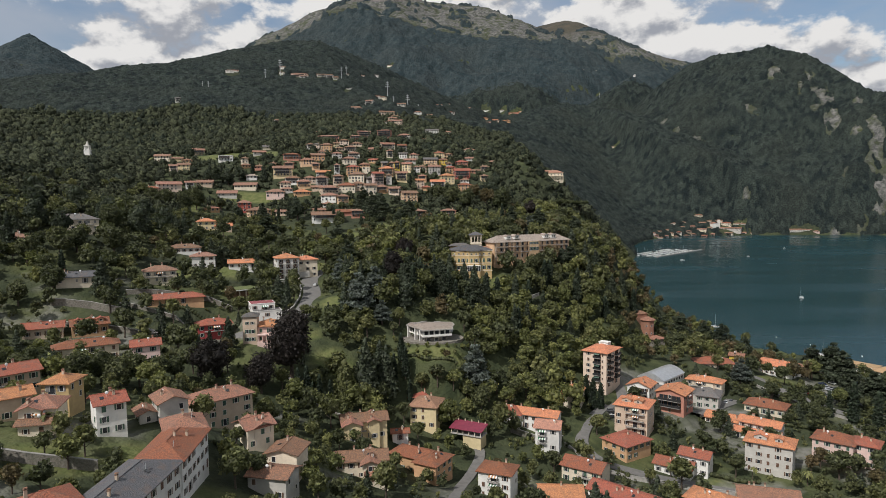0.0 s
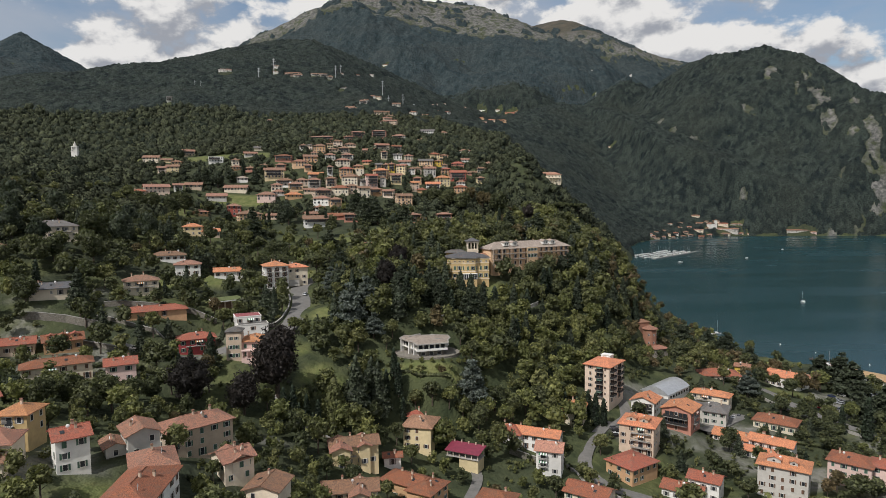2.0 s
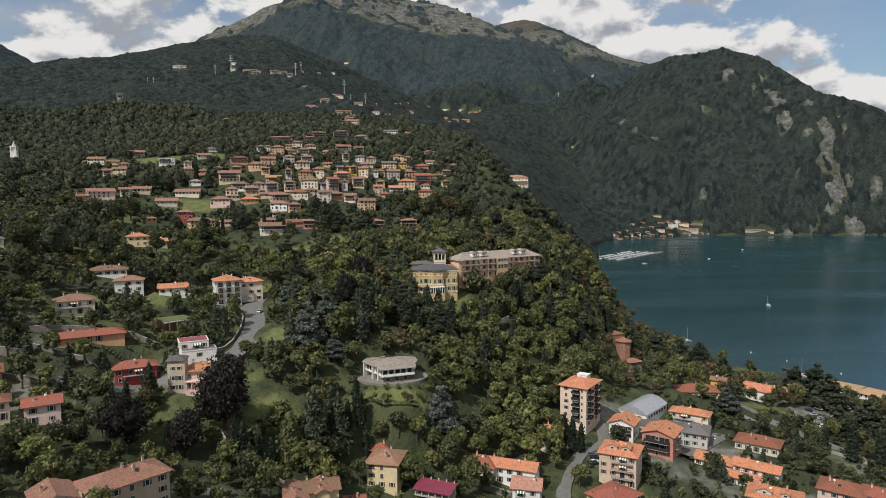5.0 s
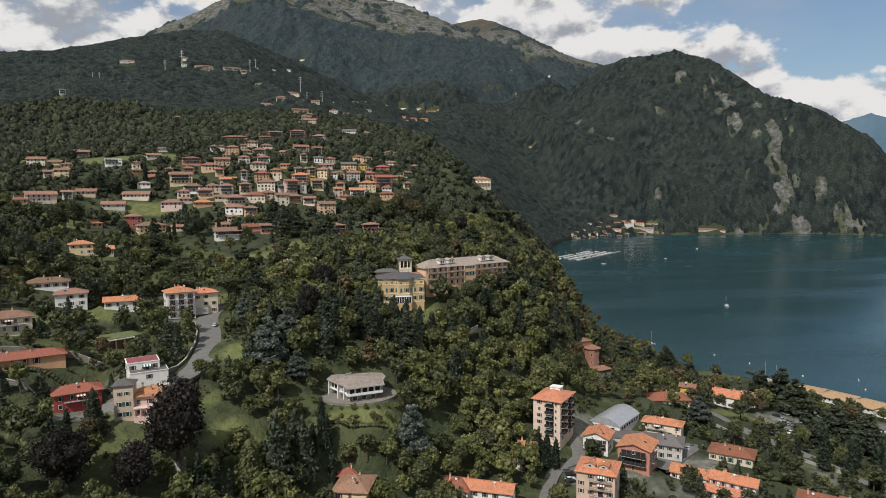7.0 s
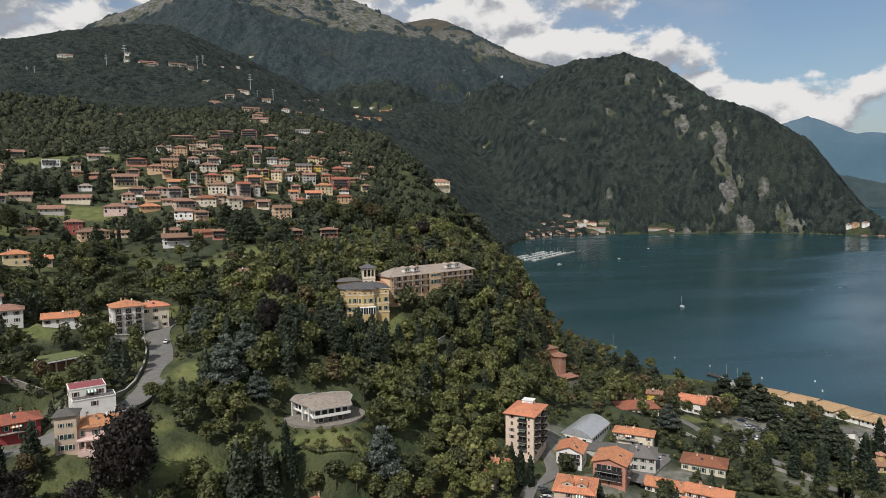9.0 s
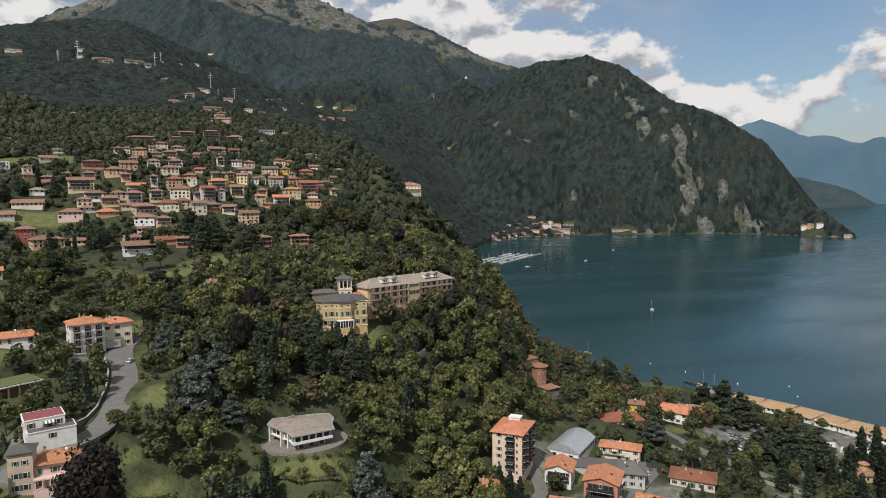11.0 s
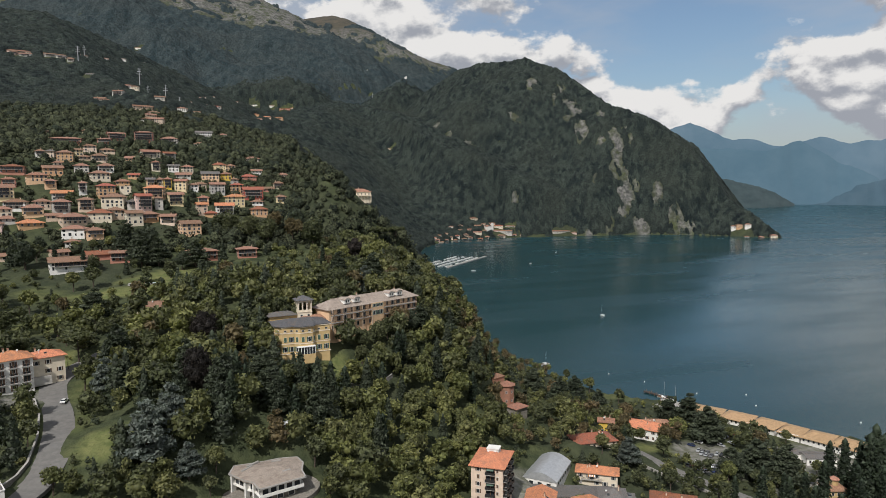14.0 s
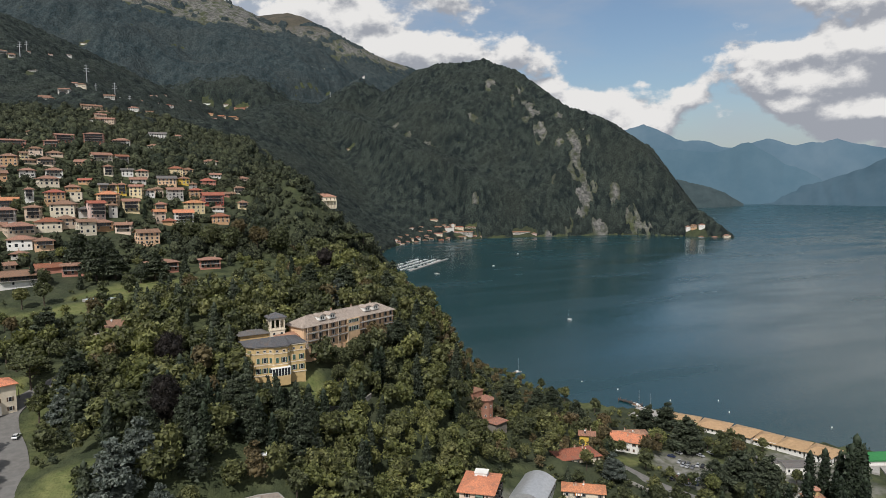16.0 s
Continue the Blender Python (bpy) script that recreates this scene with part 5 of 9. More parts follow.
home(-81, 692, 144.7, 8.3, 6.5, 2, -1, "flat", "cream", "pale", near=False, where_="in the hillside village", storey=2.7)
home(-64, 720, 151.0, 6.5, 6.5, 2, 4, "gable", "apricot", "grey", near=False, where_="in the hillside village", storey=2.7)
home(-56, 725, 151.1, 5.5, 6.5, 2, -9, "hip", "cream", "brown", near=False, where_="in the hillside village", storey=2.7)
home(-50, 720, 148.6, 6.5, 6.5, 3, 1, "hip", "bright", "old", near=False, where_="in the hillside village", storey=2.7)
home(-39, 720, 146.9, 9.9, 7.2, 3, -13, "gable", "yellow", "old", near=False, where_="in the hillside village", storey=2.7)
home(-29, 725, 146.4, 6.6, 6.5, 2, 11, "hip", "white", "brown", near=False, where_="in the hillside village", storey=2.7)
home(-59, 692, 140.7, 14.8, 10.7, 3, -10, "hip", "apricot", "orange", near=False, where_="in the hillside village", storey=2.7)
home(-9, 731, 144.0, 12.5, 9.0, 3, 9, "gable", "grey", "brown", near=False, where_="in the hillside village", storey=2.7)
home(22, 727, 139.0, 17.1, 12.0, 3, 5, "gable", "red", "red", near=False, where_="in the hillside village", storey=2.7)
home(39, 757, 145.5, 10.7, 7.7, 1, -2, "gable", "salmon", "brown", near=False, where_="in the hillside village", storey=2.7)
home(51, 775, 148.4, 9.8, 7.1, 2, -4, "hip", "cream", "brown", near=False, where_="in the hillside village", storey=2.7)
home(-121, 652, 130.4, 11.6, 8.4, 3, 4, "hip", "grey", "brown", near=False, where_="in the hillside village", storey=2.7)
home(-105, 655, 131.8, 9.7, 7.0, 3, -4, "hip", "tan", "brown", near=False, where_="in the hillside village", storey=2.7)
home(-87, 666, 133.7, 16.1, 11.6, 3, -8, "hip", "cream", "brown", near=False, where_="in the hillside village", storey=2.7)
home(-66, 660, 131.4, 10.9, 7.9, 4, 20, "gable", "pink", "red", near=False, where_="in the hillside village", storey=2.7)
home(-55, 666, 132.4, 5.8, 6.5, 3, 8, "hip", "grey", "brown", near=False, where_="in the hillside village", storey=2.7)
home(-43, 681, 135.1, 11.4, 8.2, 3, 9, "gable", "yellow", "brown", near=False, where_="in the hillside village", storey=2.7)
home(-21, 690, 135.0, 8.4, 6.5, 2, -5, "hip", "apricot", "old", near=False, where_="in the hillside village", storey=2.7)
home(-23, 664, 126.9, 8.0, 6.5, 3, 14, "gable", "tan", "orange", near=False, where_="in the hillside village", storey=2.7)
home(-16, 661, 125.2, 9.0, 6.5, 1, -3, "hip", "orange", "red", near=False, where_="in the hillside village", storey=2.7)
home(46, 712, 135.2, 8.8, 6.5, 2, -8, "hip", "yellow", "brown", near=False, where_="in the hillside village", storey=2.7)
home(24, 706, 133.6, 9.8, 7.1, 1, 3, "hip", "white", "brown", near=False, where_="in the hillside village", storey=2.7)
home(-73, 664, 132.6, 9.9, 7.2, 2, 10, "hip", "grey", "grey", near=False, where_="in the hillside village", storey=2.7)
home(-94, 641, 124.7, 16.4, 11.8, 2, 1, "hip", "cream", "red", near=False, where_="in the hillside village", storey=2.7)
home(-84, 644, 126.5, 11.5, 8.3, 2, 14, "hip", "tan", "brown", near=False, where_="in the hillside village", storey=2.7)
home(-71, 634, 121.5, 11.4, 8.2, 3, 20, "gable", "cream", "brown", near=False, where_="in the hillside village", storey=2.7)
home(-111, 633, 122.5, 16.1, 11.6, 2, 25, "hip", "tan", "brown", near=False, where_="in the hillside village", storey=2.7)
home(-124, 640, 126.0, 9.4, 6.7, 1, 4, "gable", "tan", "brown", near=False, where_="in the hillside village", storey=2.7)
home(-47, 638, 121.2, 10.5, 7.6, 2, -12, "gable", "peach", "brown", near=False, where_="in the hillside village", storey=2.7)
home(-32, 618, 113.5, 14.0, 10.1, 3, 18, "gable", "apricot", "brown", near=False, where_="in the hillside village", storey=2.7)
home(-106, 609, 114.8, 14.4, 10.4, 2, -6, "hip", "white", "brown", near=False, where_="in the hillside village", storey=2.7)
home(-93, 603, 113.8, 10.6, 7.6, 2, 11, "hip", "apricot", "brown", near=False, where_="in the hillside village", storey=2.7)
home(-105, 591, 109.7, 7.6, 6.5, 1, -4, "hip", "grey", "brown", near=False, where_="in the hillside village", storey=2.7)
home(-73, 560, 100.9, 11.5, 8.2, 2, 2, "gable", "salmon", "brown", near=False, where_="in the hillside village", balcony=0.94, pitch=0.25, storey=2.7)
home(-99, 548, 97.9, 23.6, 12.0, 2, 15, "gable", "white", "brown", near=False, where_="in the hillside village", storey=2.7)
home(-87, 567, 102.6, 13.3, 9.6, 1, 12, "gable", "salmon", "red", near=False, where_="in the hillside village", storey=2.7)
home(-24, 560, 100.2, 17.7, 12.0, 2, 10, "hip", "salmon", "brown", near=False, where_="in the hillside village", balcony=0.94, pitch=0.25, storey=2.7)
home(5, 563, 100.3, 12.7, 9.1, 2, 2, "hip", "salmon", "brown", near=False, where_="in the hillside village", balcony=0.94, pitch=0.25, storey=2.7)
home(-315, 734, 161.5, 16.1, 11.6, 2, 7, "gable", "cream", "brown", near=False, where_="in the hillside village", storey=2.7)
home(-298, 733, 161.5, 10.7, 7.7, 1, 13, "gable", "yellow", "brown", near=False, where_="in the hillside village", storey=2.7)
home(-283, 722, 158.7, 10.5, 7.5, 1, 14, "hip", "apricot", "old", near=False, where_="in the hillside village", storey=2.7)
home(-276, 667, 146.9, 7.5, 6.5, 2, 16, "gable", "peach", "brown", near=False, where_="in the hillside village", storey=2.7)
home(-270, 680, 148.7, 11.8, 8.5, 2, 11, "gable", "yellow", "brown", near=False, where_="in the hillside village", storey=2.7)
home(-299, 796, 172.8, 14.2, 10.3, 2, 30, "gable", "tan", "brown", near=False, where_="in the hillside village", storey=2.7)
home(-242, 728, 161.0, 15.1, 10.9, 2, 11, "flat", "white", "grey", near=False, where_="in the hillside village", storey=2.7)
home(-215, 707, 156.7, 7.1, 6.5, 2, 25, "hip", "cream", "brown", near=False, where_="in the hillside village", storey=2.7)
home(-211, 697, 151.5, 9.1, 6.6, 1, 31, "hip", "orange", "brown", near=False, where_="in the hillside village", storey=2.7)
home(-211, 750, 168.8, 13.5, 9.7, 1, 22, "gable", "grey", "brown", near=False, where_="in the hillside village", storey=2.7)
home(-215, 801, 179.2, 10.9, 7.8, 1, 14, "gable", "cream", "grey", near=False, where_="in the hillside village", storey=2.7)
home(-169, 732, 161.9, 17.7, 12.0, 2, 4, "hip", "salmon", "red", near=False, where_="in the hillside village", balcony=0.94, pitch=0.25, storey=2.7)
home(-162, 801, 179.1, 8.5, 6.5, 2, 16, "hip", "white", "brown", near=False, where_="in the hillside village", storey=2.7)
home(-139, 747, 166.2, 6.7, 6.5, 2, 16, "hip", "cream", "brown", near=False, where_="in the hillside village", storey=2.7)
home(-167, 679, 141.3, 19.3, 12.0, 3, 16, "gable", "yellow", "brown", near=False, where_="in the hillside village", storey=2.7)
home(-148, 711, 154.3, 15.0, 10.8, 2, 17, "hip", "apricot", "old", near=False, where_="in the hillside village", storey=2.7)
home(-183, 701, 153.1, 7.1, 6.5, 1, 12, "hip", "yellow", "brown", near=False, where_="in the hillside village", storey=2.7)
home(-195, 693, 149.7, 10.2, 7.3, 1, 2, "hip", "salmon", "brown", near=False, where_="in the hillside village", storey=2.7)
home(-157, 647, 128.3, 10.4, 7.5, 2, 18, "hip", "cream", "brown", near=False, where_="in the hillside village", storey=2.7)
home(-139, 650, 129.1, 13.5, 9.7, 2, 10, "hip", "apricot", "brown", near=False, where_="in the hillside village", storey=2.7)
home(-137, 630, 121.4, 14.9, 10.7, 1, 21, "hip", "orange", "orange", near=False, where_="in the hillside village", storey=2.7)
home(-153, 638, 124.4, 11.2, 8.1, 1, 14, "hip", "grey", "brown", near=False, where_="in the hillside village", storey=2.7)
home(-161, 625, 118.9, 16.6, 11.9, 2, 8, "hip", "pink", "brown", near=False, where_="in the hillside village", storey=2.7)
home(-196, 647, 128.7, 21.0, 12.0, 1, 6, "gable", "cream", "brown", near=False, where_="in the hillside village", storey=2.7)
home(-196, 668, 138.8, 10.7, 7.7, 1, 10, "hip", "white", "pale", near=False, where_="in the hillside village", storey=2.7)
home(-254, 601, 126.3, 20.7, 12.0, 2, 32, "gable", "peach", "brown", near=False, where_="in the hillside village", storey=2.7)
home(-241, 618, 128.3, 7.7, 6.5, 2, 23, "gable", "white", "brown", near=False, where_="in the hillside village", storey=2.7)
home(-233, 636, 131.5, 14.7, 10.6, 1, 13, "gable", "tan", "brown", near=False, where_="in the hillside village", storey=2.7)
home(-262, 585, 125.2, 11.4, 8.2, 1, 22, "hip", "tan", "red", near=False, where_="in the hillside village", storey=2.7)
home(-206, 620, 120.5, 17.1, 12.0, 1, 15, "gable", "grey", "brown", near=False, where_="in the hillside village", storey=2.7)
home(-177, 577, 106.1, 11.5, 8.3, 3, 19, "hip", "red", "brown", near=False, where_="in the hillside village", storey=2.7)
home(-161, 566, 102.1, 19.0, 12.0, 2, 29, "hip", "apricot", "brown", near=False, where_="in the hillside village", storey=2.7)
home(-142, 571, 103.2, 9.8, 7.0, 1, 4, "gable", "tan", "brown", near=False, where_="in the hillside village", storey=2.7)
home(-202, 565, 107.0, 11.2, 8.0, 1, 33, "hip", "orange", "old", near=False, where_="in the hillside village", storey=2.7)
home(-110, 573, 104.3, 9.9, 7.1, 1, 26, "gable", "tan", "brown", near=False, where_="in the hillside village", storey=2.7)
home(-61, 646, 123.1, 11.6, 8.7, 2, 16, "hip", "orange", "brown", near=False, where_="in the hillside village", storey=2.7)
home(-54, 869, 182.2, 11.5, 8.6, 2, 17, "gable", "grey", "red", near=False, where_="in the hillside village", storey=2.7)
home(23, 675, 124.8, 13.5, 10, 2, -1, "hip", "orange", "red", near=False, where_="in the hillside village", storey=2.7)
home(-86, 828, 177.2, 13.3, 10.0, 1, -4, "gable", "apricot", "brown", near=False, where_="in the hillside village", storey=2.7)
home(-127, 808, 177.2, 10.4, 7.8, 1, 19, "hip", "tan", "brown", near=False, where_="in the hillside village", storey=2.7)
home(-125, 682, 139.5, 14.0, 10, 2, 4, "gable", "grey", "orange", near=False, where_="in the hillside village", storey=2.7)
home(5, 703, 132.9, 14.9, 10, 3, 11, "hip", "yellow", "orange", near=False, where_="in the hillside village", storey=2.7)
home(-5, 674, 125.6, 14.0, 10, 3, 2, "gable", "white", "orange", near=False, where_="in the hillside village", storey=2.7)
home(-166, 705, 150.9, 9.9, 7.4, 2, 10, "hip", "salmon", "old", near=False, where_="in the hillside village", storey=2.7)
home(8, 845, 168.3, 10.5, 7.9, 2, -3, "hip", "apricot", "old", near=False, where_="in the hillside village", storey=2.7)
home(-35, 798, 165.2, 9.9, 7.5, 2, 16, "hip", "cream", "old", near=False, where_="in the hillside village", storey=2.7)
home(-153, 665, 133.2, 14.3, 10, 2, -1, "hip", "white", "old", near=False, where_="in the hillside village", storey=2.7)
home(-114, 809, 175.8, 13.5, 10, 2, 0, "hip", "peach", "brown", near=False, where_="in the hillside village", storey=2.7)
home(9, 745, 143.8, 10.3, 7.7, 3, 8, "hip", "orange", "red", near=False, where_="in the hillside village", storey=2.7)
home(-23, 741, 147.5, 10.0, 7.5, 2, -4, "hip", "peach", "brown", near=False, where_="in the hillside village", storey=2.7)
home(-86, 721, 152.1, 11.4, 8.5, 1, 4, "hip", "orange", "old", near=False, where_="in the hillside village", storey=2.7)
home(-136, 665, 133.4, 11.1, 8.3, 2, 16, "hip", "peach", "brown", near=False, where_="in the hillside village", storey=2.7)
home(-127, 844, 184.7, 11.4, 8.6, 3, 14, "hip", "peach", "old", near=False, where_="in the hillside village", storey=2.7)
home(-516, 1600, 428.3, 18.6, 12.0, 2, 18, "hip", "white", "pale", near=False, where_="above the village", storey=2.7)
home(-409, 1684, 439.3, 11.9, 8.6, 2, 4, "hip", "white", "brown", near=False, where_="above the village", storey=2.7)
home(-367, 1696, 436.6, 41.9, 12.0, 2, 10, "hip", "cream", "old", near=False, where_="above the village", storey=3.0)
home(-301, 1704, 437.9, 36.9, 12.0, 1, 17, "gable", "white", "brown", near=False, where_="above the village", storey=3.0)
home(-270, 1678, 425.6, 12.0, 8.7, 2, 10, "hip", "white", "brown", near=False, where_="above the village", storey=2.7)
home(-225, 2096, 510.5, 46.5, 12.0, 1, 17, "gable", "white", "pale", near=False, where_="above the village", storey=3.0)
home(-155, 1632, 364.9, 35.8, 12.0, 2, -7, "hip", "cream", "brown", near=False, where_="above the village", storey=3.0)
home(-153, 1448, 326.9, 12.6, 9.1, 2, -9, "hip", "white", "brown", near=False, where_="above the village", storey=2.7)
home(-172, 1345, 298.9, 18.0, 12.0, 2, 7, "hip", "grey", "brown", near=False, where_="above the village", storey=2.7)
home(-106, 1261, 279.1, 29.1, 12.0, 2, 17, "gable", "tan", "old", near=False, where_="above the village", storey=2.7)
home(-81, 1168, 252.6, 19.3, 12.0, 1, 6, "hip", "grey", "brown", near=False, where_="above the village", storey=2.7)
home(-94, 1816, 369.8, 25.4, 12.0, 1, 2, "flat", "white", "pale", near=False, where_="above the village", storey=2.7)
home(-47, 1298, 283.1, 15.5, 11.1, 2, 2, "hip", "white", "brown", near=False, where_="above the village", storey=2.7)
home(29, 2128, 392.8, 27.0, 12.0, 2, 4, "hip", "white", "brown", near=False, where_="above the village", storey=2.7)
home(13, 2238, 438.0, 32.1, 12.0, 1, 1, "hip", "grey", "brown", near=False, where_="above the village", storey=3.0)
home(-7, 2085, 395.7, 19.4, 12.0, 1, 14, "hip", "white", "brown", near=False, where_="above the village", storey=2.7)
home(201, 2890, 503.3, 42.6, 12.0, 1, -16, "flat", "white", "pale", near=False, where_="above the village", storey=3.0)
home(272, 2879, 502.4, 32.8, 12.0, 1, 10, "hip", "white", "brown", near=False, where_="above the village", storey=3.0)
home(147, 2298, 396.2, 33.4, 12.0, 1, -4, "hip", "orange", "orange", near=False, where_="above the village", storey=3.0)
home(185, 2320, 389.3, 37.8, 12.0, 2, -9, "hip", "tan", "orange", near=False, where_="above the village", storey=3.0)
home(229, 2366, 392.9, 38.7, 12.0, 2, -17, "hip", "orange", "orange", near=False, where_="above the village", storey=3.0)
home(315, 2849, 486.8, 42.2, 12.0, 1, -16, "gable", "salmon", "red", near=False, where_="above the village", storey=3.0)
home(-305, 1207, 259.0, 11.9, 8.5, 2, 27, "hip", "white", "brown", near=False, where_="above the village", storey=2.7)
home(-509, 1616, 433.4, 17.8, 12, 1, 17, "gable", "white", "brown", near=False, where_="high on the mountain slope")
home(-419, 1734, 462.8, 12.5, 9.4, 2, 1, "gable", "white", "brown", near=False, where_="high on the mountain slope")
home(-373, 1674, 430.4, 18, 12, 2, 38, "gable", "pink", "brown", near=False, where_="high on the mountain slope")
home(-349, 1669, 426.4, 20.9, 12, 2, -8, "gable", "white", "brown", near=False, where_="high on the mountain slope")
home(-311, 1696, 434.1, 21.1, 12, 2, 12, "gable", "white", "brown", near=False, where_="high on the mountain slope")
home(-288, 1690, 429.8, 18, 12, 2, 24, "gable", "white", "grey", near=False, where_="high on the mountain slope")
home(-267, 1662, 420.5, 11.8, 8.9, 2, 4, "gable", "white", "brown", near=False, where_="high on the mountain slope")
home(-256, 1756, 446.1, 14, 10.5, 2, 34, "gable", "white", "brown", near=False, where_="high on the mountain slope")
home(-237, 1950, 480.7, 17.2, 12, 1, 6, "gable", "white", "brown", near=False, where_="high on the mountain slope")
home(-217, 2114, 510.9, 22.3, 12, 1, -8, "gable", "white", "grey", near=False, where_="high on the mountain slope")
home(-171, 2228, 526.2, 17.6, 12, 1, 0, "gable", "white", "grey", near=False, where_="high on the mountain slope")
home(-154, 1404, 318.6, 17.3, 12, 3, -18, "gable", "white", "brown", near=False, where_="high on the mountain slope")
home(-161, 1607, 362.8, 19.8, 12, 2, 2, "gable", "white", "brown", near=False, where_="high on the mountain slope")
home(-177, 1349, 300.5, 16.7, 12, 2, -6, "gable", "grey", "brown", near=False, where_="high on the mountain slope")
home(-90, 1189, 260.7, 14.6, 11, 1, 22, "gable", "tan", "brown", near=False, where_="high on the mountain slope")
home(-86, 1396, 313.1, 17.1, 12, 2, 3, "gable", "grey", "brown", near=False, where_="high on the mountain slope")
home(-77, 1144, 247.2, 15, 11.2, 2, -9, "gable", "tan", "brown", near=False, where_="high on the mountain slope")
home(24, 2115, 390.3, 22.2, 12, 2, -14, "gable", "white", "red", near=False, where_="high on the mountain slope")
home(-10, 2145, 418.3, 22.5, 12, 2, -15, "gable", "white", "brown", near=False, where_="high on the mountain slope")
home(157, 2259, 377, 25.8, 12, 1, -18, "gable", "pink", "brown", near=False, where_="high on the mountain slope")
home(337, 2855, 488.6, 25.2, 12, 2, -30, "gable", "white", "orange", near=False, where_="in the mountain hamlet")
home(380, 2688, 452.3, 30.9, 12, 2, -5, "gable", "white", "orange", near=False, where_="in the mountain hamlet")
home(290, 2719, 436.3, 19.2, 12, 2, 19, "gable", "white", "orange", near=False, where_="in the mountain hamlet")
home(595, 3078, 607.2, 16.5, 12, 2, -16, "gable", "white", "brown", near=False, where_="in the mountain hamlet")
home(622, 3083, 599.8, 22, 12, 2, 9, "gable", "white", "brown", near=False, where_="in the mountain hamlet")
home(662, 3105, 605.6, 19.5, 12, 2, -4, "gable", "white", "brown", near=False, where_="in the mountain hamlet")
home(695, 3108, 597.9, 16.7, 12, 2, 3, "gable", "white", "brown", near=False, where_="in the mountain hamlet")
home(616, 3093, 625.3, 11.1, 8.3, 4, 1, "hip", "white", "grey", near=False, where_="in the mountain hamlet")
home(-530, 1314, 315.2, 9.9, 7.4, 3, 22, "gable", "white", "grey", near=False, where_="high on the mountain slope")
home(-220, 1580, 380.6, 16.7, 12, 1, -13, "gable", "white", "grey", near=False, where_="high on the mountain slope")
home(-245, 3135, 752.1, 22, 12, 1, -11, "gable", "white", "brown", near=False, where_="in the mountain hamlet")
home(780, 3304, 751.1, 14.9, 11.2, 1, 6, "gable", "white", "grey", near=False, where_="in the mountain hamlet")
home(706, 3290, 754.6, 14.7, 11, 1, 9, "gable", "white", "grey", near=False, where_="in the mountain hamlet")
home(540, 3067, 608.7, 13.6, 10.2, 1, 12, "gable", "white", "grey", near=False, where_="in the mountain hamlet")
home(192, 2908, 509.5, 25.5, 12, 1, -12, "gable", "white", "brown", near=False, where_="in the mountain hamlet")
home(95, 2353, 440.7, 16.5, 12, 1, 6, "gable", "white", "brown", near=False, where_="high on the mountain slope")
home(-46, 1994, 387.2, 17.5, 12, 1, 17, "gable", "white", "brown", near=False, where_="high on the mountain slope")
home(-24, 1303, 280.7, 11.4, 8.6, 1, 8, "gable", "grey", "brown", near=False, where_="high on the mountain slope")
home(658, 2458, 304.7, 31.2, 12, 1, 1, "gable", "cream", "brown", near=False, where_="in the mountain hamlet")
home(606, 1826, 3.2, 11.7, 8.8, 2, -23, "hip", "pink", "old", near=False, where_="in the lakeside village")
home(617, 1821, -3.6, 11.7, 8.8, 2, -34, "gable", "cream", "brown", near=False, where_="in the lakeside village")
home(651, 1873, -1.9, 12.1, 9.1, 2, -15, "hip", "grey", "old", near=False, where_="in the lakeside village")
home(674, 1896, 4.3, 12.3, 9.2, 2, -20, "hip", "cream", "old", near=False, where_="in the lakeside village")
home(638, 1899, 9.9, 12.2, 9.1, 2, -34, "gable", "grey", "brown", near=False, where_="in the lakeside village")
home(674, 1939, 12.2, 12.5, 9.4, 2, -35, "gable", "cream", "old", near=False, where_="in the lakeside village")
home(706, 1927, 5.6, 14.3, 10.7, 2, -7, "hip", "white", "red", near=False, where_="in the lakeside village")
home(737, 1979, 18.6, 12.9, 9.7, 2, -42, "gable", "cream", "old", near=False, where_="in the lakeside village")
home(719, 2008, 28.8, 14.9, 11.2, 2, -33, "hip", "white", "brown", near=False, where_="in the lakeside village")
home(750, 2006, 31.7, 15, 11.2, 2, -31, "hip", "cream", "brown", near=False, where_="in the lakeside village")
home(742, 1944, 7.6, 14.5, 10.9, 2, -11, "hip", "tan", "brown", near=False, where_="in the lakeside village")
home(751, 1930, -0.9, 14.5, 10.9, 2, -5, "hip", "grey", "brown", near=False, where_="in the lakeside village")
home(804, 2027, 50.0, 24.8, 12, 3, -13, "hip", "cream", "old", near=False, where_="in the lakeside village")
home(784, 1949, 9.5, 25.7, 12, 3, -22, "gable", "cream", "brown", near=False, where_="in the lakeside village")
home(804, 1994, 30.6, 20.7, 12, 2, -23, "gable", "white", "old", near=False, where_="in the lakeside village")
home(817, 1966, 16.6, 14.9, 11.2, 2, -37, "hip", "grey", "brown", near=False, where_="in the lakeside village")
home(869, 1976, 26.6, 28.4, 12, 3, -22, "hip", "cream", "red", near=False, where_="in the lakeside village")
home(873, 1951, 11.8, 60, 12, 3, -39, "gable", "grey", "old", near=False, where_="in the lakeside village")
home(907, 1968, 24.8, 34.2, 12, 3, -34, "hip", "grey", "brown", near=False, where_="in the lakeside village")
home(900, 1938, -1.5, 22.5, 12, 3, -5, "gable", "cream", "old", near=False, where_="in the lakeside village")
home(855, 1938, -1.7, 37.1, 12, 3, -41, "hip", "cream", "brown", near=False, where_="in the lakeside village")
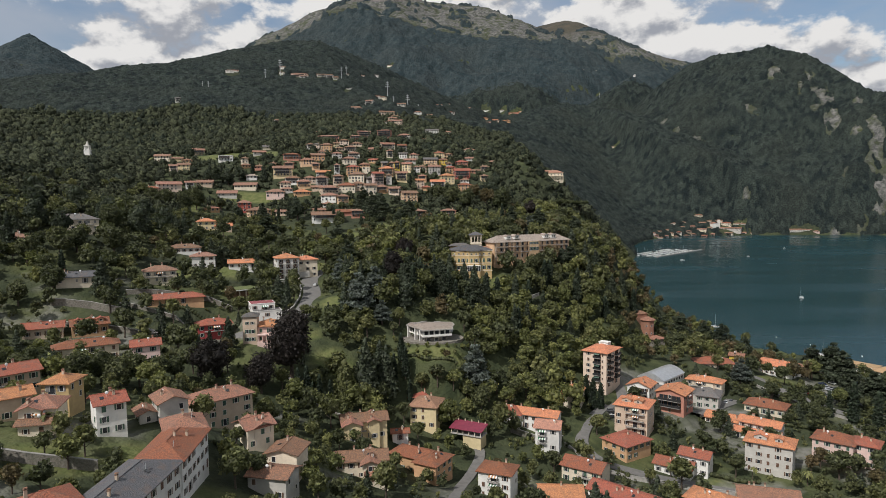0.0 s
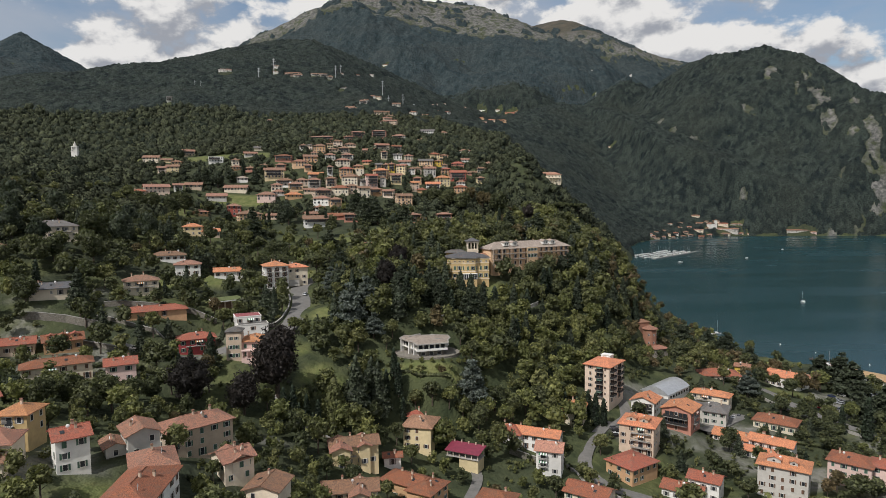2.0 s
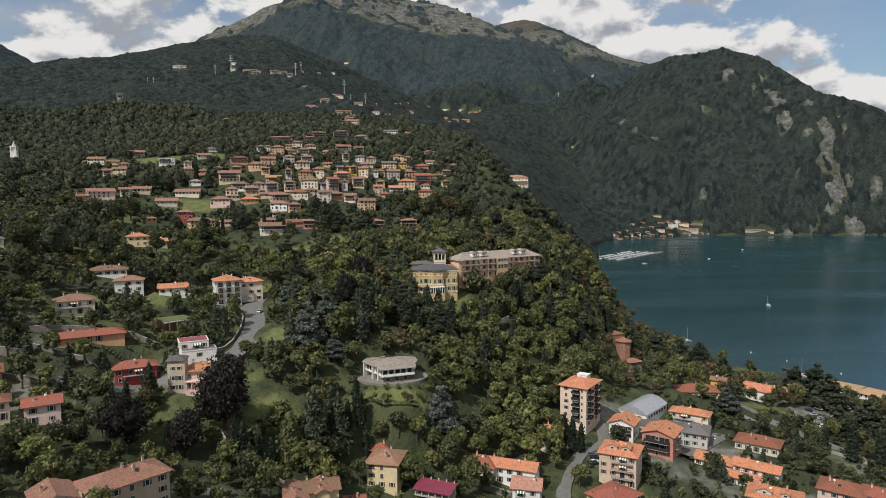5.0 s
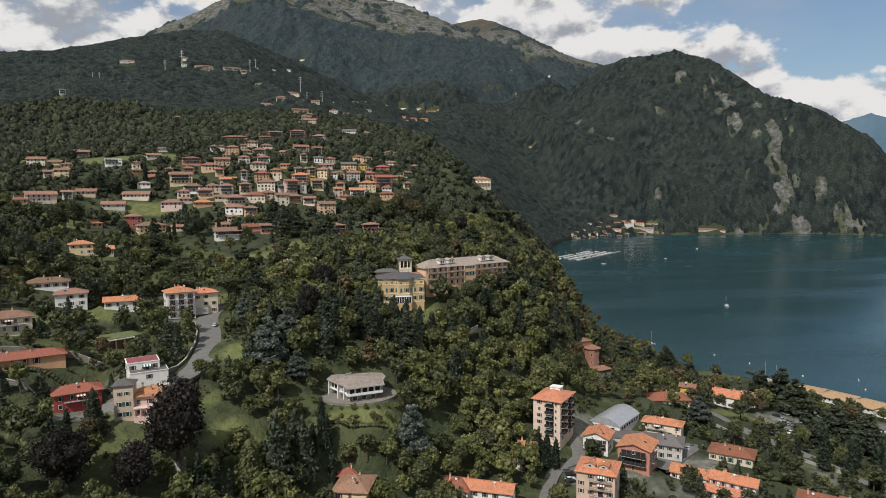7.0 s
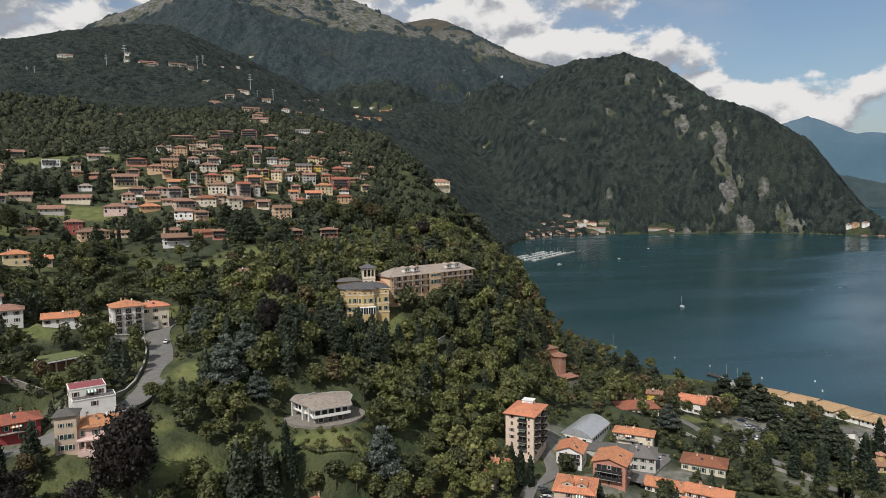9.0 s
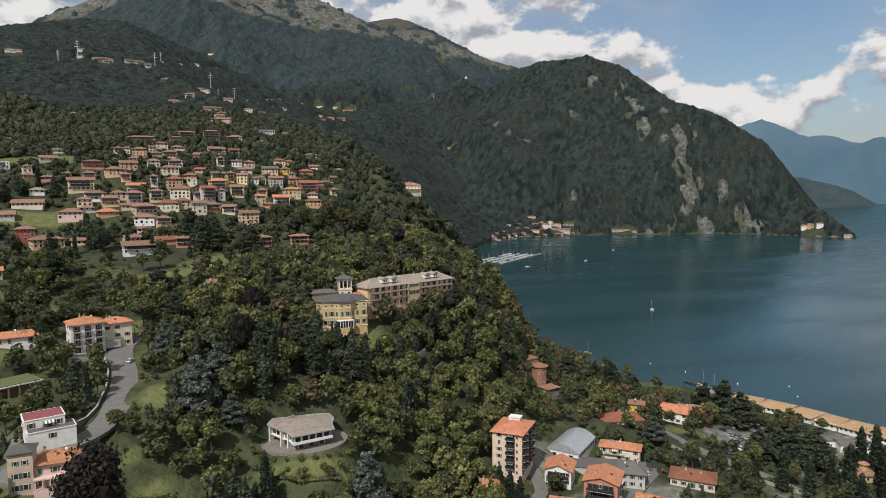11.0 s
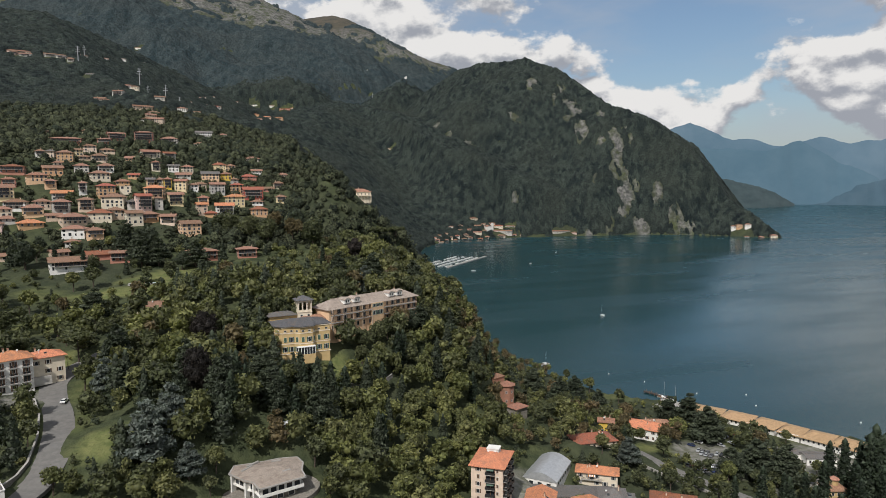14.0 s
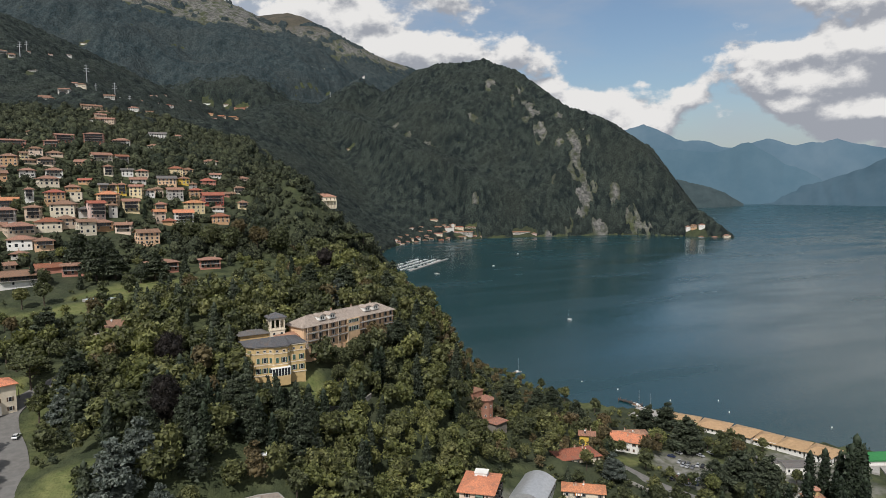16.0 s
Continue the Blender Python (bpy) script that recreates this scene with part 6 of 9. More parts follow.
home(809, 1937, -1.8, 18.4, 12, 2, -34, "gable", "cream", "brown", near=False, where_="in the lakeside village")
home(726, 1918, -3.7, 14.3, 10.7, 2, -4, "hip", "grey", "brown", near=False, where_="in the lakeside village")
home(772, 1899, -4.1, 14.3, 10.7, 2, -29, "gable", "pink", "red", near=False, where_="in the lakeside village")
home(924, 1934, 0.5, 9.4, 7, 2, -43, "hip", "cream", "brown", near=False, where_="in the lakeside village")
home(682, 1882, -3.8, 12.2, 9.1, 2, -1, "hip", "tan", "old", near=False, where_="in the lakeside village")
home(854, 1994, 35.7, 19, 12, 2, -9, "gable", "cream", "brown", near=False, where_="in the lakeside village")
home(825, 1995, 36.4, 13.2, 9.9, 2, -10, "hip", "tan", "old", near=False, where_="in the lakeside village")
home(766, 1977, 20.5, 13, 9.8, 2, -8, "gable", "pink", "old", near=False, where_="in the lakeside village")
home(605, 1847, 7.7, 10.1, 7.6, 2, -1, "hip", "white", "old", near=False, where_="in the lakeside village")
home(851, 1961, 15.7, 15, 11.2, 2, -19, "hip", "pink", "brown", near=False, where_="in the lakeside village")
home(1063, 1915, 7.1, 60, 12, 3, -10, "gable", "grey", "old", near=False, where_="in the lakeside village")
home(1101, 1904, 2.6, 23.2, 12, 3, -30, "hip", "pink", "brown", near=False, where_="in the lakeside village")
home(157, 370, 16.4, 20.7, 12, 1, -8, "hip", "cream", "red", near=True, where_="near the lake shore")
home(182, 394, 10.9, 7.9, 5.9, 2, -36, "gable", "bright", "old", near=True, where_="near the lake shore")
home(221, 404, 0.5, 20.4, 12, 2, -21, "hip", "cream", "rosy", near=True, where_="near the lake shore")
home(245, 414, 1.0, 14.7, 11, 1, -18, "gable", "pink", "red", near=True, where_="near the lake shore")

# ---- landmark buildings ----
def plot(x, y, z, r):
    PLOTS.append((x, y, z, r))


plot(81, 327, 19.5, 14)    # apartment tower
plot(17, 398, 71.5, 16)      # villa
plot(44, 416, 76, 15)
plot(72, 430, 79, 15)
plot(-5.5, 306.5, 48.3, 19)  # polygonal house
plot(-90, 391, 69, 15)       # white corner building
plot(122, 348, 13, 15)       # vaulted hall
plot(136, 425, 21.5, 8)      # brick tower
plot(-107, 341, 65.9, 9)       # grass-roofed garage
plot(-80, 281, 54, 9)        # turreted house
plot(-66, 124, 47, 16)       # long curved block
plot(-67, 153, 47, 14)
plot(125, 745, 137, 24)      # hilltop villa
plot(-454, 833, 160, 10)     # bell tower


def row_of_windows(parent, xs, y, z, size, yaw=0, shutter=None, shut=False):
    for x in xs:
        add_window(parent, x, y, z, yaw, size, shutter, shut)


def build_apartment_tower():
    t = empty("apartment_tower", 81.2, 326.5, 19.5, -38)
    w, d, n, st = 12.6, 17.0, 6, 2.95
    h = n * st + 0.8
    walls = part("wall", wall_mesh(w, d, h, "hip", 0.3, WALLS["peach"]), t)
    roof = part("roof", roof_mesh(w, d, h, "hip", 0.26, (TILES["orange"],), over=1.0), t)
    s = Solid()
    s.box(-2.4, 1.5, h, 2.4, 5.5, h + 2.9)
    s.box(-2.6, 1.3, h + 2.9, 2.6, 5.7, h + 3.1)
    part("lift_house", s.mesh("lift_house", WALLS["white"]), t)
    for x, y in ((-1.6, 0.6), (1.2, 0.8)):
        part("satellite_dish", DISH, roof, pose(x, y, h + 1.9))
    me_front, me_side, recess_shade = closed_balcony_mesh(3.8, 1.4), closed_balcony_mesh(5.2, 1.5), loggia_shade_mesh(3.4)
    for k in range(1, n):
        # flat dark panels put the shade of deep balcony recesses on the wall
        part("recess_shade", recess_shade, walls, pose(1.4, -d / 2 - 0.02, k * st + 0.95))
        for y in (-5.0, 3.6):
            part("recess_shade", recess_shade, walls, pose(w / 2 + 0.02, y, k * st + 0.95, 0, 0, 90))
    for k in range(n):
        z = k * st + 0.8
        add_window(walls, -3.4, -d / 2 - 0.02, z + 0.9, 0, (1.0, 1.45), 0, k % 3 == 1)
        if k:
            part("balcony", me_front, walls, pose(1.4, -d / 2, z + 0.1))
            part("awning_blind", BLIND, walls, pose(1.4, -d / 2 - 0.05, z + 1.9)) if k % 2 else None
        add_window(walls, 4.2, -d / 2 - 0.02, z + 0.9, 0, (0.75, 1.1), 0, True)
        for y in (-5.2, 3.8):
            if k:
                part("balcony", me_side, walls, pose(w / 2, y, z + 0.1, 0, 0, 90))
            if not k:
                add_window(walls, w / 2 + 0.02, y, z + 0.2, 90, (1.1, 2.1), 0)
        add_window(walls, w / 2 + 0.02, -0.6, z + 0.9, 90, (0.75, 1.1))
        for y in (-4, 3):
            add_window(walls, -w / 2 - 0.02, y, z + 0.9, -90, (1.0, 1.45), 0, True)
    tagged(t, "seven-level peach apartment tower with dark balconies and orange roof", "apartment block")


BLIND = None


def blind_mesh():
    s = Solid()
    s.face([(-1.4, 0, 0.6), (1.4, 0, 0.6), (1.4, -1.2, -0.1), (-1.4, -1.2, -0.1)])
    s.face([(-1.4, 0, 0.56), (-1.4, -1.2, -0.14), (1.4, -1.2, -0.14), (1.4, 0, 0.56)])
    return s.mesh("awning_blind", material("green_awning", (0.10, 0.16, 0.12), (0.07, 0.11, 0.09), 0.6, 0.8))


BLIND = blind_mesh()


def hip_over(outline, z0, rise, over, name, mat, ridge=0.0):
    """A hipped roof over any outline, with eaves of the given overhang."""
    n = len(outline)
    cx, cy = sum(p[0] for p in outline) / n, sum(p[1] for p in outline) / n
    e = []
    for x, y in outline:
        d = math.hypot(x - cx, y - cy)
        e.append((cx + (x - cx) * (1 + over / d), cy + (y - cy) * (1 + over / d)))
    s = Solid()
    s.prism(e, z0, z0 + 0.25)
    top = [(cx + max(-ridge, min(ridge, x - cx)), cy, z0 + 0.25 + rise) for x, y in e]
    for i in range(n):
        j = (i + 1) % n
        s.face([(*e[i], z0 + 0.25), (*e[j], z0 + 0.25), top[j], top[i]] if top[i] != top[j] else [(*e[i], z0 + 0.25), (*e[j], z0 + 0.25), top[j]])
    return s.mesh(name, mat)


def build_villa():
    """The yellow lakeside villa: canted front block, belvedere tower, link and long dormered wing."""
    t = empty("villa", 17, 398, 71.5, 6)
    # front block with a canted bay to the south
    out = [(-12, -2.5), (-9.5, -6.5), (-4, -7), (-2.2, -9.2), (3.6, -9.4), (5.4, -7.4), (12, -7.6), (12.2, 8), (-12, 8)]
    s = Solid()
    s.prism(out, -5, 12.6)
    block = part("wall", s.mesh("wall", WALLS["ochre"]), t)
    for z, k in ((0.0, 0.35), (4.6, 0.22), (9.4, 0.22), (12.1, 0.5)):
        s = Solid()
        s.prism([(x * (1 + k / 12), y * (1 + k / 11)) for x, y in out], z, z + 0.35)
        part("cornice", s.mesh("cornice", WALLS["cream"]), block)
    part("roof", hip_over(out, 12.5, 3.0, 1.0, "roof", TILES["slate"], 4.5), t)
    sides = list(zip(out, out[1:] + out[:1]))
    for (x0, y0), (x1, y1) in sides[:7] + sides[8:]:
        yaw, run = math.degrees(math.atan2(y1 - y0, x1 - x0)), math.hypot(x1 - x0, y1 - y0)
        cols = max(1, int(run / 2.6))
        for lev, (z, size) in enumerate(((1.2, (1.1, 2.1)), (5.6, (1.1, 2.1)), (10.2, (0.9, 0.7)))):
            for c in range(cols):
                u = (c + 0.5) / cols
                a = radians(yaw)
                add_window(block, x0 + (x1 - x0) * u + 0.03 * math.sin(a), y0 + (y1 - y0) * u - 0.03 * math.cos(a), z, yaw, size, 1 if lev < 2 else None, lev == 1 and c % 2 == 0)
    # glazed veranda at the bay's foot
    s = Solid()
    s.box(-3.4, -10.9, -4, 4.4, -9.0, 0.2)
    part("veranda_base", s.mesh("veranda_base", WALLS["ochre"]), t)
    s = Solid()
    s.box(-3.6, -11.1, 3.4, 4.6, -9.0, 3.7)
    veranda = part("veranda_roof", s.mesh("veranda_roof", WHITE), t)
    s = Solid()
    s.box(-3.3, -10.82, 0.2, 4.3, -10.76, 3.4)
    part("glazing", s.mesh("glazing", GLASS), veranda)
    s = Solid()
    s.box(-0.1, -10.95, 0.2, 0.1, -10.7, 3.4)
    post = s.mesh("veranda_post", WHITE)
    for k in range(7):
        part("veranda_post", post, veranda, pose(-3.3 + 1.27 * k, 0, 0))
    # belvedere tower
    s = Solid()
    s.box(-3.2, 9.0, -5, 3.4, 15.2, 15.4)
    tower = part("tower", s.mesh("tower", WALLS["cream"]), t)
    for z0, z1 in ((15.4, 15.7), (20.2, 21.0)):
        s = Solid()
        s.box(-3.5, 8.7, z0, 3.7, 15.5, z1)
        part("cornice", s.mesh("cornice", WALLS["cream"]), tower)
    for x0, y0, x1, y1 in ((-3.2, 8.95, 3.4, 9.15), (-3.2, 15.05, 3.4, 15.25), (-3.25, 9.15, -3.05, 15.05), (3.25, 9.15, 3.45, 15.05)):
        s = Solid()
        s.box(x0, y0, 15.7, x1, y1, 16.5)
        part("balustrade", s.mesh("balustrade", WALLS["cream"]), tower)
    pillar = Solid()
    pillar.box(-0.26, -0.26, 15.7, 0.26, 0.26, 20.2)
    pillar.box(-0.36, -0.36, 19.2, 0.36, 0.36, 20.2)
    pillar = pillar.mesh("pillar", WALLS["cream"])
    for x, y in [(u, v) for u in (-2.95, -1.0, 1.1, 3.15) for v in (9.2, 15.0)] + [(u, v) for u in (-2.95, 3.15) for v in (11.1, 13.1)]:
        part("pillar", pillar, tower, pose(x, y, 0))
    tower.matrix_basis = pose(5.2, 1.0, 0)
    part("tower_roof", hip_over([(-3.4, 8.8), (3.6, 8.8), (3.6, 15.4), (-3.4, 15.4)], 21.0, 2.0, 1.1, "tower_roof", TILES["slate"]), tower)
    row_of_windows(tower, (-1.6, 1.8), 8.98, 12.8, (1.0, 1.45))
    # low grey-roofed block behind the tower and link to the wing
    s = Solid()
    s.box(-11, 12, -4, 1.9, 19, 14.4)
    part("rear_block", s.mesh("rear_block", WALLS["ochre"]), t)
    part("rear_roof", roof_mesh(12.9, 7, 14.4, "hip", 0.35, (TILES["grey"],)), t, pose(-4.55, 15.5, 0))
    s = Solid()
    s.box(3.4, 7, -4, 17, 14.5, 12.2)
    link = part("link", s.mesh("link", WALLS["ochre"]), t)
    part("link_roof", roof_mesh(13.6, 7.5, 12.2, "gable", 0.35, (TILES["rosy"],), over=0.4), t, pose(10.2, 10.75, 0))
    for z in (2.0, 6.4, 10.0):
        row_of_windows(link, (6, 9, 12, 15), 6.98, z, (1.0, 1.45), shutter=1)
    # long wing
    L, D, base = 58.0, 12.5, 5.5
    m = pose(40.5, 20.0, base, 0, 0, 20)
    wing = part("wing", wall_mesh(L, D, 11.2, "hip", 0.4, WALLS["apricot"], 9), t, m)
    part("wing_roof", roof_mesh(L, D, 11.2, "hip", 0.55, (TILES["pale"],), over=1.0), t, m)
    cols = 15
    for k in range(cols):
        u = -L / 2 + (k + 0.5) * L / cols
        for z, size in ((1.0, (1.1, 2.1)), (5.0, (1.1, 2.1)), (8.4, (1.1, 2.1))):
            add_window(wing, u, -D / 2 - 0.03, z, 0, size, 0 if z > 2 else None, k % 3 == 0)
    for y in (-3, 0, 3):
        for z in (1.2, 5.2, 9.2):
            add_window(wing, L / 2 + 0.03, y, z, 90, (1.0, 1.45), 0)
    for z in (4.4, 7.9):
        for x0, x1 in ((-L / 2 + 1, -3.5), (4.5, L / 2 - 1)):
            part("balcony", balcony_mesh(x1 - x0, 1.5), wing, pose((x0 + x1) / 2, -D / 2, z))
    s = Solid()
    s.box(0, -D / 2 - 1.5, -3, 0.25, -D / 2 - 1.25, 10.8)
    post = s.mesh("gallery_post", WALLS["tan"])
    for k in range(5):
        part("gallery_post", post, wing, pose(-L / 2 + 1 + k * (L / 2 - 4.5) / 4, 0, 0))
    s = Solid()
    s.box(-3.5, -D / 2 - 1.2, -6, 4.5, -D / 2, 11.0)
    bay = part("projecting_bay", s.mesh("projecting_bay", WALLS["apricot"]), wing)
    row_of_windows(bay, (-1.8, 0.5, 2.8), -D / 2 - 1.23, 9.0, (1.0, 1.45), shutter=1)
    row_of_windows(bay, (-1.8, 0.5, 2.8), -D / 2 - 1.23, 5.0, (1.1, 2.1), shutter=1)
    for x in (-17.5, -11.5, 11.5, 17):
        s = Solid()
        arch = [(1.75 * math.cos(math.pi * k / 8), 1.5 + 1.15 * math.sin(math.pi * k / 8)) for k in range(9)]
        front = [(-1.75, 0)] + [(1.75, 0)] + arch
        s.face([(px, -2.4, pz) for px, pz in front])
        for (x0, z0), (x1, z1) in zip(front[1:], front[2:]):
            s.face([(x0, -2.4, z0), (x0, 2.4, z0), (x1, 2.4, z1), (x1, -2.4, z1)])
        s.face([(-1.75, -2.4, 0), (-1.75, -2.4, 1.5), (-1.75, 2.4, 1.5), (-1.75, 2.4, 0)])
        d_ = part("dormer", s.mesh("dormer", WALLS["white"]), wing, pose(x, -3.3, 12.5))
        s = Solid()
        for (x0, z0), (x1, z1) in zip(arch, arch[1:]):
            s.face([(x0 * 1.16, -2.8, z0 + 0.1), (x1 * 1.16, -2.8, z1 + 0.1), (x1 * 1.16, 2.4, z1 + 0.28), (x0 * 1.16, 2.4, z0 + 0.28)][::-1])
            s.face([(x0 * 1.16, -2.8, z0 - 0.1), (x1 * 1.16, -2.8, z1 - 0.1), (x1 * 1.16, -2.8, z1 + 0.1), (x0 * 1.16, -2.8, z0 + 0.1)][::-1])
        part("dormer_roof", s.mesh("dormer_roof", TILES["pale"]), d_)
        row_of_windows(d_, (-0.6, 0.6), -2.43, 0.55, (0.75, 1.1))
    for x in (-6, 7, 20):
        part("chimney", CHIMNEY, wing, pose(x, 1.5, 14.4))
    tagged(t, "ochre-yellow villa with slate belvedere tower and long dormered wing", "villa")


def build_round_house():
    """A low modern house: a wide flat-pitched pale roof, white bays over a stone-clad ground floor, a curved terrace."""
    t = empty("house", -6.5, 306.5, 48.4, 0)
    roof = [(-11.4, 3.9), (-7.3, -2.8), (-4.9, -5.2), (-3.5, -10.6), (10.6, -6.6), (10.2, -1.2), (11.4, 4.2), (10.2, 9.5), (4.5, 10.5), (-2.8, 9.6), (-9.6, 9.8)]
    cx, cy = 1.0, 1.0
    inner = lambda k: [(cx + (x - cx) * k, cy + (y - cy) * k) for x, y in roof]
    s = Solid()
    n = 26
    s.prism([(1.0 + 15.2 * math.cos(2 * math.pi * i / n), 13.0 * math.sin(2 * math.pi * i / n)) for i in range(n)], -4, 0.2)
    part("terrace", s.mesh("terrace", WALLS["stone"]), t)
    for i in range(n // 2, n):
        a, b = 2 * math.pi * i / n, 2 * math.pi * (i + 1) / n
        s = Solid()
        s.prism([(1 + r * math.cos(q), (r - 2.2) * math.sin(q)) for r, q in ((15.2, a), (15.2, b), (14.8, b), (14.8, a))], 0.2, 0.7)
        part("parapet", s.mesh("parapet", WALLS["stone"]), t)
    low, mid = inner(0.76), inner(0.88)
    s = Solid()
    s.prism(low, 0.2, 2.7)
    lower = part("lower_storey", s.mesh("lower_storey", WALLS["stone"]), t)
    s = Solid()
    s.prism(mid, 2.95, 5.75)
    walls = part("wall", s.mesh("wall", WALLS["white"]), t)
    s = Solid()
    s.prism(inner(0.97), 2.7, 2.95)
    deck = part("balcony", s.mesh("balcony", WALLS["white"]), t)
    rim = inner(0.97)
    for (x0, y0), (x1, y1) in list(zip(rim, rim[1:]))[3:5]:
        d = Vector((x1 - x0, y1 - y0, 0)).normalized() * 0.14
        s = Solid()
        s.prism([(x0, y0), (x1, y1), (x1 - d.y, y1 + d.x), (x0 - d.y, y0 + d.x)], 2.95, 3.75)
        part("balustrade", s.mesh("balustrade", WALLS["white"]), deck)
    part("roof", hip_over(roof, 5.75, 1.3, 0.5, "roof", TILES["pale"], 2.5), t)
    # raised pale edge of the roof, and low light boxes on it
    big = inner(1.045)
    for (x0, y0), (x1, y1) in zip(big, big[1:] + big[:1]):
        d = Vector((x1 - x0, y1 - y0, 0)).normalized() * 0.45
        s = Solid()
        s.prism([(x0, y0), (x1, y1), (x1 - d.y, y1 + d.x), (x0 - d.y, y0 + d.x)], 5.7, 6.12)
        part("roof_edge", s.mesh("roof_edge", CONCRETE), t)
    for x, y, w, turn in ((-6.2, 4.5, 4.4, 42), (-4.2, 7.6, 5.0, 38), (5.6, -1.5, 2.6, 20), (3.2, 7.4, 3.0, 5)):
        s = Solid()
        s.box(-w / 2, -0.35, 0, w / 2, 0.35, 0.75)
        part("light_box", s.mesh("light_box", CONCRETE), t, pose(x, y, 6.15, 0, 0, turn))
    for (x0, y0), (x1, y1) in list(zip(mid, mid[1:]))[:5]:
        yaw, run = math.degrees(math.atan2(y1 - y0, x1 - x0)), math.hypot(x1 - x0, y1 - y0)
        cols = max(1, int(run / 2.3))
        for c in range(cols):
            u = (c + 0.5) / cols
            add_window(walls, x0 + (x1 - x0) * u + 0.03 * math.sin(radians(yaw)), y0 + (y1 - y0) * u - 0.03 * math.cos(radians(yaw)), 3.1, yaw, (1.8, 2.2) if run > 4 else (1.1, 2.1))
    for (x0, y0), (x1, y1) in list(zip(low, low[1:]))[2:5]:
        yaw, run = math.degrees(math.atan2(y1 - y0, x1 - x0)), math.hypot(x1 - x0, y1 - y0)
        for c in range(max(1, int(run / 3.4))):
            u = (c + 0.5) / max(1, int(run / 3.4))
            add_window(lower, x0 + (x1 - x0) * u + 0.03 * math.sin(radians(yaw)), y0 + (y1 - y0) * u - 0.03 * math.cos(radians(yaw)), 0.35, yaw, (1.8, 1.5))
    for x, y in roof[:3]:
        s = Solid()
        s.box(-0.25, -0.9, 0.2, 0.25, 0.9, 5.75)
        part("fin_wall", s.mesh("fin_wall", WALLS["white"]), t, pose(cx + (x - cx) * 0.93, cy + (y - cy) * 0.93, 0, 0, 0, -48))
    tagged(t, "low white polygonal house with wide pale flat-pitched roof on a terrace", "house")


def build_corner_building():
    """The white four-storey building with balconies above the bend of the road."""
    t = empty("house", -92, 389, 69, 24)
    rng = random.Random(5)
    walls = build_block(t, 13, 12, 4, "hip", "white", "orange", True, 0, 0, 3.05, 0.36, rng, (-3, 0, 0))
    build_block(t, 12, 10, 3, "hip", "cream", "orange", True, 0, 0, 3.5, 0.36, rng, (9.2, 2.2, 0))
    me, tall = balcony_mesh(3.2, 1.2), loggia_shade_mesh(2.2)
    for x in (-4.2, 0.0, 4.2):
        # dark panels flat on the wall stand in for shaded recesses
        part("recess_shade", tall, walls, pose(x, -6.03, 0.2))
    for k in (1, 2, 3):
        for x in (-4.2, 0.0, 4.2):
            part("balcony", me, walls, pose(x, -6.0, k * 3.0 + 0.2))
            part("recess_shade", tall, walls, pose(x, -6.03, k * 3.0 + 0.22))
    s = Solid()
    s.box(3.6, -4.2, 0, 10, -2.4, 3.4)
    part("porch", s.mesh("porch", WALLS["grey"]), t)
    tagged(t, "white four-storey corner building with balconies and orange roof by the road", "house")


def build_vaulted_hall():
    t = empty("hall", 120, 350, 13, -46)
    s, n = Solid(), 14
    w, L, h = 7.5, 12, 4.6
    s.box(-w, -L, -3, w, L, h)
    hall = part("wall", s.mesh("wall", WALLS["white"]), t)
    s = Solid()
    arc = [(-w - 0.3 + (2 * w + 0.6) * k / n, h + 3.2 * math.sin(math.pi * k / n)) for k in range(n + 1)]
    for (x0, z0), (x1, z1) in zip(arc, arc[1:]):
        s.face([(x0, -L - 0.3, z0), (x1, -L - 0.3, z1), (x1, L + 0.3, z1), (x0, L + 0.3, z0)])
        s.face([(x0, -L - 0.3, h - 0.3), (x1, -L - 0.3, h - 0.3), (x1, -L - 0.3, z1), (x0, -L - 0.3, z0)])
        s.face([(x1, L + 0.3, h - 0.3), (x0, L + 0.3, h - 0.3), (x0, L + 0.3, z0), (x1, L + 0.3, z1)])
    part("vaulted_roof", s.mesh("vaulted_roof", TIN), t)
    for y in (-9, -6, -3, 0, 3, 6, 9):
        add_window(hall, w + 0.02, y, 2.2, 90, (1.8, 1.5))
    for x in (-4, 0, 4):
        add_window(hall, x, -L - 0.02, 1.8, 0, (1.8, 1.5))
    tagged(t, "white workshop hall with silvery barrel-vaulted sheet roof", "hall")
    t = empty("shed", 121, 330, 12, -26)
    s = Solid()
    s.box(-17, -5, -5, 17, 6, 3.2)
    part("wall", s.mesh("wall", WALLS["grey"]), t)
    s = Solid()
    s.box(-17.3, -5.3, 3.2, 17.3, 6.3, 3.5)
    part("flat_roof", s.mesh("flat_roof", TILES["grey"]), t)
    tagged(t, "low grey flat-roofed shed beside the vaulted hall", "shed")


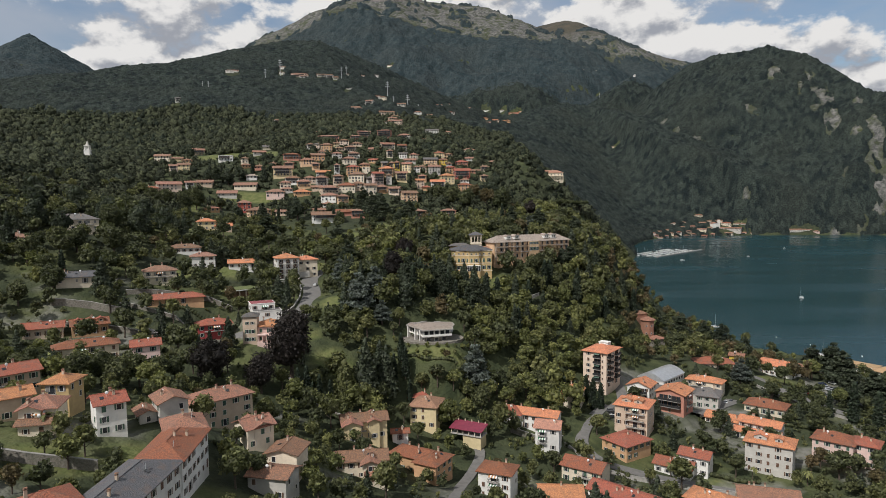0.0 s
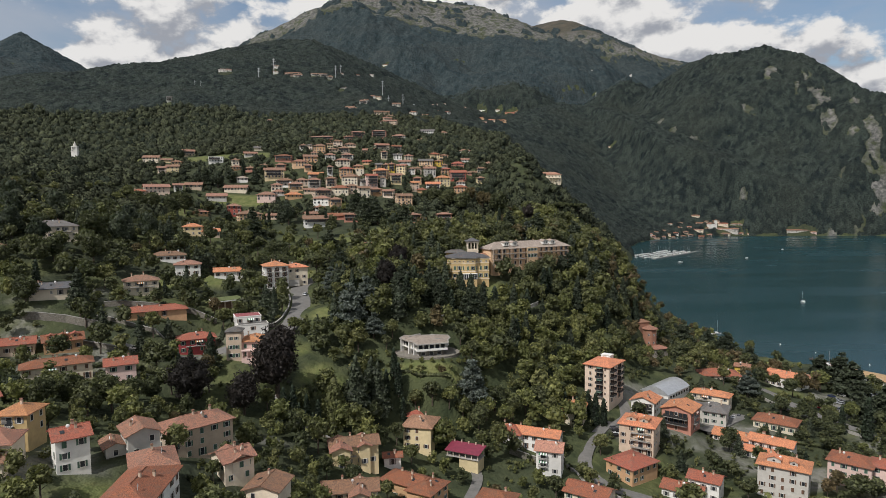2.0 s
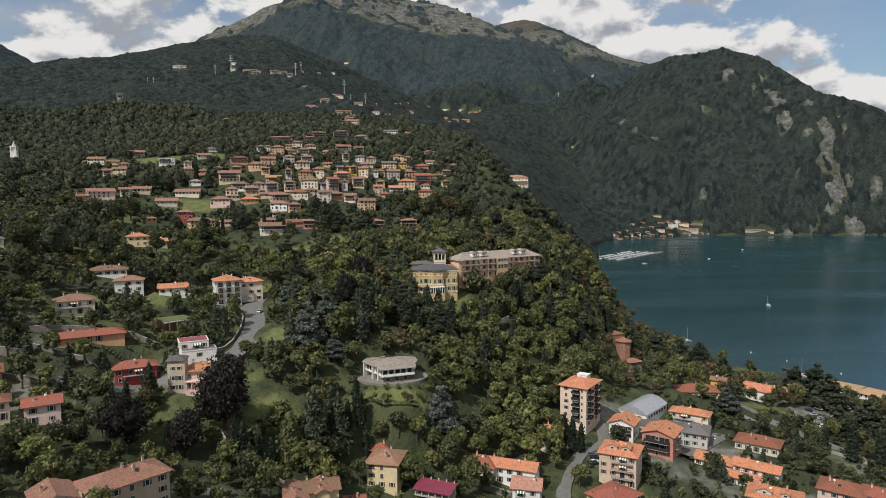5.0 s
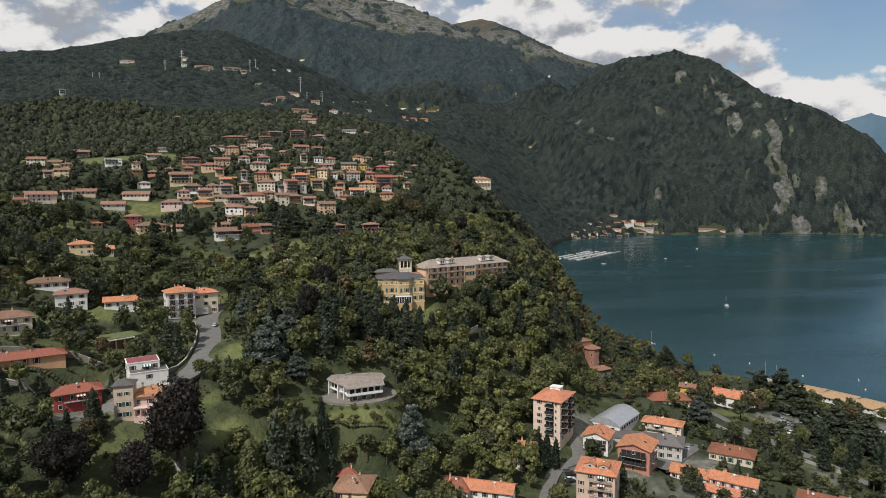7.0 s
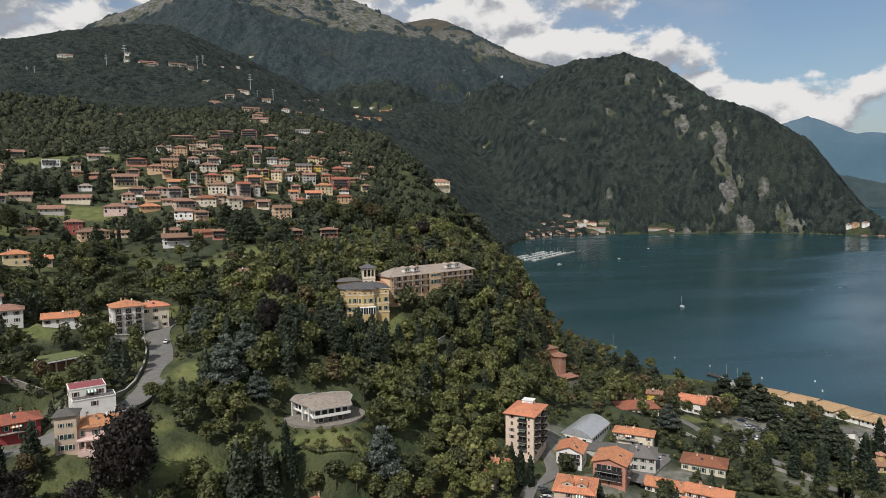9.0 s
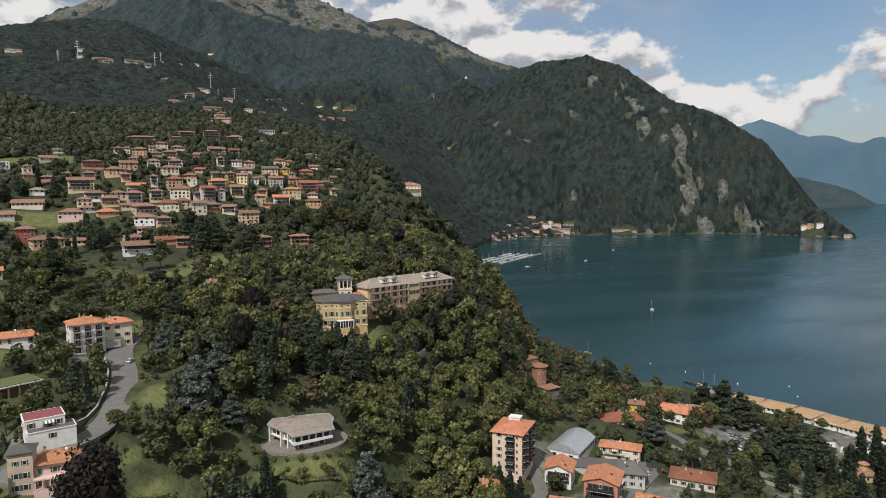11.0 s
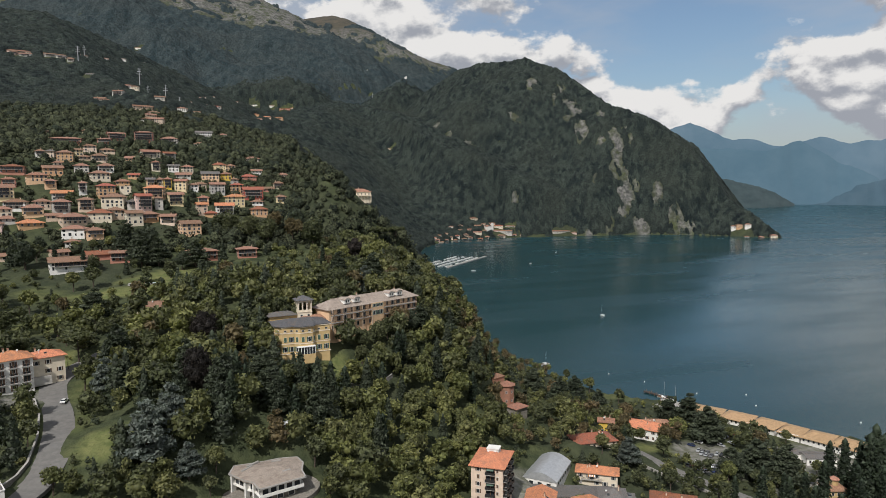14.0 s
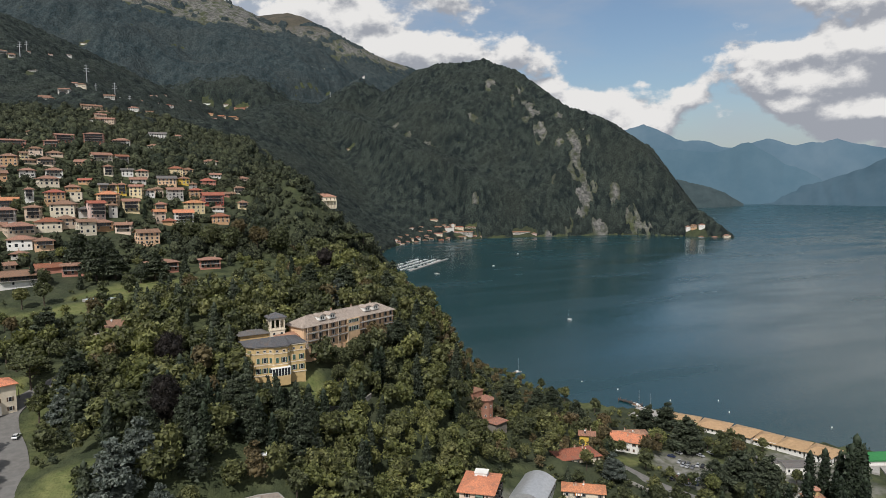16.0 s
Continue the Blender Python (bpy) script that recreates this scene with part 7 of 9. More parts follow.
def build_brick_tower():
    t = empty("brick_tower", 136, 425, 21.5, 20)
    s = Solid()
    s.prism(ring(8, 4.4, 0.39), -6, 12.4)
    body = part("wall", s.mesh("wall", WALLS["brick"]), t)
    part("roof", hip_over(ring(8, 4.4, 0.39), 12.4, 2.2, 0.9, "roof", TILES["old"]), t)
    for a in (-90, -45, 0, -135):
        for z in (3.4, 8.4):
            add_window(body, 4.1 * math.cos(radians(a)), 4.1 * math.sin(radians(a)), z, a + 90, (0.75, 1.1))
    s = Solid()
    s.box(-4.5, 5, -5, 3.5, 12, 15.5)
    part("rear_tower", s.mesh("rear_tower", WALLS["brick"]), t)
    part("rear_roof", hip_over([(-4.5, 5), (3.5, 5), (3.5, 12), (-4.5, 12)], 15.5, 2.0, 0.7, "rear_roof", TILES["old"]), t)
    s = Solid()
    s.box(-4, -11.5, -8, 5, -4.2, 1.8)
    part("porch", s.mesh("porch", WALLS["stone"]), t)
    part("porch_roof", roof_mesh(9, 7.3, 1.8, "hip", 0.4, (TILES["old"],)), t, pose(0.5, -7.85, 0))
    tagged(t, "old red brick octagonal tower with tiled roof among trees", "tower")


def build_turreted_house():
    t = empty("house", -80, 281, 54, 8)
    rng = random.Random(9)
    build_block(t, 11, 10, 2, "hip", "pink", "orange", True, 0, 1, 3.4, 0.4, rng, (3.5, 1, 0))
    s = Solid()
    s.box(-7.5, -5.5, -4, -1.5, 0.8, 11.4)
    turret = part("turret", s.mesh("turret", WALLS["tan"]), t)
    part("turret_roof", hip_over([(-7.5, -5.5), (-1.5, -5.5), (-1.5, 0.8), (-7.5, 0.8)], 11.4, 1.6, 0.8, "turret_roof", TILES["grey"]), t)
    for z in (1.0, 4.4, 8.2):
        row_of_windows(turret, (-5.6, -3.4), -5.52, z, (0.75, 1.1) if z > 8 else (1.0, 1.45), shutter=1)
        add_window(turret, -7.52, -2.4, z, -90, (1.0, 1.45), 1)
    s = Solid()
    s.box(-1.4, -6.8, -4, 6.5, -4.0, 0.4)
    for x in (-1.2, 0.6, 2.4, 4.2, 6.0):
        s.box(x, -6.8, 0.4, x + 0.35, -6.45, 3.4)
    s.box(-1.5, -7.0, 3.4, 6.6, -4.0, 3.8)
    part("loggia", s.mesh("loggia", WALLS["pink"]), t)
    tagged(t, "turreted pink and tan villa with loggia behind a copper beech", "house")


def build_long_block():
    rng = random.Random(15)
    for x, y, z, w, d, n, yaw, tile, wall in ((-66.8, 125, 46.5, 36, 11.5, 3, 88, "slate", "white"), (-66.2, 153, 46.5, 20, 10.6, 3, 94, "red", "white"), (-69.5, 167.5, 46.8, 12, 9.5, 3, 118, "old", "cream")):
        t = empty("house", x, y, z, yaw)
        build_block(t, w, d, n, "hip", wall, tile, True, 0, 0, 3.2, 0.42, rng)
        tagged(t, f"long {WALL_WORDS[wall]} terraced house with dark shutters and {TILE_WORDS[tile]} roof", "house", "houses on the slope")


def build_hilltop_villa():
    t = empty("villa", 125, 745, 137, -4)
    rng = random.Random(21)
    w = build_block(t, 26, 13, 2, "hip", "cream", "rosy", True, 0, None, 3.8, 0.4, rng)
    s = Solid()
    for k in range(9):
        s.box(-13 + 3.2 * k, -9.2, -3, -12.5 + 3.2 * k, -8.7, 3.6)
    s.box(-13.2, -9.4, 3.6, 13.2, -6.5, 4.2)
    part("portico", s.mesh("portico", WALLS["cream"]), t)
    tagged(t, "cream hilltop villa with arcaded portico and pinkish roof above a lawn", "villa")


def build_bell_tower():
    t = empty("bell_tower", -454, 833, 160, 10)
    s = Solid()
    s.box(-2.6, -2.6, -4, 2.6, 2.6, 17)
    s.box(-2.9, -2.9, 17, 2.9, 2.9, 17.6)
    part("shaft", s.mesh("shaft", WALLS["white"]), t)
    s = Solid()
    for x in (-2.4, 1.6):
        for y in (-2.4, 1.6):
            s.box(x, y, 17.6, x + 0.8, y + 0.8, 21.5)
    s.box(-1.2, -1.2, 17.6, 1.2, 1.2, 21.5)
    s.box(-2.7, -2.7, 21.5, 2.7, 2.7, 22.2)
    part("belfry", s.mesh("belfry", WALLS["white"]), t)
    s = Solid()
    s.cone(ring(8, 2.1), 22.2, 27)
    part("spire", s.mesh("spire", WALLS["grey"]), t)
    t.scale = (1.3, 1.3, 1.3)
    tagged(t, "slender white church bell tower among dark trees", "bell tower")

# ---- roads, shore, harbour, vehicles ----
def strip(name, line, width, mat, label, lift=0.12, category="road"):
    """A road draped on the ground along a smooth line."""
    pts = [Vector((x, y, 0)) for x, y in line]
    fine = []
    for i in range(len(pts) - 1):
        p0, p1, p2, p3 = pts[max(i - 1, 0)], pts[i], pts[i + 1], pts[min(i + 2, len(pts) - 1)]
        n = max(2, int((p2 - p1).length / 3))
        for k in range(n):
            u = k / n
            fine.append(0.5 * ((2 * p1) + (p2 - p0) * u + (2 * p0 - 5 * p1 + 4 * p2 - p3) * u * u + (3 * p1 - p0 - 3 * p2 + p3) * u ** 3))
    fine.append(pts[-1])
    verts, faces, m = [], [], 5
    for i, p in enumerate(fine):
        d = (fine[min(i + 1, len(fine) - 1)] - fine[max(i - 1, 0)]).normalized()
        side = Vector((d.y, -d.x, 0))
        row = [p + side * width * (j / (m - 1) - 0.5) for j in range(m)]
        z = max(float(v) for v in ground([q.x for q in row], [q.y for q in row]))
        zc = ground_at(p.x, p.y)
        verts += [(q.x, q.y, 0.5 * z + 0.5 * zc + lift) for q in row]
    zs = np.array([v[2] for v in verts]).reshape(-1, m)
    for _ in range(6):
        zs[1:-1] = (zs[:-2] + 2 * zs[1:-1] + zs[2:]) / 4
    verts = [(v[0], v[1], float(z)) for v, z in zip(verts, zs.ravel())]
    for i in range(len(fine) - 1):
        for j in range(m - 1):
            k = i * m + j
            faces.append((k, k + 1, k + m + 1, k + m))
    n = len(verts)
    verts += [(v[0], v[1], v[2] - 1.2) for v in verts]
    for i in range(len(fine) - 1):
        for k in (i * m, i * m + m - 1):
            faces.append((k, k + m, k + m + n, k + n))
    ROADS.append((line, width))
    return tagged(new(name, mesh_of(name, verts, faces, (mat,), False)), label, category, kind="structure")


ROADS = []
LINES = {
    "bend": ([(-98, 282), (-84, 292), (-74, 306), (-70, 324), (-71, 342), (-74, 360), (-79, 378), (-80, 394), (-70, 410), (-54, 424)], 9.5),
    "drive": ([(-96, 292), (-106, 283), (-118, 280), (-134, 282)], 5),
    "street": ([(84, 348), (90, 334), (88, 312), (76, 303), (68, 290), (61, 276), (58, 264), (62, 253), (74, 246), (92, 239), (108, 232), (124, 229)], 5.5),
    "lane": ([(0, 190), (4, 214), (10, 234), (14, 250), (10, 262)], 4),
    "avenue": ([(232, 262), (214, 286), (202, 306), (192, 330), (182, 352), (180, 376)], 6),
    "yard": ([(118, 300), (128, 310), (146, 325), (152, 332)], 7),
}
for _line, _w in LINES.values():
    ROADS.append((_line, _w))


def build_roads():
    for key, (line, w) in LINES.items():
        strip("road", line, w, ASPHALT, "grey asphalt road winding between gardens and houses")
    ROADS.clear()
    for line, w in LINES.values():
        ROADS.append((line, w))


def garden_wall(points, h, mat, label, thick=0.5):
    """A wall that follows the ground, with a coping."""
    thing = empty("garden_wall", points[0][0], points[0][1], ground_at(*points[0]))
    o = thing.matrix_world.translation
    body, cap = Solid(), Solid()
    for (x0, y0), (x1, y1) in zip(points, points[1:]):
        n = max(1, int(math.hypot(x1 - x0, y1 - y0) / 5))
        for k in range(n):
            a, b = ((x0 + (x1 - x0) * u, y0 + (y1 - y0) * u) for u in (k / n, (k + 1) / n))
            za, zb = ground_at(*a) - o.z, ground_at(*b) - o.z
            d = Vector((b[0] - a[0], b[1] - a[1], 0)).normalized()
            s = Vector((d.y, -d.x, 0)) * thick / 2
            for S, lo, up, wide in ((body, -2.5, h, 1.0), (cap, h, h + 0.15, 1.3)):
                q = []
                for dz in (lo, up):
                    for (p, z) in ((a, za), (b, zb)):
                        for sg in (-1, 1):
                            q.append((p[0] - o.x + s.x * sg * wide, p[1] - o.y + s.y * sg * wide, z + dz))
                i = len(S.v)
                S.v += q
                for f in ((0, 2, 3, 1), (4, 5, 7, 6), (0, 1, 5, 4), (2, 6, 7, 3), (0, 4, 6, 2), (1, 3, 7, 5)):
                    S.f.append(tuple(i + t for t in f))
                    S.m.append(0)
    part("masonry", body.mesh("masonry", mat), thing)
    part("coping", cap.mesh("coping", CONCRETE), thing)
    return tagged(thing, label, "wall")


def build_walls():
    stone = WALLS["stone"]
    garden_wall([(-88, 298), (-79, 310), (-76, 324), (-77, 342), (-80, 360), (-85, 376)], 1.1, stone, "low rubble stone wall along the road bend")
    garden_wall([(-152, 306), (-136, 312), (-116, 316), (-104, 314)], 2.4, stone, "rubble stone retaining wall below a lawn")
    garden_wall([(-176, 286), (-160, 290), (-146, 290)], 3.2, stone, "tall rubble stone retaining wall with vines")
    garden_wall([(-170, 276), (-150, 278), (-132, 276)], 2.0, stone, "rubble stone garden wall behind red-roofed houses")
    garden_wall([(-112, 142), (-96, 144), (-82, 148)], 2.6, stone, "mossy rubble stone terrace wall below a lawn")
    garden_wall([(50, 262), (56, 248), (68, 240), (90, 234), (116, 226)], 1.6, CONCRETE, "grey concrete wall along the curving street")
    garden_wall([(28, 268), (38, 264), (50, 266)], 2.5, stone, "rubble stone terrace wall below a white house")
    garden_wall([(-66, 262), (-54, 250), (-40, 246)], 1.0, stone, "low stone wall round a park lawn")
    garden_wall([(36, 378), (48, 380), (58, 388)], 1.8, CONCRETE, "pale balustraded terrace wall below the villa")
    garden_wall([(170, 352), (178, 336), (190, 312), (202, 292)], 1.2, CONCRETE, "pale wall along the cypress avenue")
    garden_wall([(-150, 296), (-128, 292), (-112, 290)], 1.6, stone, "rubble stone wall beside the driveway")


def car_meshes(body_mats):
    """A parked car: body, glasshouse and wheels."""
    b, g, w = Solid(), Solid(), Solid()
    prof = [(-2.1, 0.35), (2.1, 0.35), (2.15, 0.7), (1.9, 0.88), (0.95, 0.98), (-1.9, 1.0), (-2.15, 0.75)]
    for sy in (-0.85, 0.85):
        b.face([(x, sy, z) for x, z in (prof if sy < 0 else prof[::-1])])
    for (x0, z0), (x1, z1) in zip(prof, prof[1:] + prof[:1]):
        b.face([(x0, 0.85, z0), (x1, 0.85, z1), (x1, -0.85, z1), (x0, -0.85, z0)])
    b.box(-1.35, -0.6, 1.36, 0.25, 0.6, 1.48)
    low, top = [(-1.85, -0.78), (0.95, -0.78), (0.95, 0.78), (-1.85, 0.78)], [(-1.4, -0.62), (0.3, -0.62), (0.3, 0.62), (-1.4, 0.62)]
    k = len(g.v)
    g.v += [(x, y, 0.97) for x, y in low] + [(x, y, 1.42) for x, y in top]
    for i in range(4):
        j = (i + 1) % 4
        g.f.append((k + i, k + j, k + 4 + j, k + 4 + i))
        g.m.append(0)
    k = len(w.v)
    for sy in (-0.1, 0.1):
        w.v += [(0.33 * math.cos(a * math.pi / 5), sy, 0.33 * math.sin(a * math.pi / 5)) for a in range(10)]
    w.f += [tuple(range(k, k + 10)), tuple(reversed(range(k + 10, k + 20)))] + [(k + i, k + 10 + i, k + 10 + (i + 1) % 10, k + (i + 1) % 10) for i in range(10)]
    w.m += [0] * 12
    rubber = material("tyre_rubber", (0.02, 0.02, 0.02), (0.03, 0.03, 0.03), 0.5, 0.9)
    return [b.mesh("body", m) for m in body_mats], g.mesh("glasshouse", GLASS), w.mesh("wheel", rubber)


CAR_COLOURS = ["white", "silver", "black", "dark red", "dark blue", "grey"]
CAR_MATS = [material("car_paint_" + n.replace(" ", "_"), c, tuple(0.9 * v for v in c), 3, 0.25, metal=0.2) for n, c in
            zip(CAR_COLOURS, ((0.75, 0.75, 0.74), (0.42, 0.43, 0.44), (0.02, 0.02, 0.022), (0.22, 0.02, 0.025), (0.03, 0.045, 0.11), (0.16, 0.16, 0.17)))]
CAR_BODIES, CAR_GLASS, CAR_WHEEL = car_meshes(CAR_MATS)


def build_car(x, y, yaw, k, place):
    t = empty("car", x, y, ground_at(x, y) + 0.18, yaw)
    part("body", CAR_BODIES[k], t)
    part("glasshouse", CAR_GLASS, t)
    for wx in (-1.35, 1.35):
        for wy in (-0.8, 0.8):
            part("wheel", CAR_WHEEL, t, pose(wx, wy, 0.33))
    tagged(t, f"{CAR_COLOURS[k]} car parked {place}", "car", "parked cars " + place)


def build_cars():
    rng = random.Random(77)
    for row, (x0, y0, x1, y1, n, turn) in enumerate(((222.0, 367.1, 228.9, 357.7, 6, -53), (219.0, 364.9, 224.1, 356.5, 5, -59), (208.8, 353.7, 214.3, 346.2, 6, -54), (204.4, 350.9, 210.1, 342.9, 6, -55), (197.5, 346.4, 200.9, 339.7, 5, -63), (220.5, 373.7, 231.7, 377.6, 4, 19), (250.3, 380.1, 261.6, 383.2, 4, 15), (240.1, 369.7, 261.4, 372.7, 6, 8))):
        for k in range(n):
            if rng.random() < 0.12:
                continue
            u = k / (n - 1)
            build_car(x0 + (x1 - x0) * u, y0 + (y1 - y0) * u, turn + 90 + rng.choice((0, 180)) + rng.uniform(-4, 4), rng.choice((0, 0, 1, 1, 2, 2, 3, 4, 5, 5)), "in the lakeside car park")
    for x, y, yaw, k in ((79.5, 297, 12, 2), (78, 293.5, 12, 0), (77, 290.5, 14, 2), (79, 300, 12, 5), (-74, 371, 80, 0), (146, 327, 60, 0), (150, 330, 60, 5), (98, 296, 20, 2)):
        build_car(x, y, yaw, k, "beside the street")


# lakeside pavilions: straw-coloured awnings over white huts
def build_promenade():
    line = [(268, 430), (281, 409), (289, 393), (294, 378), (299, 366), (304, 352), (308, 338)]
    rng = random.Random(8)
    for (x0, y0), (x1, y1) in zip(line, line[1:]):
        L = math.hypot(x1 - x0, y1 - y0) * 0.98
        yaw = math.degrees(math.atan2(y1 - y0, x1 - x0))
        cx, cy = (x0 + x1) / 2 - 3, (y0 + y1) / 2 - 2
        t = empty("pavilion", cx, cy, 1.6, yaw)
        s = Solid()
        s.box(-L / 2 + 0.5, -8.0, -3, L / 2 - 0.5, -4.0, 3.0)
        body = part("hut", s.mesh("hut", WALLS["white"]), t)
        row_of_windows(body, [-L / 2 + 2 + 2.6 * k for k in range(int((L - 3) / 2.6) + 1)], -8.02, 0.9, (1.0, 1.45))
        s = Solid()
        hgt = 4.2 + rng.uniform(-0.4, 0.6)
        low = [(-L / 2, -9.0), (L / 2, -9.0), (L / 2, 9.0), (-L / 2, 9.0)]
        k = len(s.v)
        s.v += [(x, y, hgt - 1.2 + rng.uniform(-0.2, 0.2)) for x, y in low] + [(-L * 0.2, -1, hgt + 0.9), (L * 0.2, 1, hgt + 0.7)]
        s.v += [(x, y, z - 0.25) for x, y, z in s.v[k:k + 6]]
        for f in ((0, 1, 5, 4), (1, 2, 5), (2, 3, 4, 5), (3, 0, 4)):
            s.f.append(tuple(k + i for i in f))
            s.f.append(tuple(k + 6 + i for i in reversed(f)))
            s.m += [0, 0]
        for i in range(4):
            j = (i + 1) % 4
            s.f.append((k + i, k + 6 + i, k + 6 + j, k + j))
            s.m.append(0)
        part("awning", s.mesh("awning", STRAW), t)
        s = Solid()
        for x in (-L / 2 + 0.4, 0, L / 2 - 0.6):
            s.box(x, 8.0, -5, x + 0.25, 8.25, hgt - 1.2)
        part("post", s.mesh("post", WOOD), t)
        tagged(t, "lakeside pavilion with straw-coloured awning and white huts", "pavilion", "lakeside pavilions")
    # quay under the pavilions
    s = Solid()
    for (x0, y0), (x1, y1) in zip([(262, 446)] + line + [(318, 322), (342, 300)], line + [(318, 322), (342, 300), (352, 262)]):
        d = Vector((x1 - x0, y1 - y0, 0)).normalized()
        n = Vector((-d.y, d.x, 0))
        q = [Vector((x0, y0, 0)) + n * -11, Vector((x1, y1, 0)) + n * -11, Vector((x1, y1, 0)) + n * 9, Vector((x0, y0, 0)) + n * 9]
        s.prism([(p.x, p.y) for p in (q if d.cross(n).z > 0 else q[::-1])], -5, 1.55)
    tagged(new("quay", s.mesh("quay", CONCRETE)), "grey stone quay along the lake shore", "quay", kind="structure")
    # green roofed court
    t = empty("covered_court", 322, 326, 1.6, -22)
    s = Solid()
    s.box(-12, -5, 2.8, 12, 5.5, 3.1)
    s.box(-12.3, -5.3, 2.5, 12.3, -5, 3.3)
    s.box(-12.3, 5.5, 2.5, 12.3, 5.8, 3.3)
    part("green_deck", s.mesh("green_deck", material("green_felt", (0.03, 0.20, 0.055), (0.025, 0.16, 0.045), 2, 0.9)), t)
    s = Solid()
    s.box(-11.5, -4.6, -3, 11.5, 5.0, 2.5)
    part("base_wall", s.mesh("base_wall", WALLS["white"]), t)
    tagged(t, "bright green flat deck on a white base by the water", "court")
    # jetty with dark deck
    dark = material("wet_timber", (0.055, 0.045, 0.038), (0.035, 0.03, 0.026), 0.6, 0.7)
    for name, x, y, run, turn, wide, m, label in (("floating_dock", 268.4, 471.8, 18.1, -72, 2.6, dark, "dark floating timber dock moored off the shore"),
                                                  ("jetty", 267.1, 452.2, 19.9, -76, 3.4, CONCRETE, "pale mooring pier with timber posts by the quay")):
        t = empty(name, x, y, 0.9, turn)
        s = Solid()
        s.box(0, -wide / 2, -0.35, run, wide / 2, 0.15)
        part("deck", s.mesh("deck", m), t)
        s = Solid()
        s.box(-0.13, -0.13, -4, 0.13, 0.13, 1.3)
        pile = s.mesh("mooring_post", WOOD)
        for k in range(5):
            for v in (-wide / 2, wide / 2):
                part("mooring_post", pile, t, pose(0.6 + k * (run - 1.2) / 4, v, 0))
        tagged(t, label, name.replace("_", " "))


def hull_mesh(L, w, h, mats):
    s, n = Solid(), 9
    rows = []
    for k in range(n):
        u = k / (n - 1)
        half = w / 2 * (1 - abs(2 * u - 0.85) ** 2.4 * (1 if u > 0.42 else 0.35))
        half = max(half, 0.04)
        x = -L / 2 + L * u
        rows.append([(x, -half, h), (x, -half * 0.55, -0.25), (x, half * 0.55, -0.25), (x, half, h)])
    for a, b in zip(rows, rows[1:]):
        for j in range(3):
            s.face([a[j], b[j], b[j + 1], a[j + 1]][::-1])
        s.face([a[0], b[0], b[3], a[3]], 1)
    s.face(rows[0])
    return s.mesh("hull", *mats)


HULLS = [hull_mesh(9, 2.9, 0.9, (WHITE, WOOD)), hull_mesh(6.5, 2.3, 0.8, (WHITE, WHITE))]


def build_boat(x, y, yaw, mast, label, big=True, group=""):
    t = empty("sailing_boat" if mast else "motor_boat", x, y, 0, yaw)
    part("hull", HULLS[0 if big else 1], t)
    s = Solid()
    s.box(-1.2, -0.8, 0.8, 1.6, 0.8, 1.5)
    part("cabin", s.mesh("cabin", WHITE), t)
    if mast:
        s = Solid()
        s.prism(ring(6, 0.09), 0.8, 12)
        part("mast", s.mesh("mast", TIN), t, pose(0.8, 0, 0))
        s = Solid()
        s.box(-3.6, -0.12, 1.9, 0.8, 0.12, 2.2)
        part("boom", s.mesh("boom", WHITE), t)
    tagged(t, label, "boat", group)
    return t


def build_boats():
    build_boat(239.5, 563, 8, True, "white sailing boat moored with bare mast on the lake")
    build_boat(406, 725, 100, True, "small white boat lying out on the lake", False)
    build_boat(271.1, 455.2, -76, True, "white sailing boat moored at the timber jetty")
    build_boat(272.4, 445.5, -70, True, "white sailing boat moored at the timber jetty")
    build_boat(590, 1240, 10, False, "white motor boat crossing the bay", False)
    build_boat(440, 1180, 160, False, "white motor boat near the wooded shore", True)
    build_boat(760, 1430, 20, False, "white motor boat out on the lake", False)
    buoy = Solid()
    buoy.prism(ring(8, 0.55), -0.2, 0.5, 0, 0.7)
    buoy.prism(ring(6, 0.12), 0.5, 1.1)
    me = buoy.mesh("mooring_buoy", WHITE)
    for x, y in ((300, 455), (318, 420), (352, 372), (284, 492), (330, 440), (272, 520)):
        ob = new("mooring_buoy", me)
        ob.matrix_world = pose(x, y, 0)
        tagged(ob, "small white mooring buoy on the lake", "buoy", "mooring buoys")


# the church and harbour across the bay
def build_church():
    z = ground_at(828, 1967)
    t = empty("church", 828, 1967, z, 8)
    s = Solid()
    s.box(-8, -11, -8, 8, 11, 11)
    part("nave", s.mesh("nave", WALLS["white"]), t)
    part("roof", roof_mesh(22, 16, 11, "gable", 0.5, (TILES["brown"],)), t, pose(0, 0, 0, 0, 0, 90))
    s = Solid()
    s.box(9, -9, -8, 15, -3, 22)
    part("bell_tower", s.mesh("bell_tower", WALLS["white"]), t)
    part("tower_roof", hip_over([(9, -9), (15, -9), (15, -3), (9, -3)], 22, 3, 0.6, "tower_roof", TILES["old"]), t)
    tagged(t, "white church with bell tower above the lakeside village", "church")


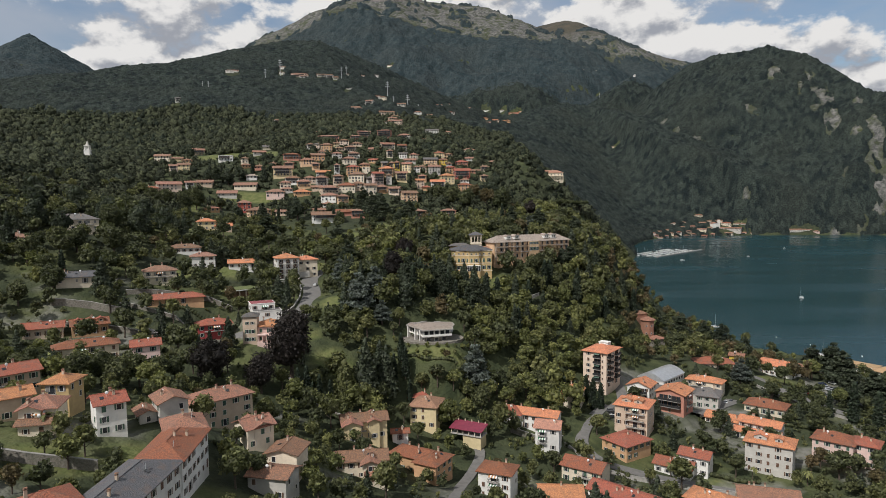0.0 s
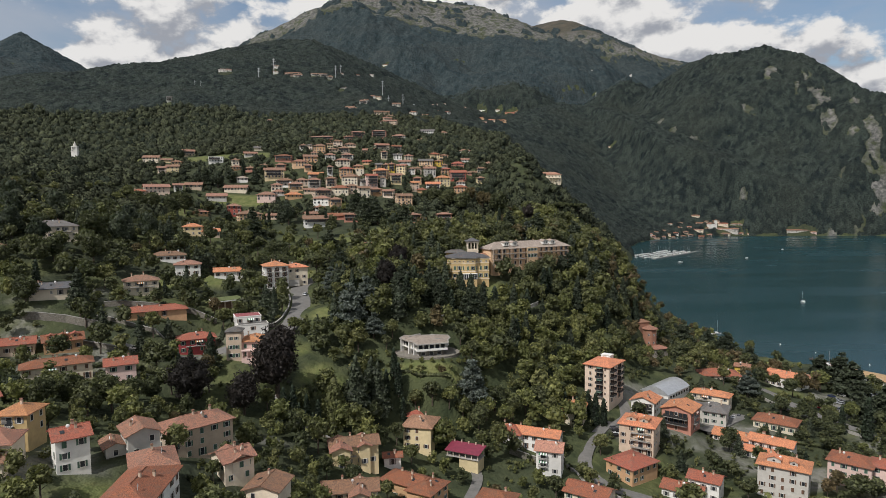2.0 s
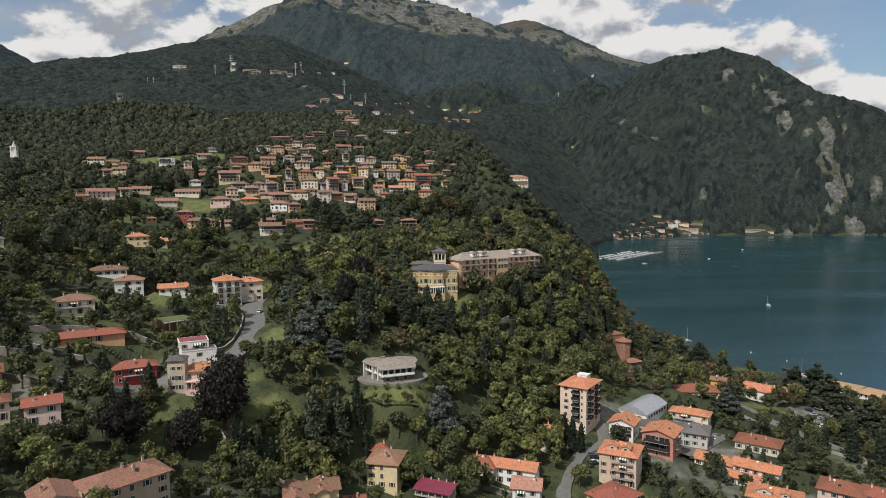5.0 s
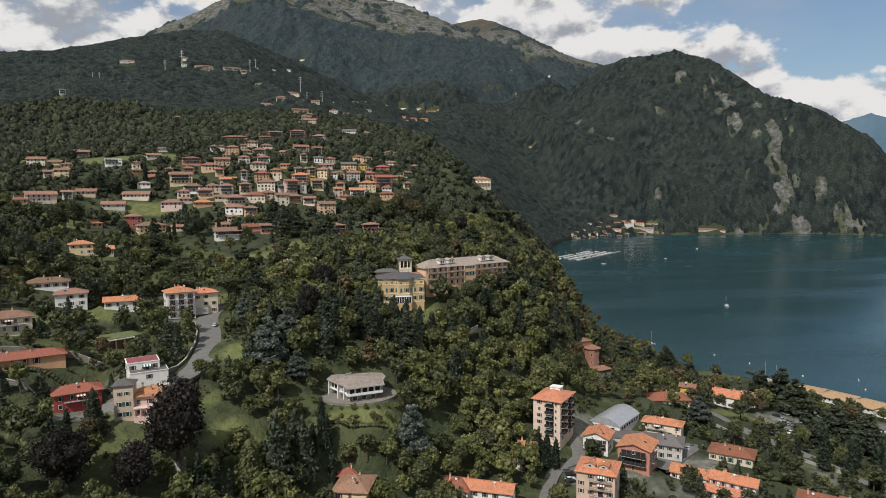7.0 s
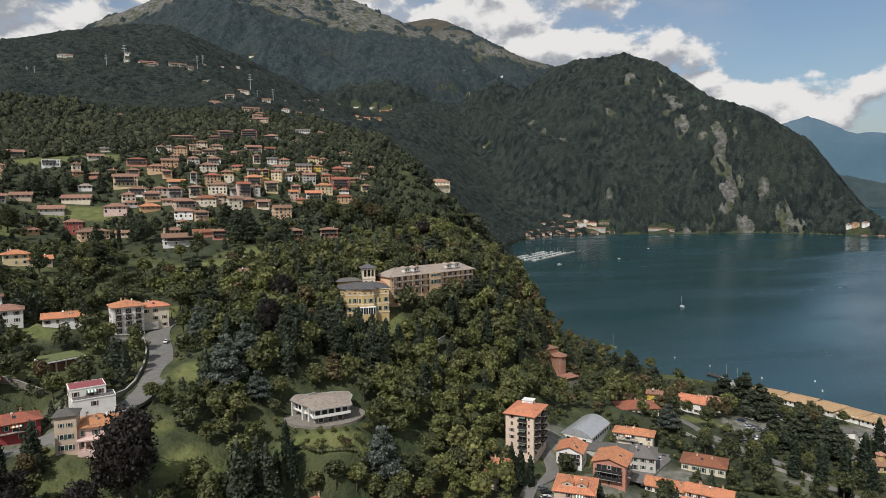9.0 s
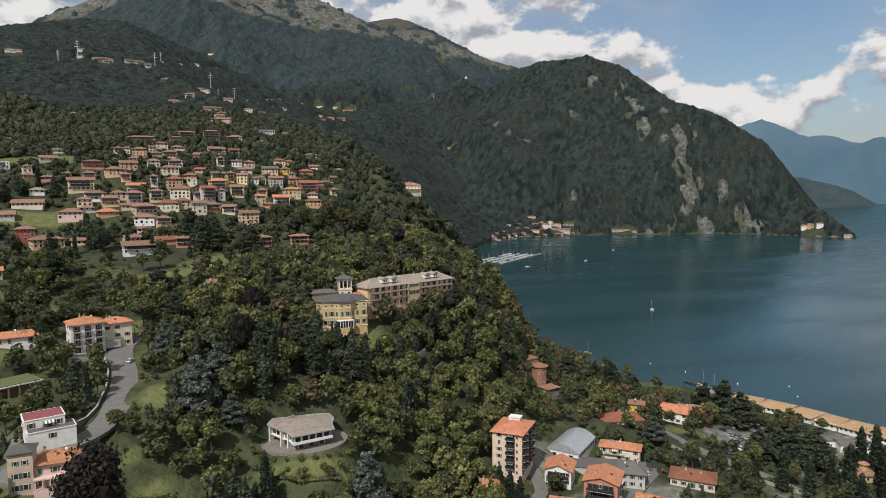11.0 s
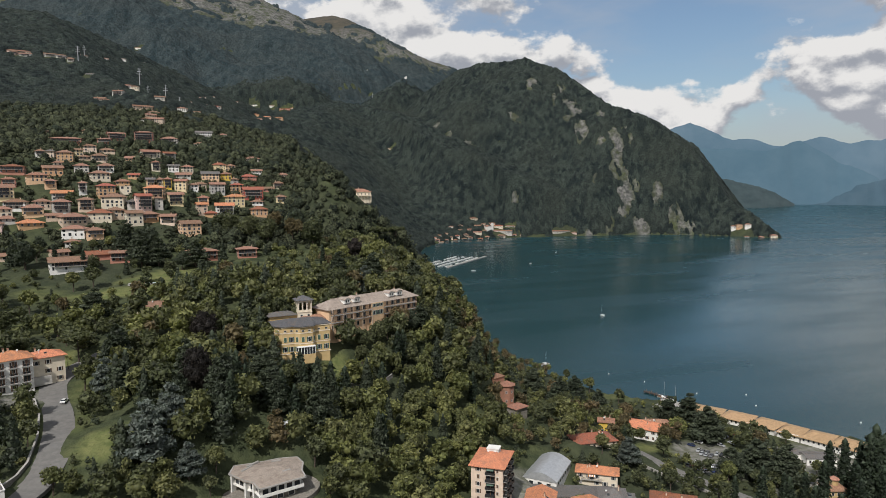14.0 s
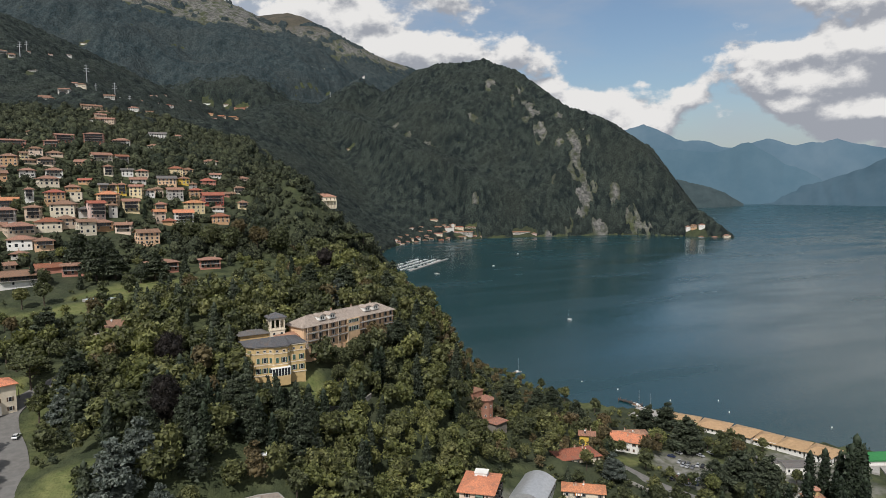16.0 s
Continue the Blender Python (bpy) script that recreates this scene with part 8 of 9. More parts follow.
def build_marina():
    t = empty("breakwater", 410, 1240, 0)
    s = Solid()
    p0, p1 = Vector((414, 1243, 0)), Vector((564, 1404, 0))
    d = (p1 - p0).normalized()
    n = Vector((d.y, -d.x, 0))
    o = t.matrix_world.translation
    s.prism([((p - o).x, (p - o).y) for p in (p0 - n * 2.5, p0 + n * 2.5, p1 + n * 2.5, p1 - n * 2.5)], -5, 1.4)
    part("mole", s.mesh("mole", CONCRETE), t)
    tagged(t, "pale stone breakwater of the small harbour", "breakwater")
    rng = random.Random(12)
    for row, off in enumerate((-8, -25, -44, -62)):
        for k in range(19):
            u = 0.06 + 0.90 * k / 19 + rng.uniform(-0.015, 0.015)
            if rng.random() < 0.12 or (row > 2 and u < 0.2):
                continue
            p = p0 + (p1 - p0) * u + n * off
            build_boat(p.x, p.y, 130 + rng.uniform(-8, 8), rng.random() < 0.45, "white boat berthed in the small harbour", rng.random() < 0.6, "boats in the harbour")


def build_masts():
    me = Solid()
    me.prism(ring(4, 0.9), -2, 34, 0, 0.35)
    for z in (24, 28, 32):
        me.box(-4.2 + (z - 24) * 0.2, -0.2, z, 4.2 - (z - 24) * 0.2, 0.2, z + 0.5)
    mesh = me.mesh("power_pylon", TIN)
    for x, y, k in ((-60, 1700, 1.1), (-90, 1740, 1.3), (-122, 1660, 0.8), (-145, 1760, 1.4), (-252, 1740, 0.9), (-250, 1640, 1.1), (-424, 1580, 0.9), (-400, 1630, 1.4), (-536, 1470, 0.5), (-521, 1465, 0.55), (51, 1500, 0.9), (716, 2960, 0.9), (90, 1480, 0.7)):
        ob = new("power_pylon", mesh)
        ob.matrix_world = pose(x, y, ground_at(x, y)) @ Matrix.Diagonal((k, k, k, 1))
        tagged(ob, "slender grey steel power pylon on the wooded ridge", "pylon", "power pylons")


def build_chapel():
    t = empty("chapel", 883, 3011, ground_at(883, 3011))
    s = Solid()
    s.box(-4, -6, -6, 4, 6, 8)
    part("nave", s.mesh("nave", WALLS["white"]), t)
    part("roof", roof_mesh(12, 8, 8, "gable", 0.6, (TILES["brown"],)), t, pose(0, 0, 0, 0, 0, 90))
    s = Solid()
    s.box(4.4, -3, -6, 8, 1, 14)
    part("bell_tower", s.mesh("bell_tower", WALLS["white"]), t)
    tagged(t, "tiny white chapel on a dark rocky knoll", "chapel")


def build_headland_houses():
    for x, y, w, n, wall in ((1578, 1556, 20, 4, "cream"), (1555, 1580, 16, 2, "tan"), (1562, 1640, 18, 3, "white"), (1548, 1660, 18, 3, "orange"), (1536, 1672, 14, 3, "white"), (1530, 1610, 14, 2, "white")):
        home(x, y, round(float(hills([x], [y])[0]) + 0.3, 1), w, 12, n, -30, "hip", wall, "brown", near=False, where_="on the rocky headland")


def small_shelter():
    """A white gazebo roof on posts in the garden above the round house."""
    t = empty("garden_shelter", 5, 334, ground_at(5, 334), 14)
    s = Solid()
    for x in (-3, 3):
        s.box(x - 0.1, -0.1, -1, x + 0.1, 0.1, 2.6)
    part("post", s.mesh("post", WHITE), t)
    s = Solid()
    s.box(-4.2, -1.4, 2.6, 4.2, 1.4, 2.8)
    part("flat_roof", s.mesh("flat_roof", WHITE), t)
    tagged(t, "white flat-roofed garden shelter on posts", "shelter")
    t = empty("swimming_pool", -55, 513, ground_at(-55, 513) + 0.2, 0)
    s = Solid()
    s.prism(ring(14, 10, 0, 4.5), -1, 0.25)
    part("rim", s.mesh("rim", CONCRETE), t)
    s = Solid()
    s.prism(ring(14, 9, 0, 3.8), 0.1, 0.29)
    part("water", s.mesh("water", material("pool_cover", (0.55, 0.68, 0.68), (0.45, 0.60, 0.62), 2, 0.3)), t)
    tagged(t, "pale covered oval swimming pool in a lawn", "swimming pool")


def build_store():
    """An open-sided store: a maroon sheet roof on posts over a yellow basement, with a railing."""
    t = empty("open_store", 9.8, 256.2, 17.5, -27)
    s = Solid()
    s.box(-1.5, -2.6, -4, 6.4, 3, 2.6)
    part("basement", s.mesh("basement", WALLS["yellow"]), t)
    s = Solid()
    s.box(-6.8, -3.2, 2.6, 6.8, 3.2, 2.85)
    part("floor_slab", s.mesh("floor_slab", CONCRETE), t)
    s = Solid()
    s.box(-0.14, -0.14, 2.85, 0.14, 0.14, 5.2)
    post = s.mesh("post", WALLS["cream"])
    for k in range(6):
        for y in (-2.9, 2.9):
            part("post", post, t, pose(-6.4 + 2.56 * k, y, 0))
    s = Solid()
    s.v += [(-7.2, -3.8, 4.9), (7.2, -3.8, 4.9), (7.2, 3.6, 6.2), (-7.2, 3.6, 6.2)]
    s.v += [(x, y, z + 0.2) for x, y, z in s.v[:4]]
    s.f += [(3, 2, 1, 0), (4, 5, 6, 7), (0, 1, 5, 4), (1, 2, 6, 5), (2, 3, 7, 6), (3, 0, 4, 7)]
    s.m += [0] * 6
    part("roof", s.mesh("roof", material("maroon_sheet", (0.22, 0.035, 0.06), (0.15, 0.025, 0.045), 1.5, 0.55)), t)
    for k in range(5):
        s = Solid()
        s.box(-0.2, 2.6, 5.8, 0.2, 3.0, 7.2)
        part("pier", s.mesh("pier", WALLS["tan"]), t, pose(-6 + 3 * k, 0.3, 0))
    tagged(t, "open store with maroon sheet roof on posts over a yellow basement", "shed")


def build_grass_roof():
    """A low garage let into the slope: a lawn on its roof, a brown wall behind square piers for its shaded front."""
    t = empty("garage", -107.4, 340.7, 65.9, 39)
    w, d = 14.8, 12.0
    s = Solid()
    s.box(-w / 2, -d / 2 + 1.2, -3, w / 2, d / 2, 2.8)
    # solid brown block stands in for the shade of an open front
    part("wall", s.mesh("wall", WOOD), t)
    s = Solid()
    s.box(-w / 2 - 0.5, -d / 2 - 0.6, 2.8, w / 2 + 0.5, d / 2 + 0.3, 3.25)
    part("roof_slab", s.mesh("roof_slab", WALLS["white"]), t)
    s = Solid()
    s.box(-w / 2 - 0.2, -d / 2 - 0.2, 3.25, w / 2 + 0.2, d / 2 + 0.3, 3.5)
    part("roof_lawn", s.mesh("roof_lawn", material("roof_turf", (0.088, 0.112, 0.037), (0.125, 0.140, 0.052), 1.5, 0.95, 0.5, 0.3)), t)
    s = Solid()
    s.box(-0.25, -d / 2, -3, 0.25, -d / 2 + 0.5, 2.8)
    pier = s.mesh("pier", WALLS["tan"])
    for k in range(5):
        part("pier", pier, t, pose(-w / 2 + 0.5 + k * (w - 1) / 4, 0, 0))
    tagged(t, "low garage with a lawn on its roof and dark open front", "garage")


def build_lakeside_sheds():
    for x, y, w, d, yaw, h, roof in ((262, 350, 17, 8, -24, 3.0, "grey"), (274, 338, 15, 9, -24, 3.4, "grey"), (253, 356, 8, 6, -24, 2.8, "pale")):
        t = empty("shed", x, y, 1.4, yaw)
        part("wall", wall_mesh(w, d, h, "gable", 0.18, WALLS["white"], 3.0), t)
        part("roof", roof_mesh(w, d, h, "gable", 0.18, (TILES[roof],), 0.4, 0.15), t)
        row_of_windows(t, [-w / 2 + 1.6 + 2.6 * k for k in range(int((w - 2) / 2.6))], -d / 2 - 0.02, 0.9, (1.0, 1.45))
        tagged(t, "low white lakeside shed with grey sheet roof", "shed", "lakeside sheds")
    t = empty("lodge", 250, 310, 0.8, -20)
    part("wall", wall_mesh(9, 8, 3.4, "hip", 0.4, WALLS["ochre"], 3.0), t)
    part("roof", roof_mesh(9, 8, 3.4, "hip", 0.42, (TILES["rosy"],), 0.7), t)
    s = Solid()
    s.prism(ring(8, 1.9), 3.0, 7.2)
    part("turret", s.mesh("turret", WALLS["ochre"]), t)
    part("turret_roof", hip_over(ring(8, 1.9), 7.2, 1.4, 0.6, "turret_roof", TILES["rosy"]), t)
    row_of_windows(t, (-2.6, 0, 2.6), -4.02, 0.9, (1.0, 1.45))
    tagged(t, "small ochre lodge with octagonal turret and faded tiled roof", "lodge")
    # rows of low pale stone steps in the yard
    t = empty("stone_steps", 248, 326, 0.9, 20)
    s = Solid()
    s.box(-7, -0.6, -2, 7, 0.6, 0.45)
    row = s.mesh("step", CONCRETE)
    for k in range(7):
        part("step", row, t, pose((k % 2) * 0.6, -8 + 2.4 * k, 0.12 * k))
    tagged(t, "rows of low pale stone steps in a lakeside yard", "steps")


def hedge(points, h, wide, label):
    """A clipped hedge that follows the ground: a lumpy core and a skin of leaf sprays."""
    rng = np.random.default_rng(int(abs(points[0][0]) * 7 + points[0][1]))
    pieces = []
    for (x0, y0), (x1, y1) in zip(points, points[1:]):
        L = math.hypot(x1 - x0, y1 - y0)
        k = max(2, int(L / 1.1))
        for i in range(k):
            u = (i + 0.5) / k
            x, y = x0 + (x1 - x0) * u, y0 + (y1 - y0) * u
            z = ground_at(x, y)
            c = np.array([x, y, z + h * 0.48])
            r = np.array([wide * 0.75, wide * 0.75, h * 0.56])
            pieces.append((BALL[0] * r * 0.92 * rng.uniform(0.9, 1.08, (len(BALL[0]), 1)) + c, BALL[1]))
            d = rng.normal(size=(16, 3))
            d /= np.linalg.norm(d, axis=1)[:, None]
            pieces.append(leaf_cards(rng, c + d * r, d, 0.3))
    v, f = joined(pieces)
    return tagged(new("hedge", fast_mesh("hedge", v, f, (LEAF["dark"],))), label, "hedge", "garden hedges")


def build_hedges():
    for pts, h, wide in (([(-168, 252), (-150, 256), (-132, 262), (-122, 266)], 2.2, 1.8), ([(-142, 298), (-124, 302), (-110, 302)], 1.8, 1.5), ([(-112, 318), (-100, 322)], 1.8, 1.4),
                         ([(-98, 262), (-88, 266)], 3.2, 1.6), ([(-118, 262), (-108, 258), (-103, 252)], 4.5, 2.0), ([(150, 300), (168, 292), (186, 280)], 2.0, 1.6), ([(-44, 244), (-36, 240)], 1.6, 1.4),
                         ([(-2, 268), (12, 266)], 1.8, 1.4), ([(-20, 287), (-8, 283), (6, 283), (18, 288)], 1.5, 1.4), ([(158, 362), (172, 368), (182, 380)], 2.2, 1.8), ([(104, 246), (112, 240), (120, 238)], 1.8, 1.4)):
        hedge(pts, h, wide, "clipped dark green hedge between gardens")


build_headland_houses()

# ---- named trees ----
tree("copper", -63, 261, 30, 0.95)
tree("copper", -88, 240, 19, 1.1)
tree("copper", -71, 245, 17, 1.0)
for _x, _y, _h in ((-126, 203, 11), (-119, 205, 12.5), (-115, 212, 13), (-108, 209, 13), (-105, 218, 13), (-102, 226, 11.5), (-99, 233, 10), (-135, 208, 11), (-132, 197, 10), (-192, 322, 19), (-201, 310, 16), (-190, 370, 20), (-178, 380, 22), (-175, 407, 20), (-177, 346, 18), (-178, 292, 14), (-131, 398, 13), (-268, 425, 22), (-187, 281, 12), (-190, 334, 15), (-222, 352, 18), (-206, 348, 15), (-156, 411, 14), (-133, 389, 11), (-120, 408, 12), (-171, 256, 8), (-240, 380, 19), (-226, 400, 20), (-205, 395, 18), (-250, 345, 17), (-232, 310, 15), (-212, 290, 14), (-196, 266, 12), (-160, 215, 11), (-148, 210, 10), (-196, 425, 18), (-215, 440, 18), (-150, 440, 13), (-110, 440, 14), (-98, 420, 11)):
    tree("oak", _x, _y, _h, 1.0 if _h < 16 else 0.9)
for _k, _x, _y, _h in (("cedar", -70, 570, 23.1), ("cedar", -60, 548, 24.0), ("oak", -56, 578, 18.1), ("cedar", -148, 531, 17.7), ("spruce", -132, 559, 17.1), ("oak", -124, 551, 18.6), ("oak", -2, 613, 21.5), ("oak", 10, 602, 22.1), ("oak", 22, 592, 21.7), ("oak", -11, 628, 15.0), ("rust", 30, 617, 19.8), ("rust", 40, 589, 21.7), ("spruce", -11, 546, 14.6), ("cedar", -225, 647, 16.7), ("oak", -214, 647, 17.7), ("oak", -207, 662, 15.2), ("oak", -233, 644, 13.6), ("cypress", -199, 681, 16.7), ("spruce", -183, 665, 17.4), ("oak", -177, 678, 14.6), ("oak", -117, 667, 12.5), ("oak", -122, 581, 11.6), ("oak", -213, 559, 20.9), ("oak", -214, 534, 19.8), ("oak", -226, 527, 20.2), ("oak", -234, 522, 19.2), ("oak", -171, 539, 14.6), ("oak", -196, 572, 12.9), ("oak", -86, 543, 10.9), ("oak", -36, 535, 12.5), ("oak", -42, 518, 12.1), ("oak", 53, 578, 24.0), ("oak", 47, 614, 21.7), ("spruce", -233, 597, 11.6), ("spruce", -152, 583, 10.7), ("cypress", -33, 668, 12.7), ("oak", 47, 402, 11), ("oak", 56, 405, 12.5), ("oak", 62, 410, 11.5), ("rust", 69, 413, 16), ("oak", 76, 416, 13), ("cedar", 83, 420, 14), ("oak", 45, 393, 10), ("oak", 87, 424, 12)):
    tree(_k, _x, _y, _h)
tree("copper", -27, 350, 20, 0.85)
tree("copper", -24, 402, 19, 0.85)
tree("copper", 72, 520, 18, 0.9)
for _k in range(34):
    _a = math.pi * (1.06 + 0.88 * _k / 33)
    tree("shrub", round(-5.5 + (18.5 + 5 * (_k % 3)) * math.cos(_a), 1), round(306 + (15.5 + 3.6 * (_k % 3)) * math.sin(_a), 1), 1.5 + 0.35 * (_k % 4), 1.1)
for _k, _x, _y, _h in (("spruce", -28, 276, 20), ("broad", -10, 279, 9), ("broad", -3, 277, 10), ("light", 4, 278, 9), ("broad", 10, 280, 11), ("oak", 16, 277, 12), ("light", 20, 284, 11), ("broad", 24, 290, 12), ("broad", 18, 294, 10), ("light", 28, 283, 11), ("broad", -8, 283, 5), ("rust", 1, 283, 5), ("broad", 32, 290, 12), ("light", 38, 294, 13), ("broad", 44, 300, 12), ("broad", -34, 284, 12), ("broad", -30, 292, 10), ("broad", -36, 300, 12)):
    tree(_k, _x, _y, _h, 1.1)
for _x, _y, _h in ((12, 300, 9), (15, 308, 10), (10, 318, 11), (-22, 316, 10), (-24, 306, 7)):
    tree("broad", _x, _y, _h, 1.0)
tree("spruce", -33, 265, 26, 1.0)
tree("spruce", -25, 272, 22, 0.95)
tree("willow", -41, 260, 17, 0.9)
tree("broad", -17, 262, 10, 0.9)
tree("light", -24, 258, 7, 1.0)
tree("gold", 53, 291, 8, 1.0)
tree("blue", 14, 288, 20, 1.0)
tree("blue", -42, 316, 20, 1.0)
tree("blue", -35, 326, 19, 1.0)
tree("blue", -30, 310, 12, 1.1)
tree("blue", 164, 350, 14, 1.1)
tree("blue", 60, 448, 16, 1.0)
tree("blue", -60, 372, 15, 1.0)
tree("spruce", -91, 269, 15, 1.0)
tree("cedar", -127, 465, 17, 1.3)
tree("cedar", -74, 452, 18, 1.2)
tree("cedar", -58, 392, 20, 1.0)
tree("cedar", 70, 470, 18, 1.2)
tree("cedar", 98, 478, 17, 1.2)
tree("cedar", 50, 470, 18, 1.0)
tree("cedar", -28, 540, 17, 1.4)
tree("cedar", -50, 548, 18, 1.2)
tree("cedar", 246, 402, 21, 1.1)
tree("cedar", 238, 410, 18, 1.1)
tree("cedar", 226, 332, 19, 1.35)
tree("cedar", 236, 324, 19, 1.35)
tree("cedar", 214, 336, 15, 1.3)
tree("cedar", 196, 448, 18, 1.2)
tree("cedar", 180, 440, 17, 1.2)
tree("cedar", 208, 440, 16, 1.2)
tree("cedar", 168, 452, 17, 1.2)
tree("cedar", 152, 462, 18, 1.1)
for _x, _y in ((246, 344), (240, 332), (240, 322), (252, 376), (244, 388), (266, 380), (272, 372), (279, 362)):
    tree("broad", _x, _y, 8.5, 1.1)
tree("pine", -75, 410, 14, 1.2)
tree("cedar", 238, 378, 20, 1.3)
tree("pine", 118, 640, 18, 1.3)
tree("pine", 130, 600, 17, 1.2)
tree("pine", 140, 660, 16, 1.3)
tree("spruce", -160, 300, 17, 1.1)
tree("spruce", -215, 318, 20, 1.1)
for _x, _y, _h, _w in ((17, 350, 22, 1.0), (23, 352, 19, 1.0), (12, 362, 20, 1.0), (8, 366, 14, 1.1), (42, 372, 19, 0.8), (82, 392, 20, 1.0), (92, 404, 18, 1.0), (58, 372, 15, 0.8), (106, 402, 19, 1.0), (118, 424, 20, 0.9), (100, 436, 18, 1.1), (46, 352, 15, 0.8), (70, 352, 15, 0.8)):
    tree("spruce", _x, _y, _h, _w)
for _x, _y, _h in ((62, 392, 19), (66, 396, 17), (50, 376, 16), (96, 380, 15), (128, 430, 16), (72, 306, 15), (75, 303, 13), (70, 312, 13)):
    tree("cypress", _x, _y, _h)
tree("spruce", -108, 372, 14, 1.0)
for _x, _y, _h in ((-58, 250, 12), (-55, 252, 13), (-52, 249, 9), (-50, 253, 11), (-46, 254, 10), (-54, 246, 8), (-47, 249, 7), (-19, 281, 12), (-17, 278, 13), (-22, 278, 11), (-15, 276, 11),
                   (62, 300, 14), (58, 306, 12), (-101, 262, 9), (-98, 266, 10), (178, 372, 11), (-92, 545, 13), (-60, 590, 14), (-110, 560, 12),
                   (195, 300, 15), (201, 292, 14), (207, 285, 15), (213, 278, 15), (219, 271, 15), (188, 308, 13), (257, 318, 21), (259, 312, 24), (263, 307, 24), (254, 296, 25), (260, 298, 27), (227, 306, 15), (220, 311, 13), (268, 300, 22), (231, 300, 17),
                   (283, 322, 9), (279, 327, 9), (250, 300, 15), (244, 294, 16), (238, 288, 14), (255, 290, 15), (262, 282, 14), (46, 500, 14), (112, 470, 13)):
    tree("cypress", _x, _y, _h * (1.3 if _x > 180 and _y < 302 else 1.0))
for _k, (_x, _y, _h) in enumerate([(-94.6, 148.4, 6.5), (-87.7, 145.7, 9.0), (-87.6, 152.6, 8.7), (-91.2, 131.4, 6.9), (-86.0, 132.5, 7.7), (-79.7, 131.8, 7.6), (-152.4, 220.5, 8.3), (-145.5, 225.1, 8.8), (-85.1, 218.0, 6.3), (-59.7, 180.4, 6.1), (-51.3, 170.5, 8.9), (-39.1, 190.0, 7.5), (-36.9, 218.9, 8.7), (-32.0, 241.9, 6.0), (-17.5, 221.3, 7.6), (-10.6, 249.8, 8.5), (-127.3, 235.8, 6.8), (-112.9, 227.5, 9.3), (-90.4, 262.9, 9.2), (-65.0, 229.0, 6.1), (-52.3, 217.8, 6.1), (-118.9, 175.5, 7.9), (-64.5, 251.9, 9.3), (19.4, 233.2, 7.3), (69.3, 263.0, 6.8), (110.2, 270.4, 7.5), (181.4, 282.8, 6.1), (77.2, 235.7, 6.8), (-26.5, 278.7, 7.5), (11.4, 291.8, 7.7), (30.1, 296.5, 6.8)]):
    tree(("broad", "light", "broad", "rust", "broad")[_k % 5], _x, _y, _h, 1.05)
_r = random.Random(8)
for _k in range(26):
    tree(_r.choice(("cypress", "cypress", "spruce", "cedar")), round(_r.uniform(-40, 40), 1), round(_r.uniform(334, 368), 1), _r.uniform(13, 19), _r.uniform(0.9, 1.15))
for _x, _y in ((-100, 158), (118, 240), (137, 236), (-108, 388), (88, 244), (-78, 404)):
    tree("palm", _x, _y, 5.5)
for _x, _y, _h in ((150, 250, 9), (144, 246, 8), (156, 246, 8)):
    tree("rust", _x, _y, _h)


# ---- scattered trees ----
def clearance(x, y, porch=6.0):
    """Metres from each spot to the nearest house, nought in front of its door side."""
    best = np.full(x.shape, 1e9)
    for row in HOMES + EXTRA:
        hx, hy, _, w, d, n, yaw = row[:7]
        k = np.nonzero((np.abs(x - hx) < 60) & (np.abs(y - hy) < 60))[0]
        c, s = math.cos(radians(yaw)), math.sin(radians(yaw))
        u, v = (x[k] - hx) * c + (y[k] - hy) * s, -(x[k] - hx) * s + (y[k] - hy) * c
        gap = np.maximum(np.abs(u) - w / 2, np.abs(v) - d / 2)
        gap[(np.abs(u) < w / 2) & (v > -d / 2 - (20 if hy >= 430 else 13 if hx < -60 and hy > 280 else porch)) & (v < 0)] = 0
        best[k] = np.minimum(best[k], gap)
    return best


EXTRA = [(-107, 341, 0, 16, 13, 1, 39), (122, 700, 0, 46, 22, 1, 10), (128, 402, 0, 13, 36, 1, 18), (21, 384, 0, 22, 12, 1, 6), (33, 391, 0, 14, 12, 1, 0), (81, 327, 0, 14, 19, 6, -38), (17, 401, 0, 24, 18, 3, 6), (54, 420, 0, 60, 8, 3, 26), (-5.5, 306.5, 0, 34, 28, 2, 0), (-89, 391, 0, 28, 16, 4, 24), (120, 350, 0, 18, 28, 2, -46), (121, 330, 0, 38, 14, 1, -26),
         (136, 425, 0, 12, 28, 3, 20), (-80, 281, 0, 20, 16, 3, 8), (-66, 122, 0, 40, 16, 3, 88), (-67, 153, 0, 28, 16, 3, 100), (-77, 168, 0, 14, 14, 3, 128), (125, 745, 0, 30, 24, 2, 0), (290, 385, 0, 26, 110, 1, 24), (222, 357, 0, 34, 34, 1, 22)]


